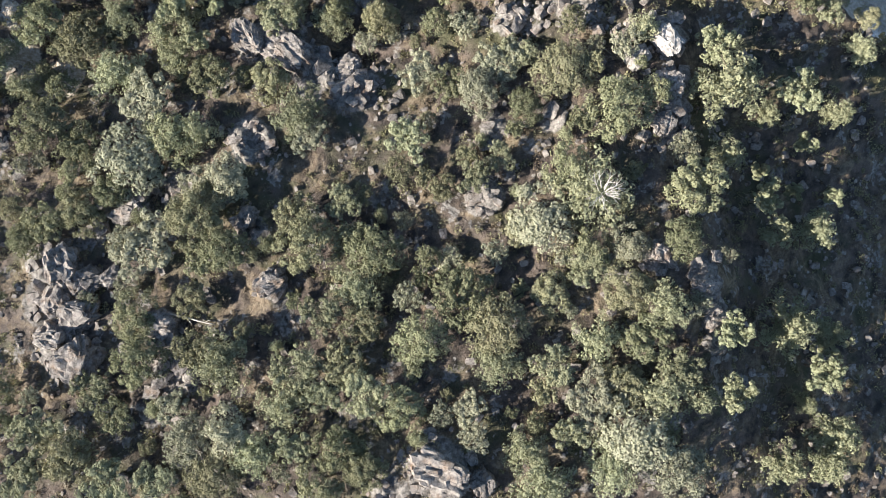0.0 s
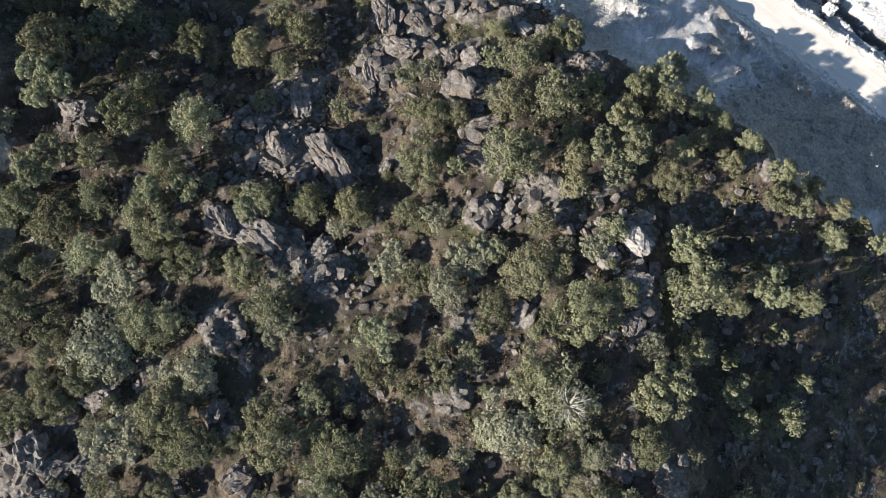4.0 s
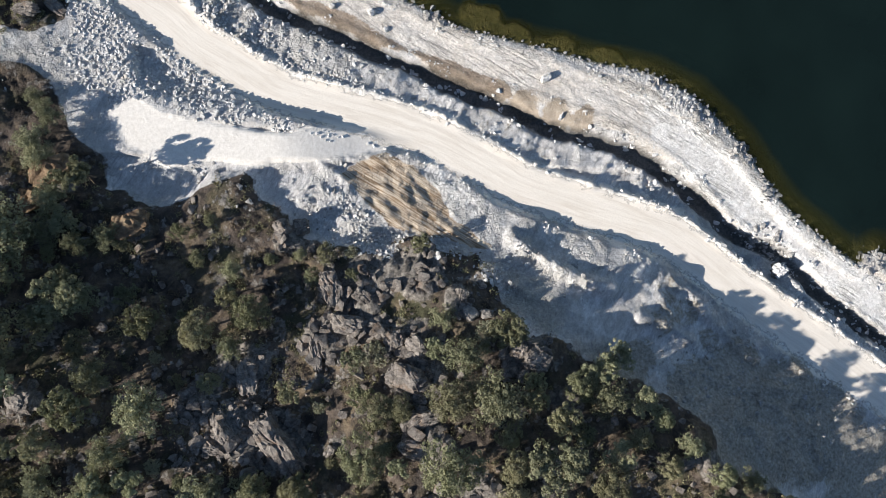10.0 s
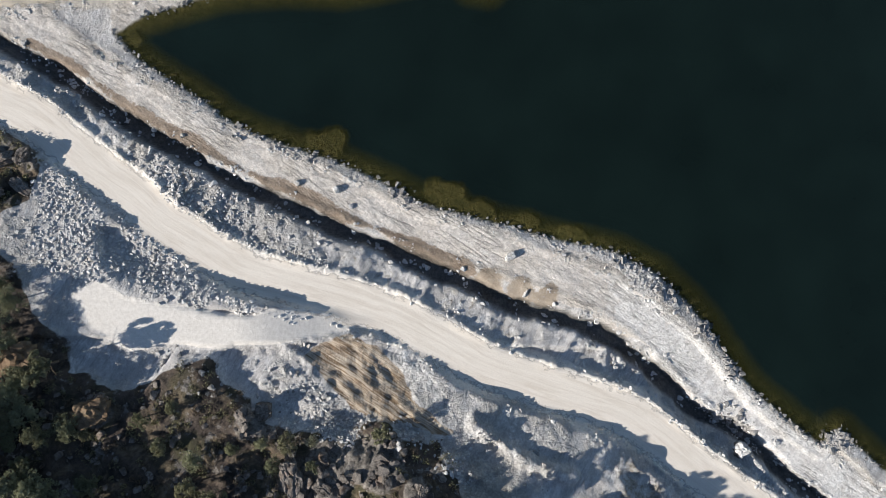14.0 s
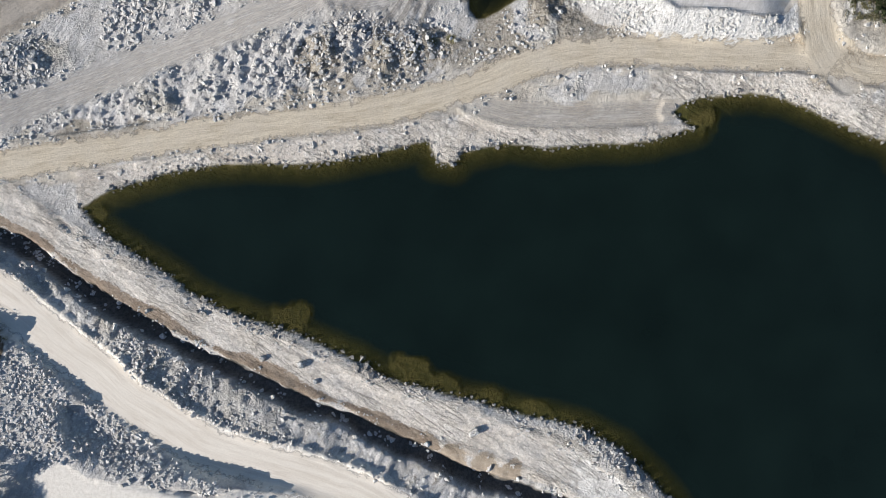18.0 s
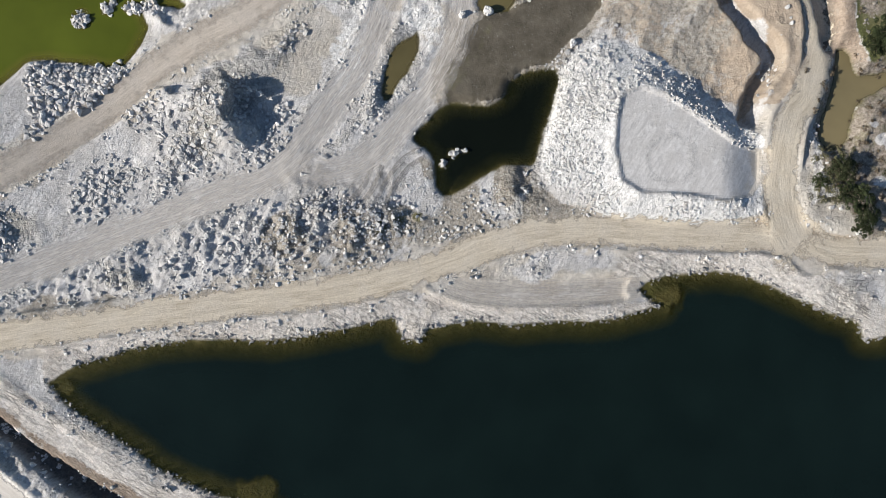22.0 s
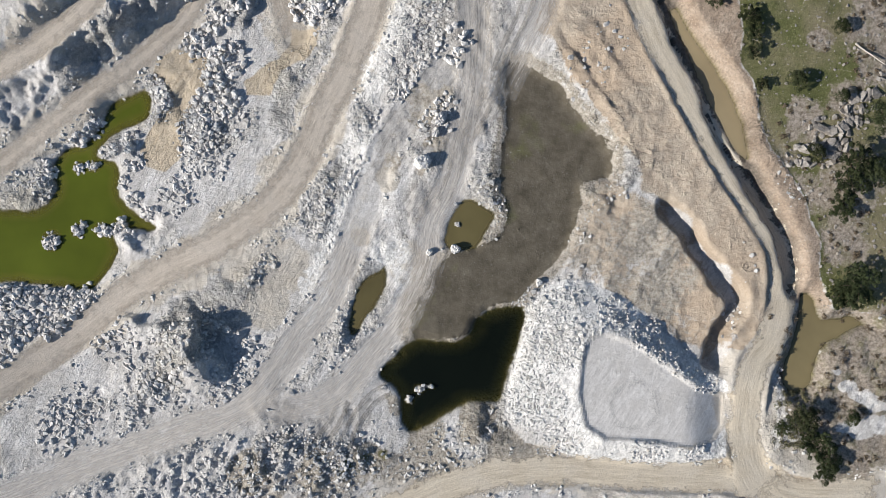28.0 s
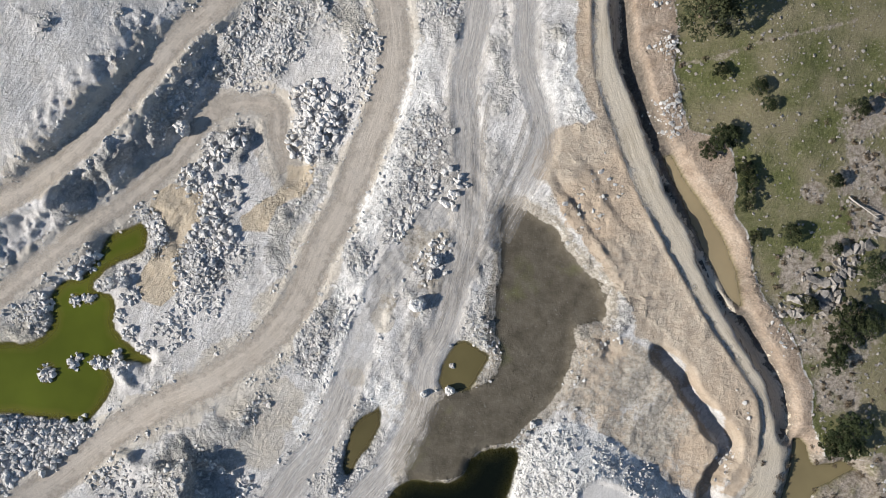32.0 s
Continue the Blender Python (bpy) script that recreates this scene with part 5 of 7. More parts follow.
def shape_land():
    x, y = GX, GY
    coarse_x, coarse_y = XS[::4], YS[::4]
    cx, cy = np.meshgrid(coarse_x, coarse_y)
    coarse = relief_solver()(cx, cy)
    rows = np.array([np.interp(XS, coarse_x, row) for row in coarse])
    jj = np.clip(np.searchsorted(coarse_y, YS) - 1, 0, len(coarse_y) - 2)
    f = np.clip((YS - coarse_y[jj]) / (coarse_y[jj + 1] - coarse_y[jj]), 0, 1)[:, None]
    z = rows[jj] * (1 - f) + rows[jj + 1] * f
    away = np.maximum(np.maximum(-90 - x, x - 136), np.maximum(-62 - y, y - 338))
    z = z + step(0, 900, away) * 30 * (fractal(x, y, 500, 3, 5) + 0.5)
    soft = {}
    wob = fractal(x, y, 7.0, 4, 11)
    forest_line = FOREST_EDGE + [(170, -10), (400, -400), (-400, -400), (-400, 106), (-130, 106)]
    in_forest = inside(x, y, forest_line, 12)
    forest = step(-1.5, 1.5, in_forest + wob * 4)
    z = z + np.tanh((in_forest + wob * 2) / 1.5) * 0.9 * (y > 35) * (y < 100) * (x > -60)
    far_out = step(10, 40, away)
    forest = np.maximum(forest, far_out * (y < 100))
    field = inside(x, y, flat(FIELD) + [(140, 228), (400, 228), (400, 600), (79, 600)], 10) + wob * 1.5
    grass = step(-1.0, 1.5, field)
    rough = (1 - forest) * (1 - grass)

    # roads level the ground they cross
    level = np.zeros_like(z)
    roads = [(ROAD_SOUTH, 4.0, 3.9), (ROAD_NORTH, 2.9, 3.5), (ROAD_EAST, 2.9, -0.75), (ROAD_QUARRY, 3.1, 0.0), (TRACK_LOW, 2.6, 0.0), (TRACK_GREY, 2.4, 0.0),
             (TRACK_FORK, 1.8, 0.0), (ROAD_BENCH, 2.4, 0.0), (TRACK_YARD, 2.4, 0.0), (RAMP, 2.0, 2.35), (BERM, 2.8, 0.05)]
    smoothed = (ROAD_EAST, ROAD_NORTH, ROAD_SOUTH)
    dust, ridge, graded = np.zeros_like(z), np.zeros_like(z), np.zeros_like(z)
    base = z.copy()
    for line, half, offset in roads:
        path = smooth_line(flat(line))
        if offset > 1.0:
            tops = np.full(len(path), offset)
        else:
            tops = np.array([base[np.searchsorted(YS, py), np.searchsorted(XS, px)] for px, py in path]) + offset
            tops = np.convolve(np.pad(tops, 6, "edge"), np.ones(13) / 13, "valid")
        if line is RAMP:
            tops = np.linspace(3.5, 1.8, len(path))
        if line is ROAD_EAST:
            tops = np.where(path[:, 1] < 232, np.interp(path[:, 1], [196, 206, 216, 232], [3.6, 4.8, 6.1, tops[np.searchsorted(path[:, 1], 232)]]), tops)
        gap, top = near(x, y, np.column_stack([path, tops]), half + 6)
        keep = step(half + 2.0, half + 0.2, gap)
        z = z * (1 - keep) + top * keep
        level = np.maximum(level, step(half + 1.2, half - 0.4, gap))
        soiled = 0.0 if line in (ROAD_SOUTH, BERM) else 0.4 if line in (TRACK_LOW, TRACK_GREY, TRACK_FORK) else 0.85
        dust = np.maximum(dust, step(half + 5.5, half - 0.5, gap + wob * 4.5) * soiled)
        graded = np.maximum(graded, step(half + 7, half, gap + wob * 5) * (soiled > 0.3))
        if line is ROAD_SOUTH:
            chalk = step(half + 3.0, half - 0.5, gap + wob * 2.5)
        if line in smoothed:
            ridge = np.maximum(ridge, step(half + 0.1, half + 0.8, gap) * step(half + 1.9, half + 0.8, gap))
    z = z + ridge * (1 - level) * np.maximum(0.0, 0.15 + 0.8 * fractal(x, y, 4.0, 4, 51))
    pad = step(-1, 1, inside(x, y, PAD) + wob)
    z = z * (1 - pad) + (4.2 + 3.2 * step(2, -24, x + 0.3 * (y - 118))) * pad
    level = np.maximum(level, pad)
    chalk = np.maximum(chalk, pad)
    scree = step(-0.6, 0.5, inside(x, y, SCREE) + 0.5 * wob) * (1 - level)
    z = z * (1 - scree) + scree * (4.1 + 2.9 * step(8, 0.5, -inside(x, y, PAD, 12)))
    crumble = fractal(x, y, 5.0, 4, 81) * 1.6 + 0.5 * fractal(x, y, 1.5, 2, 82)
    for line, rise, back in ((SCARP_HEAP, 3.1, 10), (SCARP_UPPER, 0.6, 6), (SCARP_LOWER, 1.0, 4), (SCARP_MOUND, 2.0, 5), (SCARP_NOTCH, 1.3, 3), (SCARP_ROAD, 0.35, 2.0), (SCARP_TAN, 0.55, 5),
                             (SCARP_TERRACE, 0.45, 4), (SCARP_POND, 1.6, 4), (SCARP_SLIM, 1.2, 3), (SCARP_DAMP, 1.0, 3), (SCARP_FLOOR, 1.6, 6)):
        tame = 0.35 if line in (SCARP_ROAD, SCARP_TAN, SCARP_TERRACE) else 0.9 if line is SCARP_HEAP else 1.0
        z = z + rise * scarp(x, y, line, back, crumble * tame, (0.7, 1, 0.95, 0.6, 0.25, 0.1) if line is SCARP_HEAP else None) * (1 - level) * (1 + 0.3 * crumble)
    rough = rough * (1 - level)
    rugged = step(-0.15, 0.35, fractal(x, y, 15.0, 4, 41) + 0.08) * (1 - 0.75 * graded)
    for bx, by, br in BLADED:
        rugged = rugged * (1 - step(br * 1.1, br * 0.6, np.hypot(x - bx, y - by) + wob * 3))
    for bx, by, br in APRON:
        chalk = np.maximum(chalk, step(br * 1.2, br * 0.5, np.hypot(x - bx, y - by) + wob * 3))
    dull = np.zeros_like(z)
    for bx, by, br in DULL:
        dull = np.maximum(dull, 0.9 * step(br * 1.4, br * 0.4, np.hypot(x - bx, y - by) + wob * 3))
    for bx, by, br in EARTHY:
        dull = np.maximum(dull, 0.62 * step(br * 1.5, br * 0.3, np.hypot(x - bx, y - by) + wob * 3))
    for bx, by, br in DUSTY + DUSTY_YARD:
        dust = np.maximum(dust, 0.85 * step(br * 1.2, br * 0.6, np.hypot(x - bx, y - by) + wob * 2))
    crest, _ = near(x, y, smooth_line(SCARP_UPPER), 12)
    brow, _ = near(x, y, smooth_line(SCARP_LOWER), 12)
    eroded = step(8, 3, np.minimum(crest, brow)) * (1 - level)
    z = z + eroded * (0.8 * fractal(x * 0.9 + y * 0.4, y * 0.5 - x * 0.25, 2.6, 5, 85, True) + 0.3 * fractal(x, y, 1.4, 2, 88, True))
    dip = step(0, 8, -in_forest) * step(0, 6, 160 - y)
    bank = step(-1, 1, inside(x, y, flat(ROAD_SOUTH) + DITCH[::-1])) * (1 - level)
    along, across = x * 0.88 - y * 0.47, x * 0.47 + y * 0.88
    z = z + bank * (0.7 * fractal(along, across * 0.45, 4.0, 5, 83, True) + 0.22 * fractal(x, y, 2.0, 3, 86, True))
    rugged = (rugged * (1 - dip) + dip * (0.12 + 0.4 * rugged)) * rough * (1 - 0.8 * dust)

    # rough rock and rubble
    z = z + rough * rugged * step(182, 190, y) * 1.1 * fractal(x, y, 11.0, 3, 2, True)
    z = z + rough * (0.2 + 0.9 * rugged) * (ledges(0.62 * fractal(x, y, 6.0, 5, 3, True), 0.32) + 0.22 * fractal(x, y, 1.9, 3, 4, True))
    gullied = step(-0.5, 2.5, inside(x, y, GULLIED) + wob) * (1 - level)
    z = z + gullied * (0.85 * fractal(x * 1.25 - y * 0.35, y * 0.5 + x * 0.15, 4.2, 4, 91, True) + 0.4 * fractal(x, y, 1.5, 2, 92, True) + 0.3)
    knoll = step(-1.2, 1.0, inside(x, y, KNOLL) + wob * 2.8)
    z = z + knoll * (-0.9 + 0.9 * fractal(x, y, 5.0, 5, 44, True))
    forest = np.maximum(forest, knoll)
    forest = np.maximum(forest, step(-1.5, 1.5, inside(x, y, WEST_ROCK) + wob * 3))
    rock = knoll * step(-0.3, 0.3, wob)
    for bx, by, br in CRAG_TOP + CRAG_SLOPE:
        rock = np.maximum(rock, step(br * 1.25, br * 0.5, np.hypot(x - bx, y - by) + wob * 2.5))
    z = z + rock * forest * (ledges(1.5 * fractal(x + 0.3 * y, y - 0.2 * x, 5.0, 5, 61, True), 0.6) + 0.5)
    z = z + forest * (0.9 * fractal(x, y, 9.0, 5, 6, True) + 0.35 * fractal(x, y, 2.2, 3, 7, True))
    z = z + grass * (0.25 * fractal(x, y, 8.0, 4, 8)) + scree * 0.3 * fractal(x, y, 1.3, 3, 9, True)
    slope_zone = step(0, 6, -inside(x, y, forest_line, 12)) * step(0, 6, 104 - y) * (1 - level) * (1 - far_out)
    z = z + slope_zone * (0.35 + 0.65 * step(0, 0.4, fractal(x, y, 18, 2, 22))) * ledges(1.1 * fractal(x + 0.4 * y, y * 1.5, 8.0, 5, 21, True), 0.7)
    shelf = np.zeros_like(z)
    for line, rise in ((FIN_A, 1.5), (FIN_B, 0.9), (FIN_C, 1.2), (FIN_D, 1.2)):
        gap, _ = near(x, y, smooth_line(line), 6)
        z = z + rise * step(1.9, 0.0, gap + crumble * 0.9 + 0.6 * fractal(x, y, 1.6, 2, 24))
    for bx, by, br in LEDGE_ROCK:
        shelf = np.maximum(shelf, step(br * 1.2, br * 0.6, np.hypot(x - bx, y - by) + wob * 3))
    z = z + shelf * ledges(1.0 * fractal(x, y, 5.0, 4, 23, True), 0.35)
    dull = np.maximum(dull, bank * 0.42 * step(-0.1, 0.35, fractal(x, y, 7.0, 4, 87)))
    # broad darker spots over the east of the cut slope
    for bx, by, br in DARK_SLOPE:
        dull = np.maximum(dull, 0.95 * step(br * 2.0, br * 0.3, np.hypot(x - bx, y - by) + wob * 4))
    dull = np.maximum(dull, shelf * 0.55)

    # mud flat, dump of crushed rock, heap
    z = z + step(-2, 2, inside(x, y, TAN_ROUGH) + wob * 2) * (0.55 * fractal(x, y, 6.0, 4, 97, True) + 0.2 * fractal(x, y, 1.7, 2, 98, True))
    mud = step(-1.2, 1.2, inside(x, y, MUD) + wob * 1.8)
    sunk = step(-4, 2, inside(x, y, MUD) + wob * 1.8)
    z = z * (1 - sunk) + sunk * (2.9 + 0.10 * fractal(x, y, 4.0, 4, 12))
    foot, top = inside(x, y, DUMP_FOOT, 24) + wob * 0.4, inside(x, y, DUMP_TOP, 24)
    share = np.clip(foot / np.maximum(foot - top, 0.01), 0, 1)
    east_gap, _ = near(x, y, smooth_line(flat(ROAD_EAST)), 20)
    ramp = step(2.0, 13.0, east_gap)
    crown = 4.2 + 2.4 * ramp + 0.45 * step(-1.6, -0.4, top) * step(0.9, -0.1, top) * ramp * step(-0.5, 0.3, wob) + 0.05 * wob
    dump = step(-0.3, 0.3, foot) * step(1.5, 5.0, east_gap)
    rise = np.where(top > 0, crown, z + (crown - z) * share ** 0.85 + 0.25 * fractal(x, y, 1.5, 3, 13, True) * share)
    z = z * (1 - dump) + rise * dump
    heap = inside(x, y, HEAP, 20) + wob * 1.6
    lift = step(0, 5.0, heap) * 1.2 * step(-40, -8, x + 0.4 * (y - 215)) + step(0, 8, heap) * 0.5
    pit = inside(x, y, HEAP_PIT, 12) - 0.6 + 0.8 * crumble
    lift = (lift * (1 - step(-0.8, 0.8, pit)) * (1 - 0.8 * step(217, 223, y + wob) * step(-20, -13, x)) - 0.9 * step(0, 2.5, pit)) * (1 - level)
    z = z + lift + (heap > 0) * 0.35 * fractal(x, y, 2.0, 4, 14, True)

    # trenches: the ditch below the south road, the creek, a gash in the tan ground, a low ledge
    shale_shade = np.zeros_like(z)
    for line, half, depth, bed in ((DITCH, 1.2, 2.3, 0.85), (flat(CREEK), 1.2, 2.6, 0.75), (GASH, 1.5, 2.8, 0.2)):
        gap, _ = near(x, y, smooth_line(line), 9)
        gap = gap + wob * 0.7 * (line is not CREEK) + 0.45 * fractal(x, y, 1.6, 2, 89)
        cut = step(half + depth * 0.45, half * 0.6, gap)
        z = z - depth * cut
        # bed colour: black shale, plus shade painted into the trench bottoms
        shale_shade = np.maximum(shale_shade, bed * step(half + 0.9, half, gap))
    brown = step(-1.5, 1.0, inside(x, y, BROWN_CUT) + wob * 1.5)
    z = z + brown * 0.4 * fractal(x * 0.7 + y * 0.75, (y - x) * 0.12, 1.5, 3, 15, True)

    # water beds and shores
    algae, wet = np.zeros_like(z), np.zeros_like(z)
    for ring, surface, fall, bank in ((LAKE, LAKE_LEVEL, 0.36, 3.0), (POND_DARK, DARK_LEVEL, 0.65, 1.6), (POND_SLIM, SLIM_LEVEL, 0.3, 2.2), (POND_BROWN, BROWN_LEVEL, 0.3, 1.5),
                                      (POND_GREEN, GREEN_LEVEL, 0.4, 2.5), (BROOK, BROOK_LEVEL, 0.3, 1.8), (BROOK_POOL, POOL_LEVEL, 0.3, 2.5)):
        ragged = 0.35 if ring is LAKE else 0.25 if ring is BROOK else 0.9
        d = inside(x, y, ring, 30) + ragged * wob + 0.25 * fractal(x, y, 1.8, 2, 16)
        out = np.where(d < 0, np.clip(-d / bank, 0, 1), 0)
        shore = (d <= 0) & (d > -bank)
        z = np.where(shore, surface + 0.06 + (np.maximum(z, surface + 0.4) - surface - 0.06) * out ** 0.7, z)
        bed = surface - np.minimum(d * fall + np.maximum(d - 3.0, 0) * 0.5, 7.0) - 0.05
        if ring is LAKE:
            for bx, by, br in SHELF:
                bed = np.maximum(bed, surface - (0.22 if bx > 70 else 0.42) - 5 * step(br * 0.75, br * 1.1, np.hypot(x - bx, y - by) + wob * 5))
        z = np.where(d > 0, np.minimum(bed, surface - 0.03), z)
        algae = np.maximum(algae, step(-0.3, 0.3, d))
        wet = np.maximum(wet, step(-1.2, -0.2, d))
    for spots, surface in ((ISLES, GREEN_LEVEL), (DARK_ISLES, DARK_LEVEL)):
        for bx, by, br in spots:
            hump = surface + 0.4 - 0.9 * (np.hypot(x - bx, y - by) / br) ** 2 + 0.3 * wob
            algae = np.where((hump > surface) & (hump > z), 0, algae)
            z = np.where(hump > surface - 1, np.maximum(z, hump), z)
    soft["dust"] = dust * (1 - forest)
    tan = np.maximum(step(-2.0, 2.0, inside(x, y, TAN) + wob * 2.5), (0.52 + 0.35 * fractal(x, y, 9.0, 4, 95)) * step(-3.0, 1.0, inside(x, y, TAN_ROUGH) + wob * 3))
    creek_gap, _ = near(x, y, smooth_line(flat(CREEK)), 12)
    clay = 0.9 * step(4.5, 2.5, creek_gap + wob * 1.5) * (y > 212) * (1 - level)
    verge = inside(x, y, flat(CREEK) + flat(FIELD)[::-1], 10)
    clay = np.maximum(clay, 0.9 * step(-4.0, -2.0, verge + wob) * (1 - grass) * (y > 205))
    lip, _ = near(x, y, smooth_line([(px + 1.3, py + 2.6) for px, py in DITCH[2:13]]), 8)
    clay = np.maximum(clay, 0.72 * step(2.2, 0.5, lip + wob * 1.5))
    soft["clay"] = clay
    tan = np.maximum(tan, 0.75 * step(8, 5, east_gap + wob * 2) * (y > 222) * (1 - level) * (1 - clay))
    berm_gap, _ = near(x, y, smooth_line(BERM), 12)
    east_part = step(44, 62, x)
    strand, _ = near(x, y, smooth_line(SHORE_NORTH), 12)
    soft["berm"] = np.maximum(step(6.5, 3.5, berm_gap + wob * 2.5), 0.7 * step(8.5, 5, strand + wob * 2) * (1 - level))
    white = east_part * step(6, 3, berm_gap + wob * 2) * 0.85
    for line, wide in ((WHITE_RIDGE, 3.2), (WHITE_SIDE, 3.0), (WHITE_TOP, 3.5)):
        gap, _ = near(x, y, smooth_line(line), 12)
        white = np.maximum(white, 0.62 * step(wide * 1.7, wide * 0.3, gap + wob * 4))
    white = np.maximum(white, slope_zone * (0.12 + 0.38 * step(-0.2, 0.4, fractal(x * 1.2 + 0.2 * y, y * 0.4, 6.0, 4, 84))) * (1 - shelf))
    white = np.maximum(white, dump * step(0.3, -0.3, top) * 0.75)
    dried = inside(x, y, MUD, 6) + wob * 1.8
    white = np.maximum(white, (0.33 + 0.2 * wob) * step(-2.2, -1.0, dried) * step(0.4, -0.4, dried) * (x > 45))
    soft["white"] = white * (1 - forest) * (1 - dull)
    for bx, by, br in BROWN_BERM:
        tan = np.maximum(tan, 0.7 * step(br * 1.2, br * 0.5, np.hypot(x - bx, y - by) + wob * 3))
    for bx, by, br in DAMP:
        dull = np.maximum(dull, 0.6 * step(br * 1.2, br * 0.4, np.hypot(x - bx, y - by) + wob * 4))
    z = z + 0.22 * step(6.5, 4, berm_gap) * (1 - 0.7 * east_part) * ledges(fractal(along * 0.45, across * 1.1, 1.9, 4, 71, True), 0.3) * (1 - algae)
    soft["tan"], soft["cut"], soft["mud"] = tan * (1 - dump), brown, mud * (1 - dump) * 0.97
    soft["sand"] = np.maximum(step(-1, 1, inside(x, y, SAND_HOOK) + 1.2 + wob * 0.3), np.maximum(0.7 * step(-1, 1, inside(x, y, SAND_YARD) + wob * 1.5), 0.66 * step(-1.5, 1, inside(x, y, ROAD_FAN) + wob * 1.5)))
    soft["forest"], soft["chalk"] = forest, chalk * (1 - forest)
    around = inside(x, y, MUD, 12) + wob * 2
    dull = np.maximum(dull, 0.8 * step(-5, 0, around))
    dull = np.maximum(dull, (0.74 + 0.35 * fractal(x, y, 7.0, 4, 96)) * step(-2, 2, inside(x, y, TAN_ROUGH) + wob * 3))
    soft["rock"] = rock
    soft["dull"] = dull * (1 - dump)
    pale = step(0.25, 0.55, fractal(x, y, 16.0, 3, 31)) * forest * step(-45, -62, x) * step(70, 45, y)
    for bx, by, br in SANDY_SLOPE:
        pale = np.maximum(pale, 0.9 * step(br * 1.2, br * 0.4, np.hypot(x - bx, y - by) + wob * 4))
    for bx, by, br in WEEDY:
        grass = np.maximum(grass, 0.6 * step(br * 1.3, br * 0.3, np.hypot(x - bx, y - by) + wob * 2))
    soft["grass"] = grass
    heath, grit = np.zeros_like(z), np.zeros_like(z)
    for bx, by, br in GRIT:
        grit = np.maximum(grit, 0.88 * step(br * 1.4, br * 0.3, np.hypot(x - bx, y - by) + wob * 5))
    soft["grit"] = grit * (1 - forest) * (1 - soft["white"])
    z = z + grit * (1 - 0.55 * level) * (1 - algae) * (1 - mud) * (0.5 * fractal(x * 1.1 + y * 0.3, y * 0.4 - x * 0.12, 2.4, 4, 101, True) + 0.15 * fractal(x, y, 1.2, 2, 102, True))
    for bx, by, br in HEATH:
        heath = np.maximum(heath, 0.8 * step(br * 1.5, br * 0.2, np.hypot(x - bx, y - by) + wob * br * 1.3))
    path_gap, _ = near(x, y, smooth_line(PATH_FIELD), 5)
    heath = np.maximum(heath, 0.52 * step(1.3, 0.4, path_gap + wob * 0.5))
    scrub = step(-2, 2, inside(x, y, SCRUB) + wob * 3)
    heath = np.maximum(np.maximum(heath * grass, scrub * 0.9), step(4, 22, away + wob * 14))
    rugged = rugged * (1 - mud) * (1 - brown) * (1 - 0.5 * dull) * (1 - scrub) * (1 - 0.85 * step(-0.6, 0.2, top)) * (1 - 0.8 * tan) * (1 - shale_shade) * (1 - 0.8 * white) * (1 - 0.7 * soft["berm"]) * (1 - step(-1, 1, inside(x, y, SAND_HOOK)))
    for bx, by, br in SE_PALE:
        bare = step(br * 1.5, br * 0.3, np.hypot(x - bx, (y - by) * 1.6) + wob * 3)
        heath = heath * (1 - 0.9 * bare)
        soft["white"] = np.maximum(soft["white"], 0.5 * bare)
    soft["heath"], soft["rugged"] = heath, rugged
    soft["pale"], soft["shale_shade"], soft["algae"] = pale, np.maximum(shale_shade, 0.0), algae
    soft["even"] = np.maximum(np.maximum(np.maximum(level * 0.65, pad), mud * 0.8), np.maximum(step(0, 1, top), grass * 0.5))
    return z, soft


LAND, SOFT = shape_land()


def land(x, y):
    """The ground's height at a place."""
    i, j = int(np.clip(np.searchsorted(XS, x) - 1, 0, len(XS) - 2)), int(np.clip(np.searchsorted(YS, y) - 1, 0, len(YS) - 2))
    u, v = (x - XS[i]) / (XS[i + 1] - XS[i]), (y - YS[j]) / (YS[j + 1] - YS[j])
    return float((LAND[j, i] * (1 - u) + LAND[j, i + 1] * u) * (1 - v) + (LAND[j + 1, i] * (1 - u) + LAND[j + 1, i + 1] * u) * v)


def mesh_of(name, verts, faces, material, smooth=True, **marks):
    """A mesh from arrays: verts n x 3, faces m x k; marks are values carried by each vertex."""
    verts, faces = np.asarray(verts, np.float32), np.asarray(faces, np.int32)
    me = bpy.data.meshes.new(name)
    me.vertices.add(len(verts))
    me.vertices.foreach_set("co", verts.ravel())
    k = faces.shape[1]
    me.loops.add(faces.size)
    me.loops.foreach_set("vertex_index", faces.ravel())
    me.polygons.add(len(faces))
    me.polygons.foreach_set("loop_start", np.arange(0, faces.size, k, dtype=np.int32))
    me.polygons.foreach_set("use_smooth", np.full(len(faces), smooth))
    for key, values in marks.items():
        me.attributes.new(key, "FLOAT", "POINT").data.foreach_set("value", np.asarray(values, np.float32).ravel())
    me.materials.append(material)
    me.update(calc_edges=True)
    return me


def grid_faces(rows, cols):
    a = (np.arange(rows - 1)[:, None] * cols + np.arange(cols - 1)[None, :]).ravel()
    return np.column_stack([a, a + 1, a + cols + 1, a + cols])


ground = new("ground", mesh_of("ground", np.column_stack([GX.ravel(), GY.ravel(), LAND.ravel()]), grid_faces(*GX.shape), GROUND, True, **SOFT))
tagged(ground, "rugged hill, white marble quarry floor and green pasture", "ground", kind="structure")


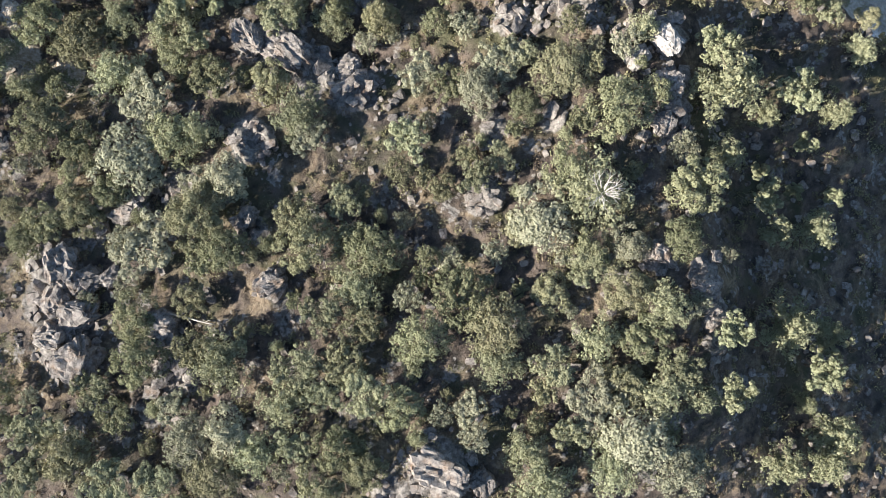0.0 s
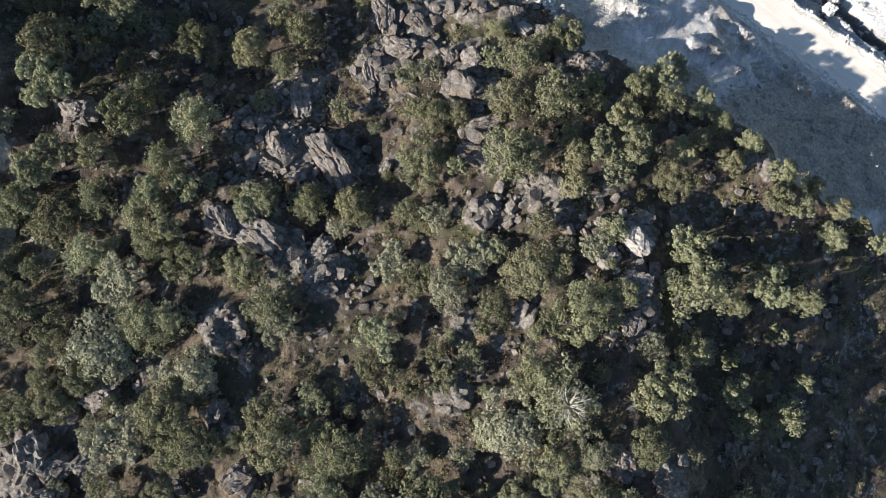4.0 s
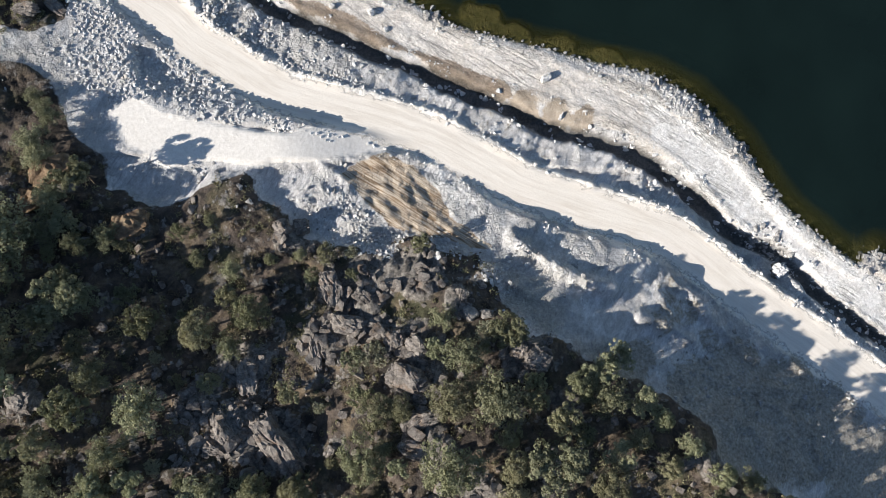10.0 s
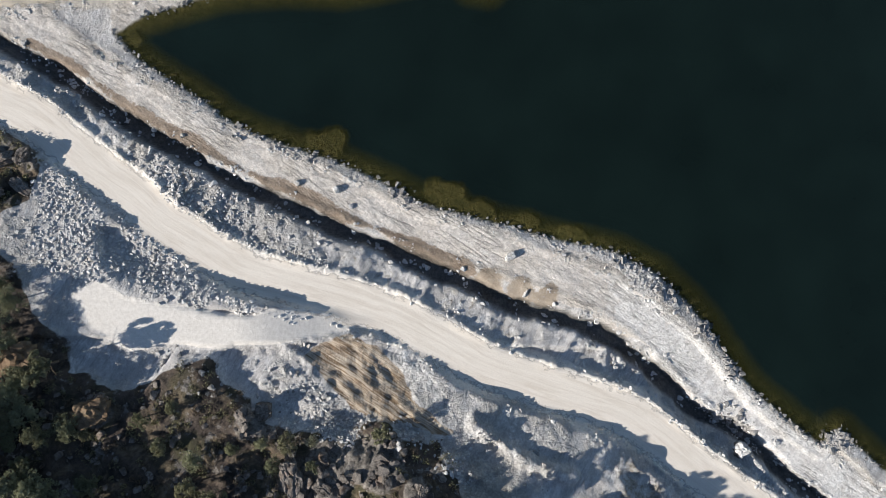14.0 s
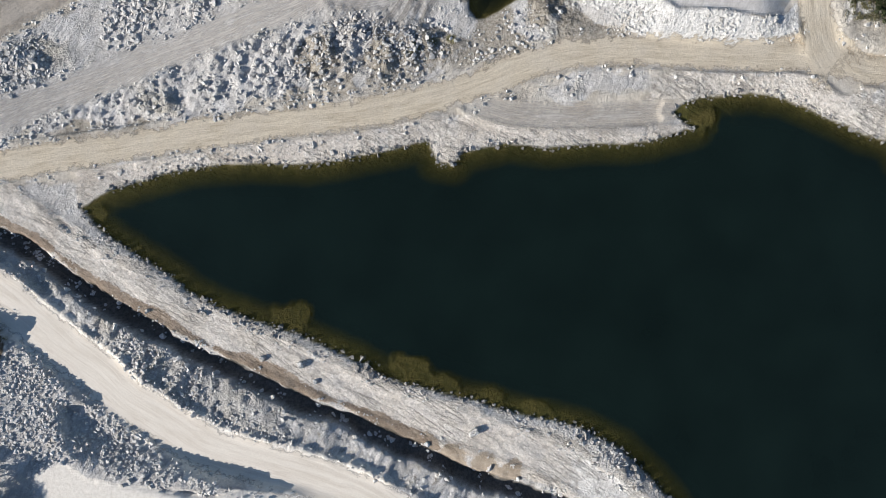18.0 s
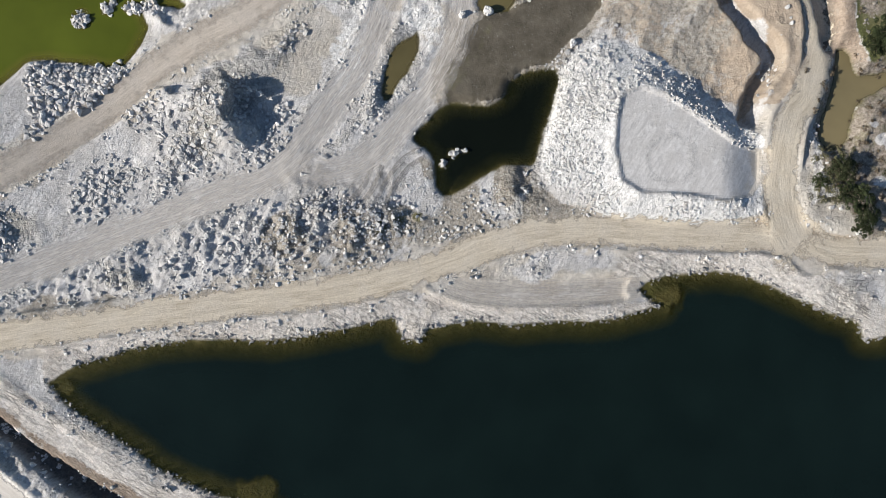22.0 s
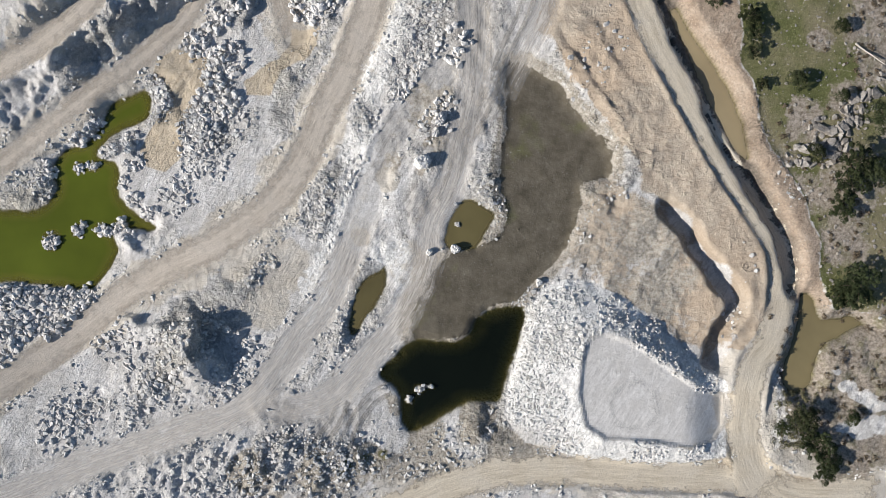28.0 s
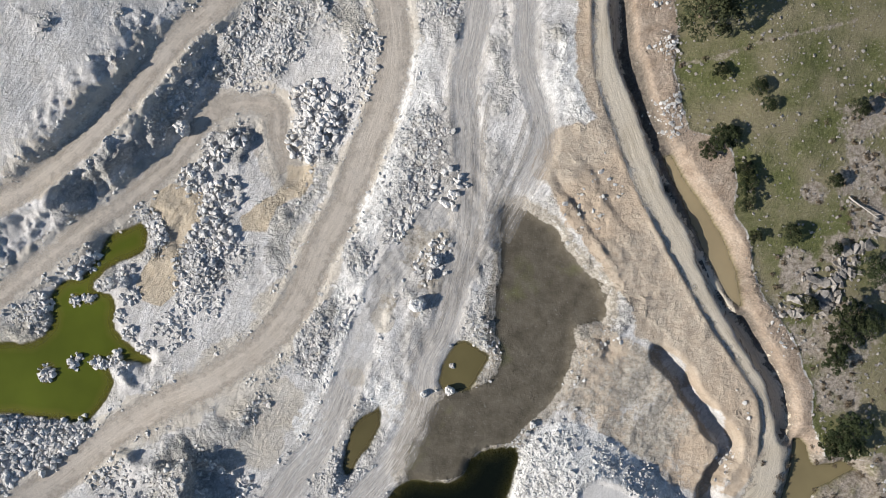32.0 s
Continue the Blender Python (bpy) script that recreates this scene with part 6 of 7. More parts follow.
def road(name, line, half, material, label, lift=0.06, flare=0.0):
    """A road laid along a line, with worn, uneven edges, wider at its start where it flares into another."""
    plain = half + 1.0
    path = smooth_line(flat(line), 1.0)
    way = np.gradient(path, axis=0)
    way /= np.linalg.norm(way, axis=1)[:, None]
    cross = np.linspace(-1, 1, 13)
    verts, along, across, rim = [], [], [], []
    for k, ((px, py), (wx, wy)) in enumerate(zip(path, way)):
        half = plain * (1 + flare * max(0.0, 1 - k / 16.0) ** 1.5)
        for c in cross:
            wide = half * (1 + 0.10 * noise.noise((k * 0.13, c * 0.5 + 7 * half, 0.0)) + 0.07 * noise.noise((k * 0.5, c * 0.7, 3.0)))
            vx, vy = px - wy * c * wide, py + wx * c * wide
            edge = max(0.0, abs(c) - 0.9) / 0.1
            verts.append((vx, vy, land(vx, vy) + lift - edge * (lift - 0.02)))
            along.append(k)
            rim.append(min((1 - abs(c)) * half / 1.5, (k + 0.5) / 5.0, (len(path) - k - 0.5) / 5.0, 1.9))
            across.append(c * half)
    ob = new(name, mesh_of(name, verts, grid_faces(len(path), 13), material, True, along=along, across=across, rim=rim))
    return tagged(ob, label, "road", kind="structure")


road("road_1", ROAD_SOUTH, 4.0, WHITE_ROAD, "white dusty haul road along the foot of the hill")
road("road_2", ROAD_NORTH, 2.6, BEIGE_ROAD, "beige gravel haul road along the lake shore")
road("road_3", ROAD_EAST, 2.7, BEIGE_ROAD, "beige gravel road beside the creek and pasture", 0.07, 1.1)
road("road_4", ROAD_QUARRY, 2.9, BROWN_ROAD, "brownish gravel road through the quarry floor")
road("road_5", ROAD_BENCH, 2.2, BROWN_ROAD, "pale gravel road on a quarry bench")
road("track_1", TRACK_LOW[:-4], 3.2, GREY_ROAD, "grey stone-dust track past the rock heap")
road("track_2", TRACK_GREY, 3.0, GREY_ROAD, "grey rutted track beside the ponds", 0.07)
road("track_3", TRACK_FORK, 2.0, GREY_ROAD, "rutted wheel track forking on pale earth", 0.075)
road("track_4", TRACK_YARD, 1.7, BROWN_ROAD, "brownish gravel track through the quarry yard")
road("track_6", TURN_RING, 0.0, FAINT_RUT, "faint tyre circle on the dump", 0.05)
for k, line in enumerate((RUT_A, RUT_B, RUT_C, RUT_D)):
    way = np.gradient(np.array(line), axis=0)
    way /= np.linalg.norm(way, axis=1)[:, None]
    for hand in (-1.0, 1.0):
        road("rut_%d" % (2 * k + 1 + (hand > 0)), [(px - wy * hand, py + wx * hand) for (px, py), (wx, wy) in zip(line, way)], -0.45, DEEP_RUT, "deep tyre rut in grey churned grit", 0.05)
road("track_5", RAMP, 1.8, GREY_ROAD, "grey gravel ramp running down into the lake")


def water(name, ring, surface, material, label, cell=0.7):
    """A still water surface over its bed; each point carries the depth below it."""
    ring_x, ring_y = [p[0] for p in ring], [p[1] for p in ring]
    gx, gy = np.arange(min(ring_x) - 1.5, max(ring_x) + 1.6, cell), np.arange(min(ring_y) - 1.5, max(ring_y) + 1.6, cell)
    mx, my = np.meshgrid(gx, gy)
    i, j = np.clip(np.searchsorted(XS, mx) - 1, 0, len(XS) - 2), np.clip(np.searchsorted(YS, my) - 1, 0, len(YS) - 2)
    u, v = (mx - XS[i]) / (XS[i + 1] - XS[i]), (my - YS[j]) / (YS[j + 1] - YS[j])
    bed = (LAND[j, i] * (1 - u) + LAND[j, i + 1] * u) * (1 - v) + (LAND[j + 1, i] * (1 - u) + LAND[j + 1, i + 1] * u) * v
    faces = grid_faces(*mx.shape)
    within = np.zeros(mx.shape, bool)
    for (ax, ay), (bx, by) in zip(ring, ring[1:] + ring[:1]):
        within ^= ((ay > my) != (by > my)) & (mx < (bx - ax) * (my - ay) / ((by - ay) or 1e-9) + ax)
    grown = within.copy()
    for _ in range(2):
        g = grown.copy()
        g[1:] |= grown[:-1]; g[:-1] |= grown[1:]; g[:, 1:] |= grown[:, :-1]; g[:, :-1] |= grown[:, 1:]
        grown = g
    faces = faces[grown.ravel()[faces].all(axis=1)]
    used, flatten = np.unique(faces, return_inverse=True)
    verts = np.column_stack([mx.ravel(), my.ravel(), np.full(mx.size, surface)])[used]
    depth = np.clip(surface - bed.ravel()[used], 0, 20)
    ob = new(name, mesh_of(name, verts, flatten.reshape(faces.shape), material, True, depth=depth))
    return tagged(ob, label, "water", kind="structure")


water("water_1", LAKE, LAKE_LEVEL, LAKE_WATER, "deep dark green quarry lake with olive shallows", 1.0)
water("water_2", POND_DARK, DARK_LEVEL, DARK_WATER, "small black pond beside the white rock dump")
water("water_3", POND_SLIM, SLIM_LEVEL, OLIVE_WATER, "narrow olive puddle beside the grey track")
water("water_4", POND_BROWN, BROWN_LEVEL, OLIVE_WATER, "small brown pond on the mud flat")
water("water_5", POND_GREEN, GREEN_LEVEL, GREEN_WATER, "algae-green pond among white rubble")
water("water_6", BROOK, BROOK_LEVEL, BROWN_WATER, "muddy brown brook beside the road")
water("water_7", BROOK_POOL, POOL_LEVEL, POOL_WATER, "muddy brown pool at the end of the brook")


# ---- things ----
chance = random.Random(7)


def part(name, me, parent, label=""):
    ob = new(name, me)
    ob.parent = parent
    return tagged(ob, label)


def leaves(clumps, count, size, seed, jitter=0.38):
    """Many small leaf blades on the outsides of clumps (x, y, z, radius): a three-cornered blade each. Gives the way out of the clump too."""
    rs = np.random.RandomState(seed)
    cl = np.array(clumps)
    pick = rs.choice(len(cl), count, p=cl[:, 3] ** 2 / (cl[:, 3] ** 2).sum())
    out = rs.normal(size=(count, 3))
    out[:, 2] = np.abs(out[:, 2]) * 0.9 - 0.25
    out /= np.linalg.norm(out, axis=1)[:, None]
    spot = cl[pick, :3] + out * cl[pick, 3:4] * (0.72 + 0.42 * rs.rand(count, 1) ** 1.5) * np.array([1, 1, 0.75])
    facing = out + rs.normal(size=(count, 3)) * jitter
    facing /= np.linalg.norm(facing, axis=1)[:, None]
    a = np.cross(facing, rs.normal(size=(count, 3)))
    a /= np.linalg.norm(a, axis=1)[:, None]
    b = np.cross(facing, a)
    s = size * (0.6 + 0.8 * rs.rand(count, 1))
    verts = np.stack([spot - a * s - b * s * 0.3, spot + a * s * 0.5 - b * s * 0.5, spot + b * s * 1.1], 1).reshape(-1, 3)
    return verts, np.arange(count * 3).reshape(-1, 3)


def tube(points, radii, sides=6):
    """Rings along a crooked line."""
    verts, faces = [], []
    for k, ((x, y, z), r) in enumerate(zip(points, radii)):
        for s in range(sides):
            a = 2 * math.pi * s / sides
            verts.append((x + r * math.cos(a), y + r * math.sin(a), z))
    for k in range(len(points) - 1):
        for s in range(sides):
            a, b = k * sides + s, k * sides + (s + 1) % sides
            faces.append((a, b, b + sides, a + sides))
    return verts, faces


def limbs(height, spread_out, seed, count=7, thick=0.16):
    """A tapered trunk with limbs."""
    rnd = random.Random(seed)
    verts, faces = tube([(0, 0, -0.6), (0.05, 0.02, height * 0.3), (0.12, -0.05, height * 0.6), (0.1, 0.05, height * 0.9)], [thick * 1.4, thick, thick * 0.7, thick * 0.2])
    for k in range(count):
        a = 2 * math.pi * (k + rnd.random() * 0.6) / count
        z0 = height * rnd.uniform(0.3, 0.75)
        d = spread_out * rnd.uniform(0.55, 0.95)
        c, s = math.cos(a), math.sin(a)
        more, quads = tube([(0.05, 0, z0), (c * d * 0.5, s * d * 0.5, z0 + height * 0.12), (c * d, s * d, z0 + height * rnd.uniform(0.14, 0.24))], [thick * 0.45, thick * 0.3, 0.02], 5)
        faces += [tuple(i + len(verts) for i in q) for q in quads]
        verts += more
    return verts, faces


def crown_clumps(shape, seed):
    """Clumps of a crown about 4 m in radius and 7 m high."""
    rnd = random.Random(seed)
    made = []
    if shape == "pine":
        # whorls of boughs, each a row of needle tufts with side sprays
        for level, reach, boughs in ((2.1, 3.5, 6), (2.9, 3.4, 7), (3.7, 2.9, 6), (4.5, 2.1, 5), (5.2, 1.2, 4)):
            first = rnd.uniform(0, 6.283)
            for k in range(boughs):
                a = first + 6.283 * (k + rnd.uniform(-0.3, 0.3)) / boughs
                far = reach * rnd.uniform(0.6, 1.12)
                c, s = math.cos(a), math.sin(a)
                steps = max(2, int(far / 0.62))
                for j in range(1, steps + 1):
                    r = far * j / steps
                    z = level + 0.28 * r - 0.05 * r * r + rnd.uniform(-0.15, 0.15)
                    made.append((c * r, s * r, z, rnd.uniform(0.3, 0.48)))
                    side = rnd.uniform(0.45, 0.75) * min(1.0, 0.4 + r / 3.0)
                    for hand in (-1, 1):
                        if rnd.random() < 0.72:
                            made.append((c * (r + 0.25) - hand * s * side, s * (r + 0.25) + hand * c * side, z - 0.08 + rnd.uniform(-0.12, 0.12), rnd.uniform(0.22, 0.4)))
        made += [(0, 0, 5.8, 0.5), (0, 0, 4.6, 0.9), (0, 0, 3.2, 1.3)]
    elif shape == "round":
        turn = rnd.uniform(0, 6.283)
        for k in range(95):
            a = rnd.uniform(0, 6.283)
            r = 3.35 * math.sqrt(rnd.random()) * (1 + 0.14 * math.cos(2 * a + turn) + 0.12 * math.cos(3 * a + 2 * turn))
            made.append((math.cos(a) * r, math.sin(a) * r, 5.4 - 0.2 * r * r + rnd.uniform(-0.35, 0.25), rnd.uniform(0.35, 0.72)))
        made += [(0, 0, 3.6, 1.9)]
    else:
        # several leaning heads with gaps between them
        heads = rnd.randint(4, 6)
        for h in range(heads):
            ha, far = 6.283 * (h + rnd.uniform(-0.25, 0.25)) / heads, rnd.uniform(1.2, 2.4)
            hx, hy, hz, wide = math.cos(ha) * far, math.sin(ha) * far, rnd.uniform(3.8, 5.2), rnd.uniform(1.0, 1.6)
            for k in range(int(16 * wide)):
                a, r = rnd.uniform(0, 6.283), wide * math.sqrt(rnd.random()) * 1.1
                made.append((hx + math.cos(a) * r, hy + math.sin(a) * r, hz - 0.35 * r * r + rnd.uniform(-0.35, 0.25), rnd.uniform(0.26, 0.52)))
        made += [(0, 0, 3.4, 1.5)]
    return made


def build_tree(name, shape, material, seed, count, size, label, category="tree"):
    root = new(name)
    verts, faces = limbs(5.2, 3.0, seed)
    part("trunk", mesh_of("trunk", verts, faces, BARK), root)
    verts, quads = leaves(crown_clumps(shape, seed), count, size, seed)
    part("crown", mesh_of("crown", verts, quads, material, False), root)
    return tagged(root, label, category)


KINDS = {
    "pine": [("pine_tree", "pine", PINE, 1, 6400, 0.14, "bushy pine tree with pale olive needles on the slope"), ("pine_tree", "pine", PINE, 2, 6400, 0.14, "bushy pine tree with pale olive needles on the slope"),
             ("pine_tree", "loose", PINE, 3, 6400, 0.14, "spreading pine tree with loose olive branches"), ("pine_tree", "loose", PINE, 13, 6400, 0.14, "spreading pine tree with loose olive branches")],
    "oak": [("oak_tree", "round", OAK, 4, 6400, 0.14, "round evergreen oak with a dense dull green crown"), ("oak_tree", "round", OAK, 5, 6400, 0.14, "round evergreen oak with a dense dull green crown"),
            ("oak_tree", "loose", OAK, 6, 5600, 0.15, "uneven evergreen oak with a dull green crown")],
    "grey": [("olive_tree", "loose", GREY_LEAF, 8, 5600, 0.15, "grey-green leafy tree with bare twigs"), ("olive_tree", "round", GREY_LEAF, 9, 5600, 0.15, "grey-green tree with a soft round crown")],
    "young": [("young_pine", "pine", PINE, 21, 2700, 0.21, "small bushy pine between larger trees"), ("young_oak", "round", OAK, 22, 2700, 0.2, "small round evergreen oak between larger trees"),
              ("young_oak", "loose", OAK, 23, 2700, 0.2, "small ragged evergreen oak between larger trees"), ("young_olive_tree", "loose", GREY_LEAF, 24, 2700, 0.2, "small grey-green leafy tree between larger ones")],
    "bush": [("bush", "round", DARK_LEAF, 10, 5400, 0.15, "dark green bush on the pasture"), ("bush", "loose", DARK_LEAF, 11, 5400, 0.15, "dark green ragged bush on the pasture")],
}
TEMPLATES = {}


def plant(kind, x, y, radius, group, squash=1.0):
    """A tree of that crown radius, standing on the ground."""
    which = chance.randrange(len(KINDS[kind]))
    key = (kind, which)
    s = radius / 4.0
    tall = s ** 0.6 * squash * chance.uniform(0.9, 1.1)
    m = pose(x, y, land(x, y) - 0.15, 0, 0, chance.uniform(0, 360)) @ Matrix.Diagonal((s, s, tall, 1))
    if key not in TEMPLATES:
        TEMPLATES[key] = build_tree(*KINDS[kind][which])
        TEMPLATES[key].matrix_basis = m
        ob = TEMPLATES[key]
    else:
        ob = TEMPLATES[key]
        ob = copy_thing(ob, m @ Matrix.Diagonal([1 / c for c in ob.scale] + [1]))
    ob["group"] = group
    return ob


for spots, mixture, group, squash in ((t_hill_a, ("oak", "pine", "oak", "grey"), "trees on the hill top", 0.75), (t_hill_b, ("oak", "pine", "grey"), "trees on the hill top", 0.75),
                                      (t_hill_c, ("pine", "oak", "oak"), "trees on the hill top", 0.75), (t_hill_d, ("pine", "oak", "grey"), "trees on the hill top", 0.75),
                                      (t_pad, ("pine",), "tall pines above the pad", 1.55), (t_east, ("pine",), "pines on the shaded slope", 1.35), (t_slope_a, ("pine", "oak", "pine"), "trees on the north slope", 1.25),
                                      (t_slope_b, ("oak", "pine"), "trees on the rocky spur", 1.0), (t_rim, ("pine", "oak"), "trees on the rim of the cut slope", 1.0), (t_west, ("pine",), "trees on the north slope", 0.85),
                                      (b_field, ("bush",), "bushes on the pasture", 0.6), (b_creek, ("bush",), "bushes by the brook", 0.6), (big_tree, ("bush",), "", 1.0)):
    for tx, ty, tr in spots:
        plant(chance.choice(mixture), tx, ty, tr * 1.24, group, squash)


# young growth fills the gaps between the larger crowns
grown = [p for spots in (t_hill_a, t_hill_b, t_hill_c, t_hill_d, t_east, t_slope_a, t_slope_b, t_west, t_rim) for p in spots]
young = 0
while young < 180:
    tx, ty, tr = chance.uniform(-86, 46), chance.uniform(-52, 88), chance.choice((1.3, 1.7, 2.1, 2.6))
    if SOFT["forest"][np.searchsorted(YS, ty), np.searchsorted(XS, tx)] < 0.9 or SOFT["rock"][np.searchsorted(YS, ty), np.searchsorted(XS, tx)] > 0.4 or min(math.hypot(tx - a, ty - b) - 0.7 * (c + tr) for a, b, c in grown) < 0:
        young += 0.02
        continue
    grown.append((tx, ty, tr))
    plant("young", tx, ty, tr * 1.15, "young trees between the larger ones", 0.8)
    young += 1


def hull(count, seed, stretch=(1, 1, 0.8), blocky=0.0):
    """An angular stone: the hull of a few points on a ball."""
    rnd = random.Random(seed)
    bm = bmesh.new()
    for _ in range(count):
        v = Vector((rnd.gauss(0, 1), rnd.gauss(0, 1), rnd.gauss(0, 1))).normalized()
        if blocky:
            v = Vector([math.copysign(abs(c) ** (1 - blocky), c) for c in v])
        bm.verts.new([c * s * rnd.uniform(0.85, 1.1) for c, s in zip(v, stretch)])
    made = bmesh.ops.convex_hull(bm, input=bm.verts)
    bmesh.ops.delete(bm, geom=[e for e in made["geom_interior"] if isinstance(e, bmesh.types.BMVert)], context="VERTS")
    return bm


def stone_mesh(name, seed, material, stretch=(1, 1, 0.8), blocky=0.0):
    bm = hull(17, seed, stretch, blocky)
    me = bpy.data.meshes.new(name)
    bm.to_mesh(me)
    bm.free()
    me.materials.append(material)
    return me


def crag_mesh(seed, material, stretch):
    """Weathered bedrock: a blocky hull, split by joints into slabs, with ledges and pitted faces."""
    bm = hull(30, seed, stretch, 0.42)
    bmesh.ops.subdivide_edges(bm, edges=bm.edges[:], cuts=6, use_grid_fill=True)
    bmesh.ops.triangulate(bm, faces=bm.faces[:])
    shift = Vector((seed * 1.7, seed * 0.3, 0))
    for v in bm.verts:
        q = v.co + shift + 0.25 * noise.noise_vector(v.co * 1.8 + shift)
        (d1, d2, _, _), _ = noise.voronoi(Vector((q.x * 1.5, q.y * 1.5, q.z * 0.8)))
        joint = max(0.0, 1 - (d2 - d1) / 0.16)
        tilt = (q.x * 0.5 + q.y * 0.3 + q.z) * 3.2 + noise.noise(q * 1.5)
        ledge = abs(tilt - math.floor(tilt) - 0.5)
        push = 0.10 * noise.noise(q * 2.0) + 0.07 * ledge + 0.05 * noise.noise(q * 6.0) + 0.03 * noise.noise(q * 14.0) - 0.20 * joint
        v.co += v.co.normalized() * push
    me = bpy.data.meshes.new("boulder")
    bm.to_mesh(me)
    bm.free()
    me.materials.append(material)
    return me


BIG_STONES = [crag_mesh(40 + k, GRANITE, (1, 0.8 + 0.1 * (k % 3), 0.75)) for k in range(7)]
SLAB_STONES = [crag_mesh(50 + k, GRANITE, (1, 1, 0.8)) for k in range(5)]
PALE_CRAGS = [crag_mesh(70 + k, LIME_ROCK, (1, 1, 0.9)) for k in range(3)]
PALE_STONES = [crag_mesh(60 + k, MARBLE, (1, 0.85, 0.85)) for k in range(4)]
SLABS = slabs_a + slabs_b + slabs_knoll + slabs_pale
for k, (bx, by, half, wide, turn) in enumerate(SLABS):
    pale = k >= len(SLABS) - len(slabs_pale)
    ob = new("boulder", (PALE_CRAGS if pale else SLAB_STONES)[k % (3 if pale else 5)])
    tall = min(0.8 * wide, 2.2)
    ob.matrix_basis = pose(bx, by, land(bx, by) + tall * 0.25, chance.uniform(-8, 8), chance.uniform(-8, 8), turn) @ Matrix.Diagonal((half * 1.1, wide * 1.1, tall * 1.25, 1))
    tagged(ob, "pale angular block of rock among the trees" if pale else "long weathered grey slab of bedrock on the hill", "boulder", "boulders on the hill")
for spots, stones, words in ((r_hill, BIG_STONES, "grey weathered boulder among the trees"), (r_slope, BIG_STONES, "grey-brown boulder on the rocky slope")):
    for bx, by, br in spots:
        if min(math.hypot(bx - q[0], by - q[1]) - q[2] for q in SLABS) < 1.2:
            continue
        ob = new("boulder", chance.choice(stones))
        ob.matrix_basis = pose(bx, by, land(bx, by) + br * 0.15, chance.uniform(-15, 15), chance.uniform(-15, 15), chance.uniform(0, 360)) @ Matrix.Diagonal((br * 1.3, br * 1.1, br * 1.1, 1))
        tagged(ob, words, "boulder", "boulders on the hill")

# piles of white blocks: each block a part of its pile
BLOCKS = [stone_mesh("block", 80 + k, MARBLE, (1, 0.75 + 0.07 * (k % 4), 0.75), 0.4) for k in range(12)]


def pile(spots, size, label, dense=1.0, mound=0.0):
    root = new("rock_pile")
    cx, cy, _ = spots[0]
    root.matrix_basis = pose(cx, cy, land(cx, cy))
    base = root.matrix_basis.inverted()
    made = 0
    for sx, sy, sr in spots:
        for _ in range(int(dense * sr * sr * 1.6 / (size * size))):
            if made >= 290:
                break
            a, r = chance.uniform(0, 6.283), sr * math.sqrt(chance.random())
            x, y, s = sx + math.cos(a) * r, sy + math.sin(a) * r, size * chance.choice((0.4, 0.55, 0.7, 0.85, 1.0, 1.25))
            ob = new("block", chance.choice(BLOCKS))
            ob.parent = root
            lift = mound * max(0, 1 - (r / sr) ** 2) * sr
            ob.matrix_basis = base @ pose(x, y, land(x, y) + s * 0.28 + lift, chance.uniform(-30, 30), chance.uniform(-30, 30), chance.uniform(0, 360)) @ Matrix.Scale(s, 4)
            made += 1
    return tagged(root, label, "rock pile", "piles of quarried rock")


pile(p_yard, 0.66, "pile of large white marble blocks in the yard", 1.0, 0.15)
pile(p_mid, 0.62, "pile of grey-white broken rock beside the sand", 1.0, 0.15)
pile(p_blocks, 0.62, "small pile of white blocks beside the track", 0.6)
pile(p_west, 0.66, "white boulders dumped beside the green pond", 1.0, 0.05)
pile(p_rim, 0.55, "white boulders lining the green pond", 1.0)


def rubble(name, zones, size, dense, material, label, seed, clear=True):
    """Countless loose stones, strewn over round zones (x, y, radius)."""
    rs = np.random.RandomState(seed)
    shapes = []
    for k in range(8):
        bm = hull(13, 200 + k, (1, 0.8 + 0.05 * (k % 4), 0.62), 0.45)
        bm.verts.index_update()
        shapes.append((np.array([v.co[:] for v in bm.verts]), np.array([[v.index for v in f.verts] for f in bm.faces])))
        bm.free()
    verts, faces, total = [], [], 0
    for zx, zy, zr in zones:
        n = int(dense * zr * zr)
        r, a = zr * rs.rand(n) ** 0.6, rs.rand(n) * 6.283
        px, py = zx + np.cos(a) * r, zy + np.sin(a) * r
        s = size * np.exp(np.clip(rs.normal(size=n), -1.6, 1.6) * 0.5)
        for k in range(n):
            j, i = np.searchsorted(YS, py[k]), np.searchsorted(XS, px[k])
            if clear and (SOFT["even"][j, i] > 0.6 or SOFT["algae"][j, i] > 0.4):
                continue
            v, f = shapes[k % 8]
            c, q = math.cos(a[k] * 7), math.sin(a[k] * 7)
            w = v * s[k]
            w = np.column_stack([w[:, 0] * c - w[:, 1] * q + px[k], w[:, 0] * q + w[:, 1] * c + py[k], w[:, 2] + land(px[k], py[k]) + s[k] * 0.2])
            verts.append(w)
            faces.append(f + total)
            total += len(w)
    ob = new(name, mesh_of(name, np.vstack(verts), np.vstack(faces), material, False))
    return tagged(ob, label, "rubble", kind="stuff")


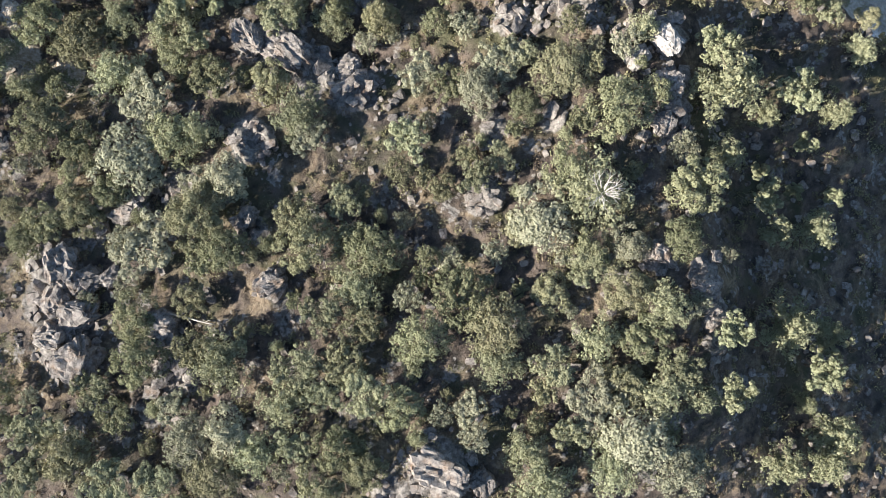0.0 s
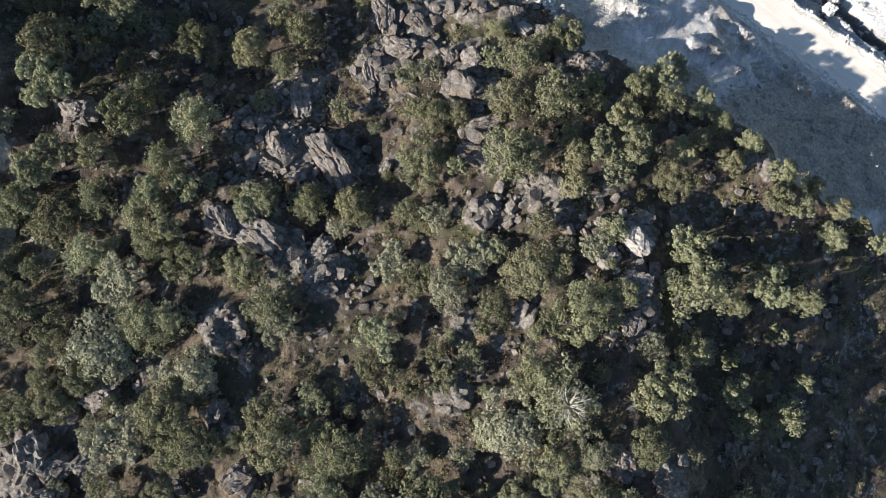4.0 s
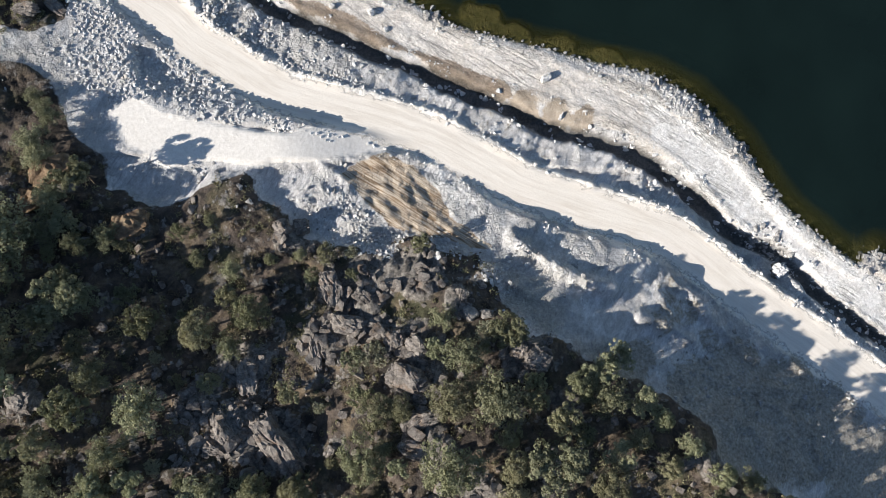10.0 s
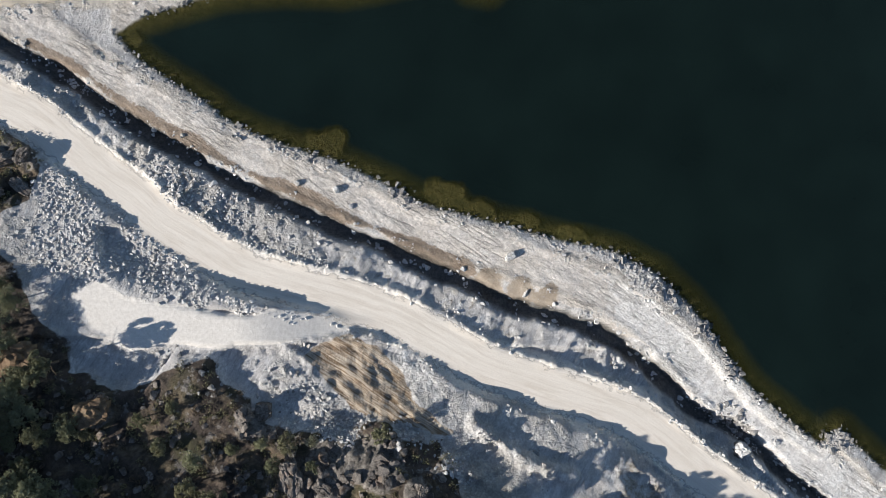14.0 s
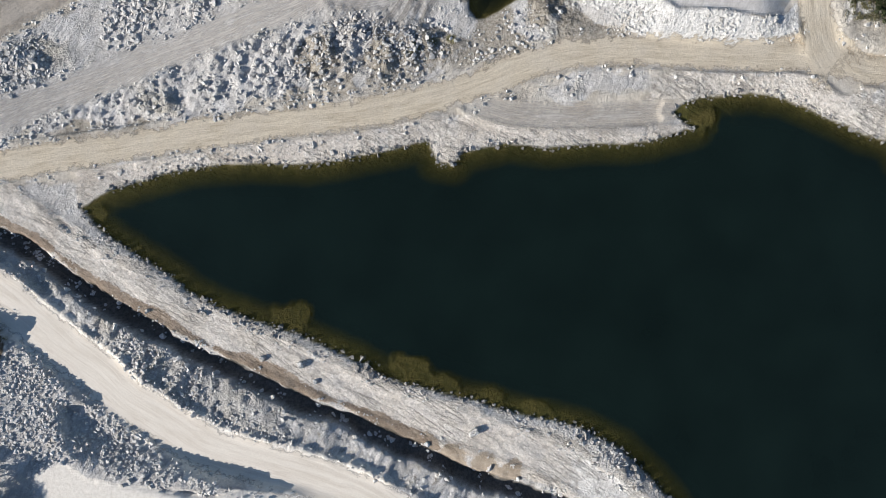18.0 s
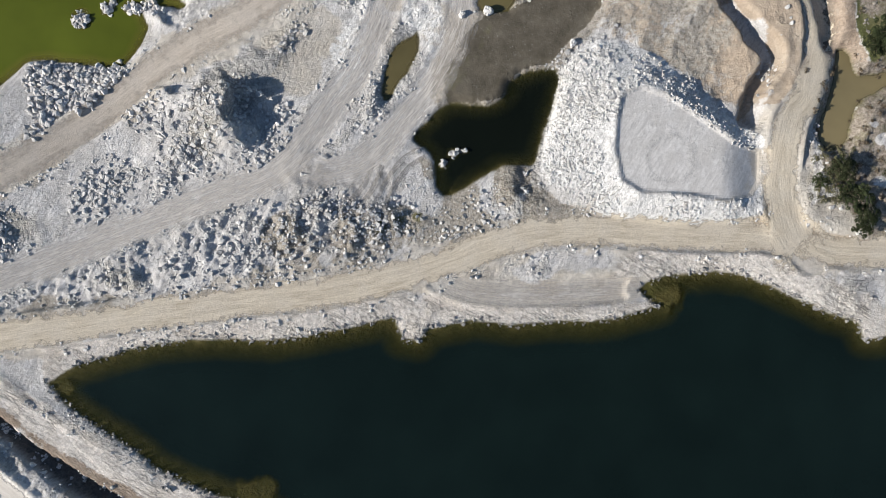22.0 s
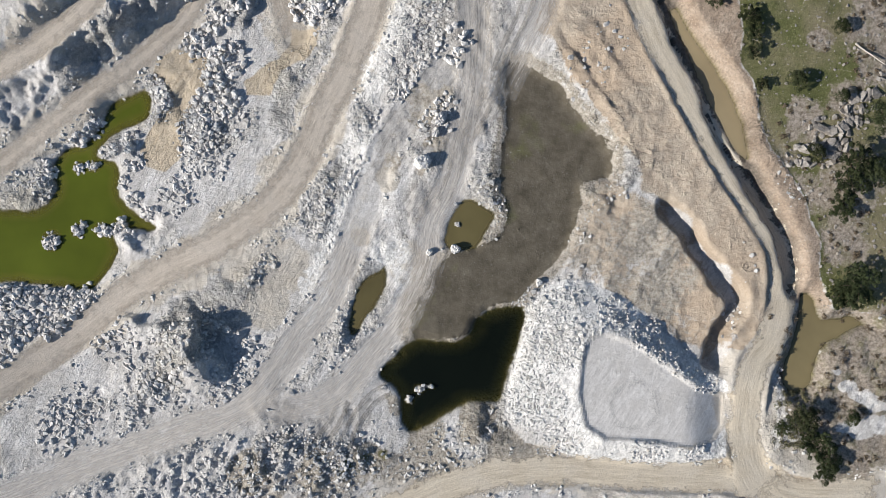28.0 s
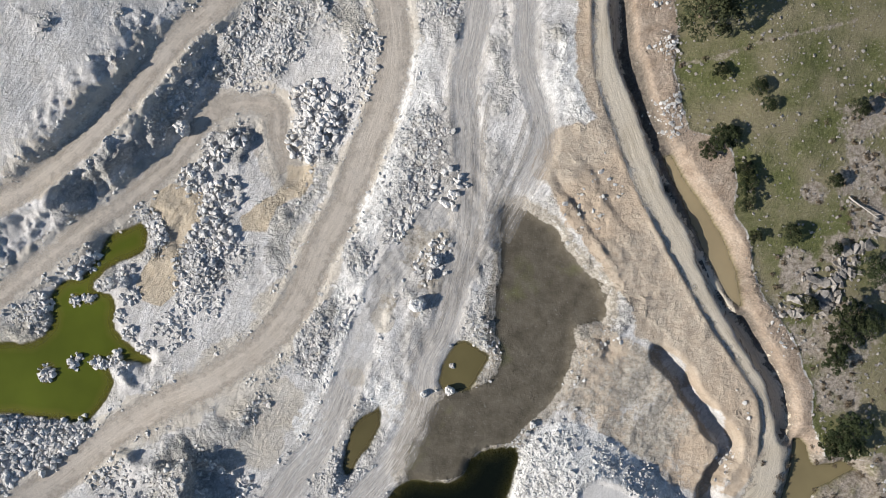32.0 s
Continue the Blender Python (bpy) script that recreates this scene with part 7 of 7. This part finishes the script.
rubble("rubble", p_yard + p_mid + p_west + p_rim, 0.36, 4.0, MARBLE, "smaller white stones between the piled blocks", 10)
rubble("rubble", z_small, 0.30, 5.0, MARBLE, "small broken white stones strewn over the yard", 1)
rubble("rubble", z_gravel, 0.24, 15.0, MARBLE, "even pile of crushed white gravel in the yard", 13)
rubble("rubble", z_heap, 0.32, 4.0, MARBLE, "white rubble on the flanks of the heap", 2)
rubble("rubble", z_south, 0.24, 2.2, MARBLE, "grey-white rubble between track and road", 3)
rubble("rubble", z_north, 0.25, 1.6, MARBLE, "grey-white rubble above the lake road", 4)
rubble("rubble", z_dump, 0.16, 15.0, MARBLE, "crushed white rock on the dump's flanks", 5)
rubble("rubble", z_scree, 0.23, 9.0, MARBLE, "blue-grey scree between road and pad", 6)
rubble("rubble", z_slope, 0.28, 0.8, GREY_STONE, "broken white rock on the cut slope", 7)
rubble("rubble", z_shore, 0.34, 3.0, GREY_STONE, "grey-white stones along the lake shore", 8, False)
rubble("hill_stones", s_hill, 0.55, 0.9, GRANITE, "grey stones between the trees", 9)


def undergrowth(name, count, area, material, size, label, seed, wanted):
    """Low growth over the ground where it belongs: loose tufts of blades."""
    rs = np.random.RandomState(seed)
    verts, faces, total = [], [], 0
    x0, x1, y0, y1 = area
    while count > 0:
        x, y = rs.uniform(x0, x1), rs.uniform(y0, y1)
        j, i = np.searchsorted(YS, y), np.searchsorted(XS, x)
        if rs.rand() > wanted(j, i, x, y):
            count -= 0.2
            continue
        r = size * rs.uniform(0.5, 1.5)
        turn = rs.uniform(0, 6.283)
        clumps = [(x + r * 0.55 * math.cos(turn + 2.1 * k), y + r * 0.55 * math.sin(turn + 2.1 * k), land(x, y) + r * 0.12, r * 0.62) for k in range(3)]
        v, f = leaves(clumps, 54, 0.15, rs.randint(1 << 30))
        verts.append(v)
        faces.append(f + total)
        total += len(v)
        count -= 1
    ob = new(name, mesh_of(name, np.vstack(verts), np.vstack(faces), material, False))
    return tagged(ob, label, "undergrowth", kind="stuff")


undergrowth("shrubs", 2900, (-88, 100, -60, 100), SCRUB_LEAF, 0.8, "low green shrubs covering the hill between the trees", 1, lambda j, i, x, y: SOFT["forest"][j, i] * (1 - SOFT["rock"][j, i]))
undergrowth("dry_shrubs", 1500, (-88, 100, -60, 100), DRY_LEAF, 0.7, "dry brown undergrowth on the hill", 2, lambda j, i, x, y: SOFT["forest"][j, i] * (1 - SOFT["rock"][j, i]))

pile(ISLES, 0.5, "white boulders rising out of the green pond", 1.1)
pile(DARK_ISLES, 0.5, "white stones rising out of the dark pond", 0.9)
for bx, by, br in lone + bermstones + damp_stones:
    ob = new("boulder", chance.choice(PALE_STONES))
    ob.matrix_basis = pose(bx, by, land(bx, by) + br * 0.35, 0, chance.uniform(-12, 12), chance.uniform(0, 360)) @ Matrix.Diagonal((br * 1.1, br * 1.1, br * 1.2, 1))
    tagged(ob, "single large white block lying on the quarry ground", "boulder", "loose blocks in the quarry")


def log(line, thick, label):
    """A fallen trunk with a few broken branches."""
    (ax, ay), (bx, by) = line
    length = math.hypot(bx - ax, by - ay)
    root = new("fallen_log")
    verts, faces = tube([(0.05 * math.sin(k), 0.04 * math.cos(2 * k), length * k / 6) for k in range(7)], [thick * (1 - 0.1 * k) for k in range(7)], 8)
    part("trunk", mesh_of("trunk", verts, faces, DEAD_WOOD), root)
    for k in range(4):
        verts, faces = tube([(0, 0, 0), (0.2, 0.5, 0.5), (0.2, 1.0, 1.2)], [thick * 0.4, thick * 0.25, 0.02], 5)
        branch = part("branch", mesh_of("branch", verts, faces, DEAD_WOOD), root)
        branch.matrix_basis = pose(0, 0, length * (0.3 + 0.17 * k), 0, 0, 140 * k)
    root.matrix_basis = pose(ax, ay, max(land(ax, ay), land(bx, by)) + thick, 0, 88, math.degrees(math.atan2(by - ay, bx - ax)))
    return tagged(root, label, "log")


log(LOG_HILL, 0.22, "bleached fallen trunk lying across grey rocks")
log(LOG_FIELD, 0.2, "bleached fallen trunk on the bare pasture")
rubble("pasture_rocks", z_crag, 0.55, 3.2, LIME_ROCK, "outcrop of grey rocks on the pasture", 12)


def strewn(name, count, size, material, label, seed, area, wanted):
    """Loose stones over the ground where it is rugged."""
    rs = np.random.RandomState(seed)
    zones = []
    while len(zones) < count:
        x, y = rs.uniform(area[0], area[1]), rs.uniform(area[2], area[3])
        if rs.rand() < wanted(np.searchsorted(YS, y), np.searchsorted(XS, x)):
            zones.append((x, y, 1.0))
    return rubble(name, zones, size, 1.0, material, label, seed)


PATCHY = step(-0.1, 0.3, fractal(GX, GY, 13.0, 4, 77))
strewn("loose_stones", 13000, 0.18, MARBLE, "loose white stones over the quarry", 21, (-80, 130, 60, 325), lambda j, i: PATCHY[j, i] * SOFT["rugged"][j, i] ** 2 * (1 - 0.8 * SOFT["white"][j, i]) * (1 - SOFT["algae"][j, i]) * (1 - SOFT["even"][j, i]))
strewn("loose_stones", 1800, 0.3, MARBLE, "larger loose white stones over the quarry", 22, (-80, 130, 60, 325), lambda j, i: PATCHY[j, i] * SOFT["rugged"][j, i] * (1 - SOFT["algae"][j, i]) * (1 - SOFT["even"][j, i]))
strewn("hill_stones", 2600, 0.45, GRANITE, "grey stones on the forest floor", 23, (-86, 90, -55, 92), lambda j, i: SOFT["forest"][j, i] * (0.3 + 0.7 * SOFT["rock"][j, i]))
strewn("hill_blocks", 700, 0.75, GRANITE, "weathered blocks tumbled between outcrops", 26, (-70, 60, -45, 90), lambda j, i: SOFT["forest"][j, i] * SOFT["rock"][j, i])
strewn("pasture_stones", 1300, 0.17, LIME_ROCK, "small pale stones in the grass", 24, (78, 128, 228, 325), lambda j, i: SOFT["grass"][j, i])


def verge_zones(line, half, gap, seed):
    """Round zones along both edges of a road, where stones pushed aside lie."""
    rnd = random.Random(seed)
    path = smooth_line(flat(line), gap)
    way = np.gradient(path, axis=0)
    way /= np.linalg.norm(way, axis=1)[:, None]
    made = []
    for (px, py), (wx, wy) in zip(path, way):
        for hand in (-1, 1):
            if rnd.random() < 0.7:
                off = hand * (half + rnd.uniform(0.6, 2.2))
                made.append((px - wy * off, py + wx * off, rnd.uniform(0.6, 1.5)))
    return made


edge_zones = []
for k, (line, half) in enumerate(((ROAD_NORTH, 3.0), (ROAD_QUARRY, 3.0), (TRACK_LOW, 2.6), (ROAD_BENCH, 2.3), (TRACK_YARD, 2.3), (ROAD_SOUTH, 4.0))):
    edge_zones += verge_zones(line, half, 2.2, k)
rubble("roadside_stones", edge_zones, 0.2, 5.0, MARBLE, "pale stones pushed to the edges of the roads", 31, False)


def dead_tree(x, y, radius):
    """A bare, bleached tree: a trunk with many crooked branches and twigs."""
    root = new("dead_tree")
    verts, faces = limbs(4.5, radius * 0.9, 77, 9, 0.2)
    part("trunk", mesh_of("trunk", verts, faces, DEAD_WOOD), root)
    rnd = random.Random(5)
    for k in range(26):
        a, z0 = rnd.uniform(0, 6.283), rnd.uniform(2.2, 4.4)
        c, s, d = math.cos(a), math.sin(a), radius * rnd.uniform(0.4, 1.0)
        pts = [(c * d * 0.25, s * d * 0.25, z0), (c * d * 0.6 + rnd.uniform(-0.4, 0.4), s * d * 0.6 + rnd.uniform(-0.4, 0.4), z0 + 0.5), (c * d, s * d, z0 + rnd.uniform(0.4, 1.1))]
        verts, faces = tube(pts, [0.09, 0.06, 0.015], 5)
        branch = part("branch", mesh_of("branch", verts, faces, DEAD_WOOD), root)
        for hand in (-1, 1):
            (mx, my, mz), (ex, ey, ez) = pts[1], pts[2]
            verts, faces = tube([(mx, my, mz), ((mx + ex) / 2 - hand * s * 0.4, (my + ey) / 2 + hand * c * 0.4, mz + 0.3), (ex - hand * s * 0.8, ey + hand * c * 0.8, mz + 0.6)], [0.045, 0.03, 0.01], 4)
            part("twig", mesh_of("twig", verts, faces, DEAD_WOOD), branch)
    root.matrix_basis = pose(x, y, land(x, y)) @ Matrix.Diagonal((1, 1, 1.5, 1))
    return tagged(root, "bare bleached dead tree among green crowns", "tree")


for dx, dy, dr in DEAD:
    dead_tree(dx, dy, dr * 0.9)
RUST_STONES = [crag_mesh(300 + k, RUST_ROCK, (1, 0.8, 0.6)) for k in range(2)]
for bx, by, br in RUSTY + RUSTY_B:
    ob = new("boulder", chance.choice(RUST_STONES))
    ob.matrix_basis = pose(bx, by, land(bx, by) + br * 0.15, 0, 0, 20) @ Matrix.Diagonal((br * 1.2, br, br, 1))
    tagged(ob, "rusty brown slab of rock in the shade", "boulder", "boulders on the hill")

shore_zones = [(x, y, 0.9) for line in (SHORE_SOUTH, SHORE_NORTH) for x, y in smooth_line(line, 1.6)]
rubble("shore_stones", shore_zones, 0.21, 8.0, GREY_STONE, "grey-white stones along the water's edge", 41, False)
ditch_zones = [(x + chance.uniform(-2.5, 2.5), y + chance.uniform(-2.5, 2.5), 1.2) for x, y in smooth_line(DITCH, 2.0)]
rubble("ditch_stones", ditch_zones, 0.3, 3.0, MARBLE, "grey-white stones in the ditch", 42, False)
berm_zones = [(x + chance.uniform(-4, 4), y + chance.uniform(-4, 4), 1.3) for x, y in smooth_line(BERM, 0.7)]
rubble("bank_stones", berm_zones, 0.15, 6.0, MARBLE, "small pale stones over the lake bank", 43, True)
undergrowth("dry_tufts", 420, (80, 126, 200, 322), DRY_LEAF, 0.45, "dry brown tufts on the pasture", 5, lambda j, i, x, y: SOFT["heath"][j, i])
undergrowth("knoll_shrubs", 90, (-76, -58, 123, 141), SCRUB_LEAF, 0.7, "low green shrubs on the rocky knoll", 6, lambda j, i, x, y: SOFT["forest"][j, i])
undergrowth("pool_weeds", 70, (105, 113, 203, 214), SCRUB_LEAF, 0.6, "green weeds at the end of the muddy pool", 7, lambda j, i, x, y: 1.0)
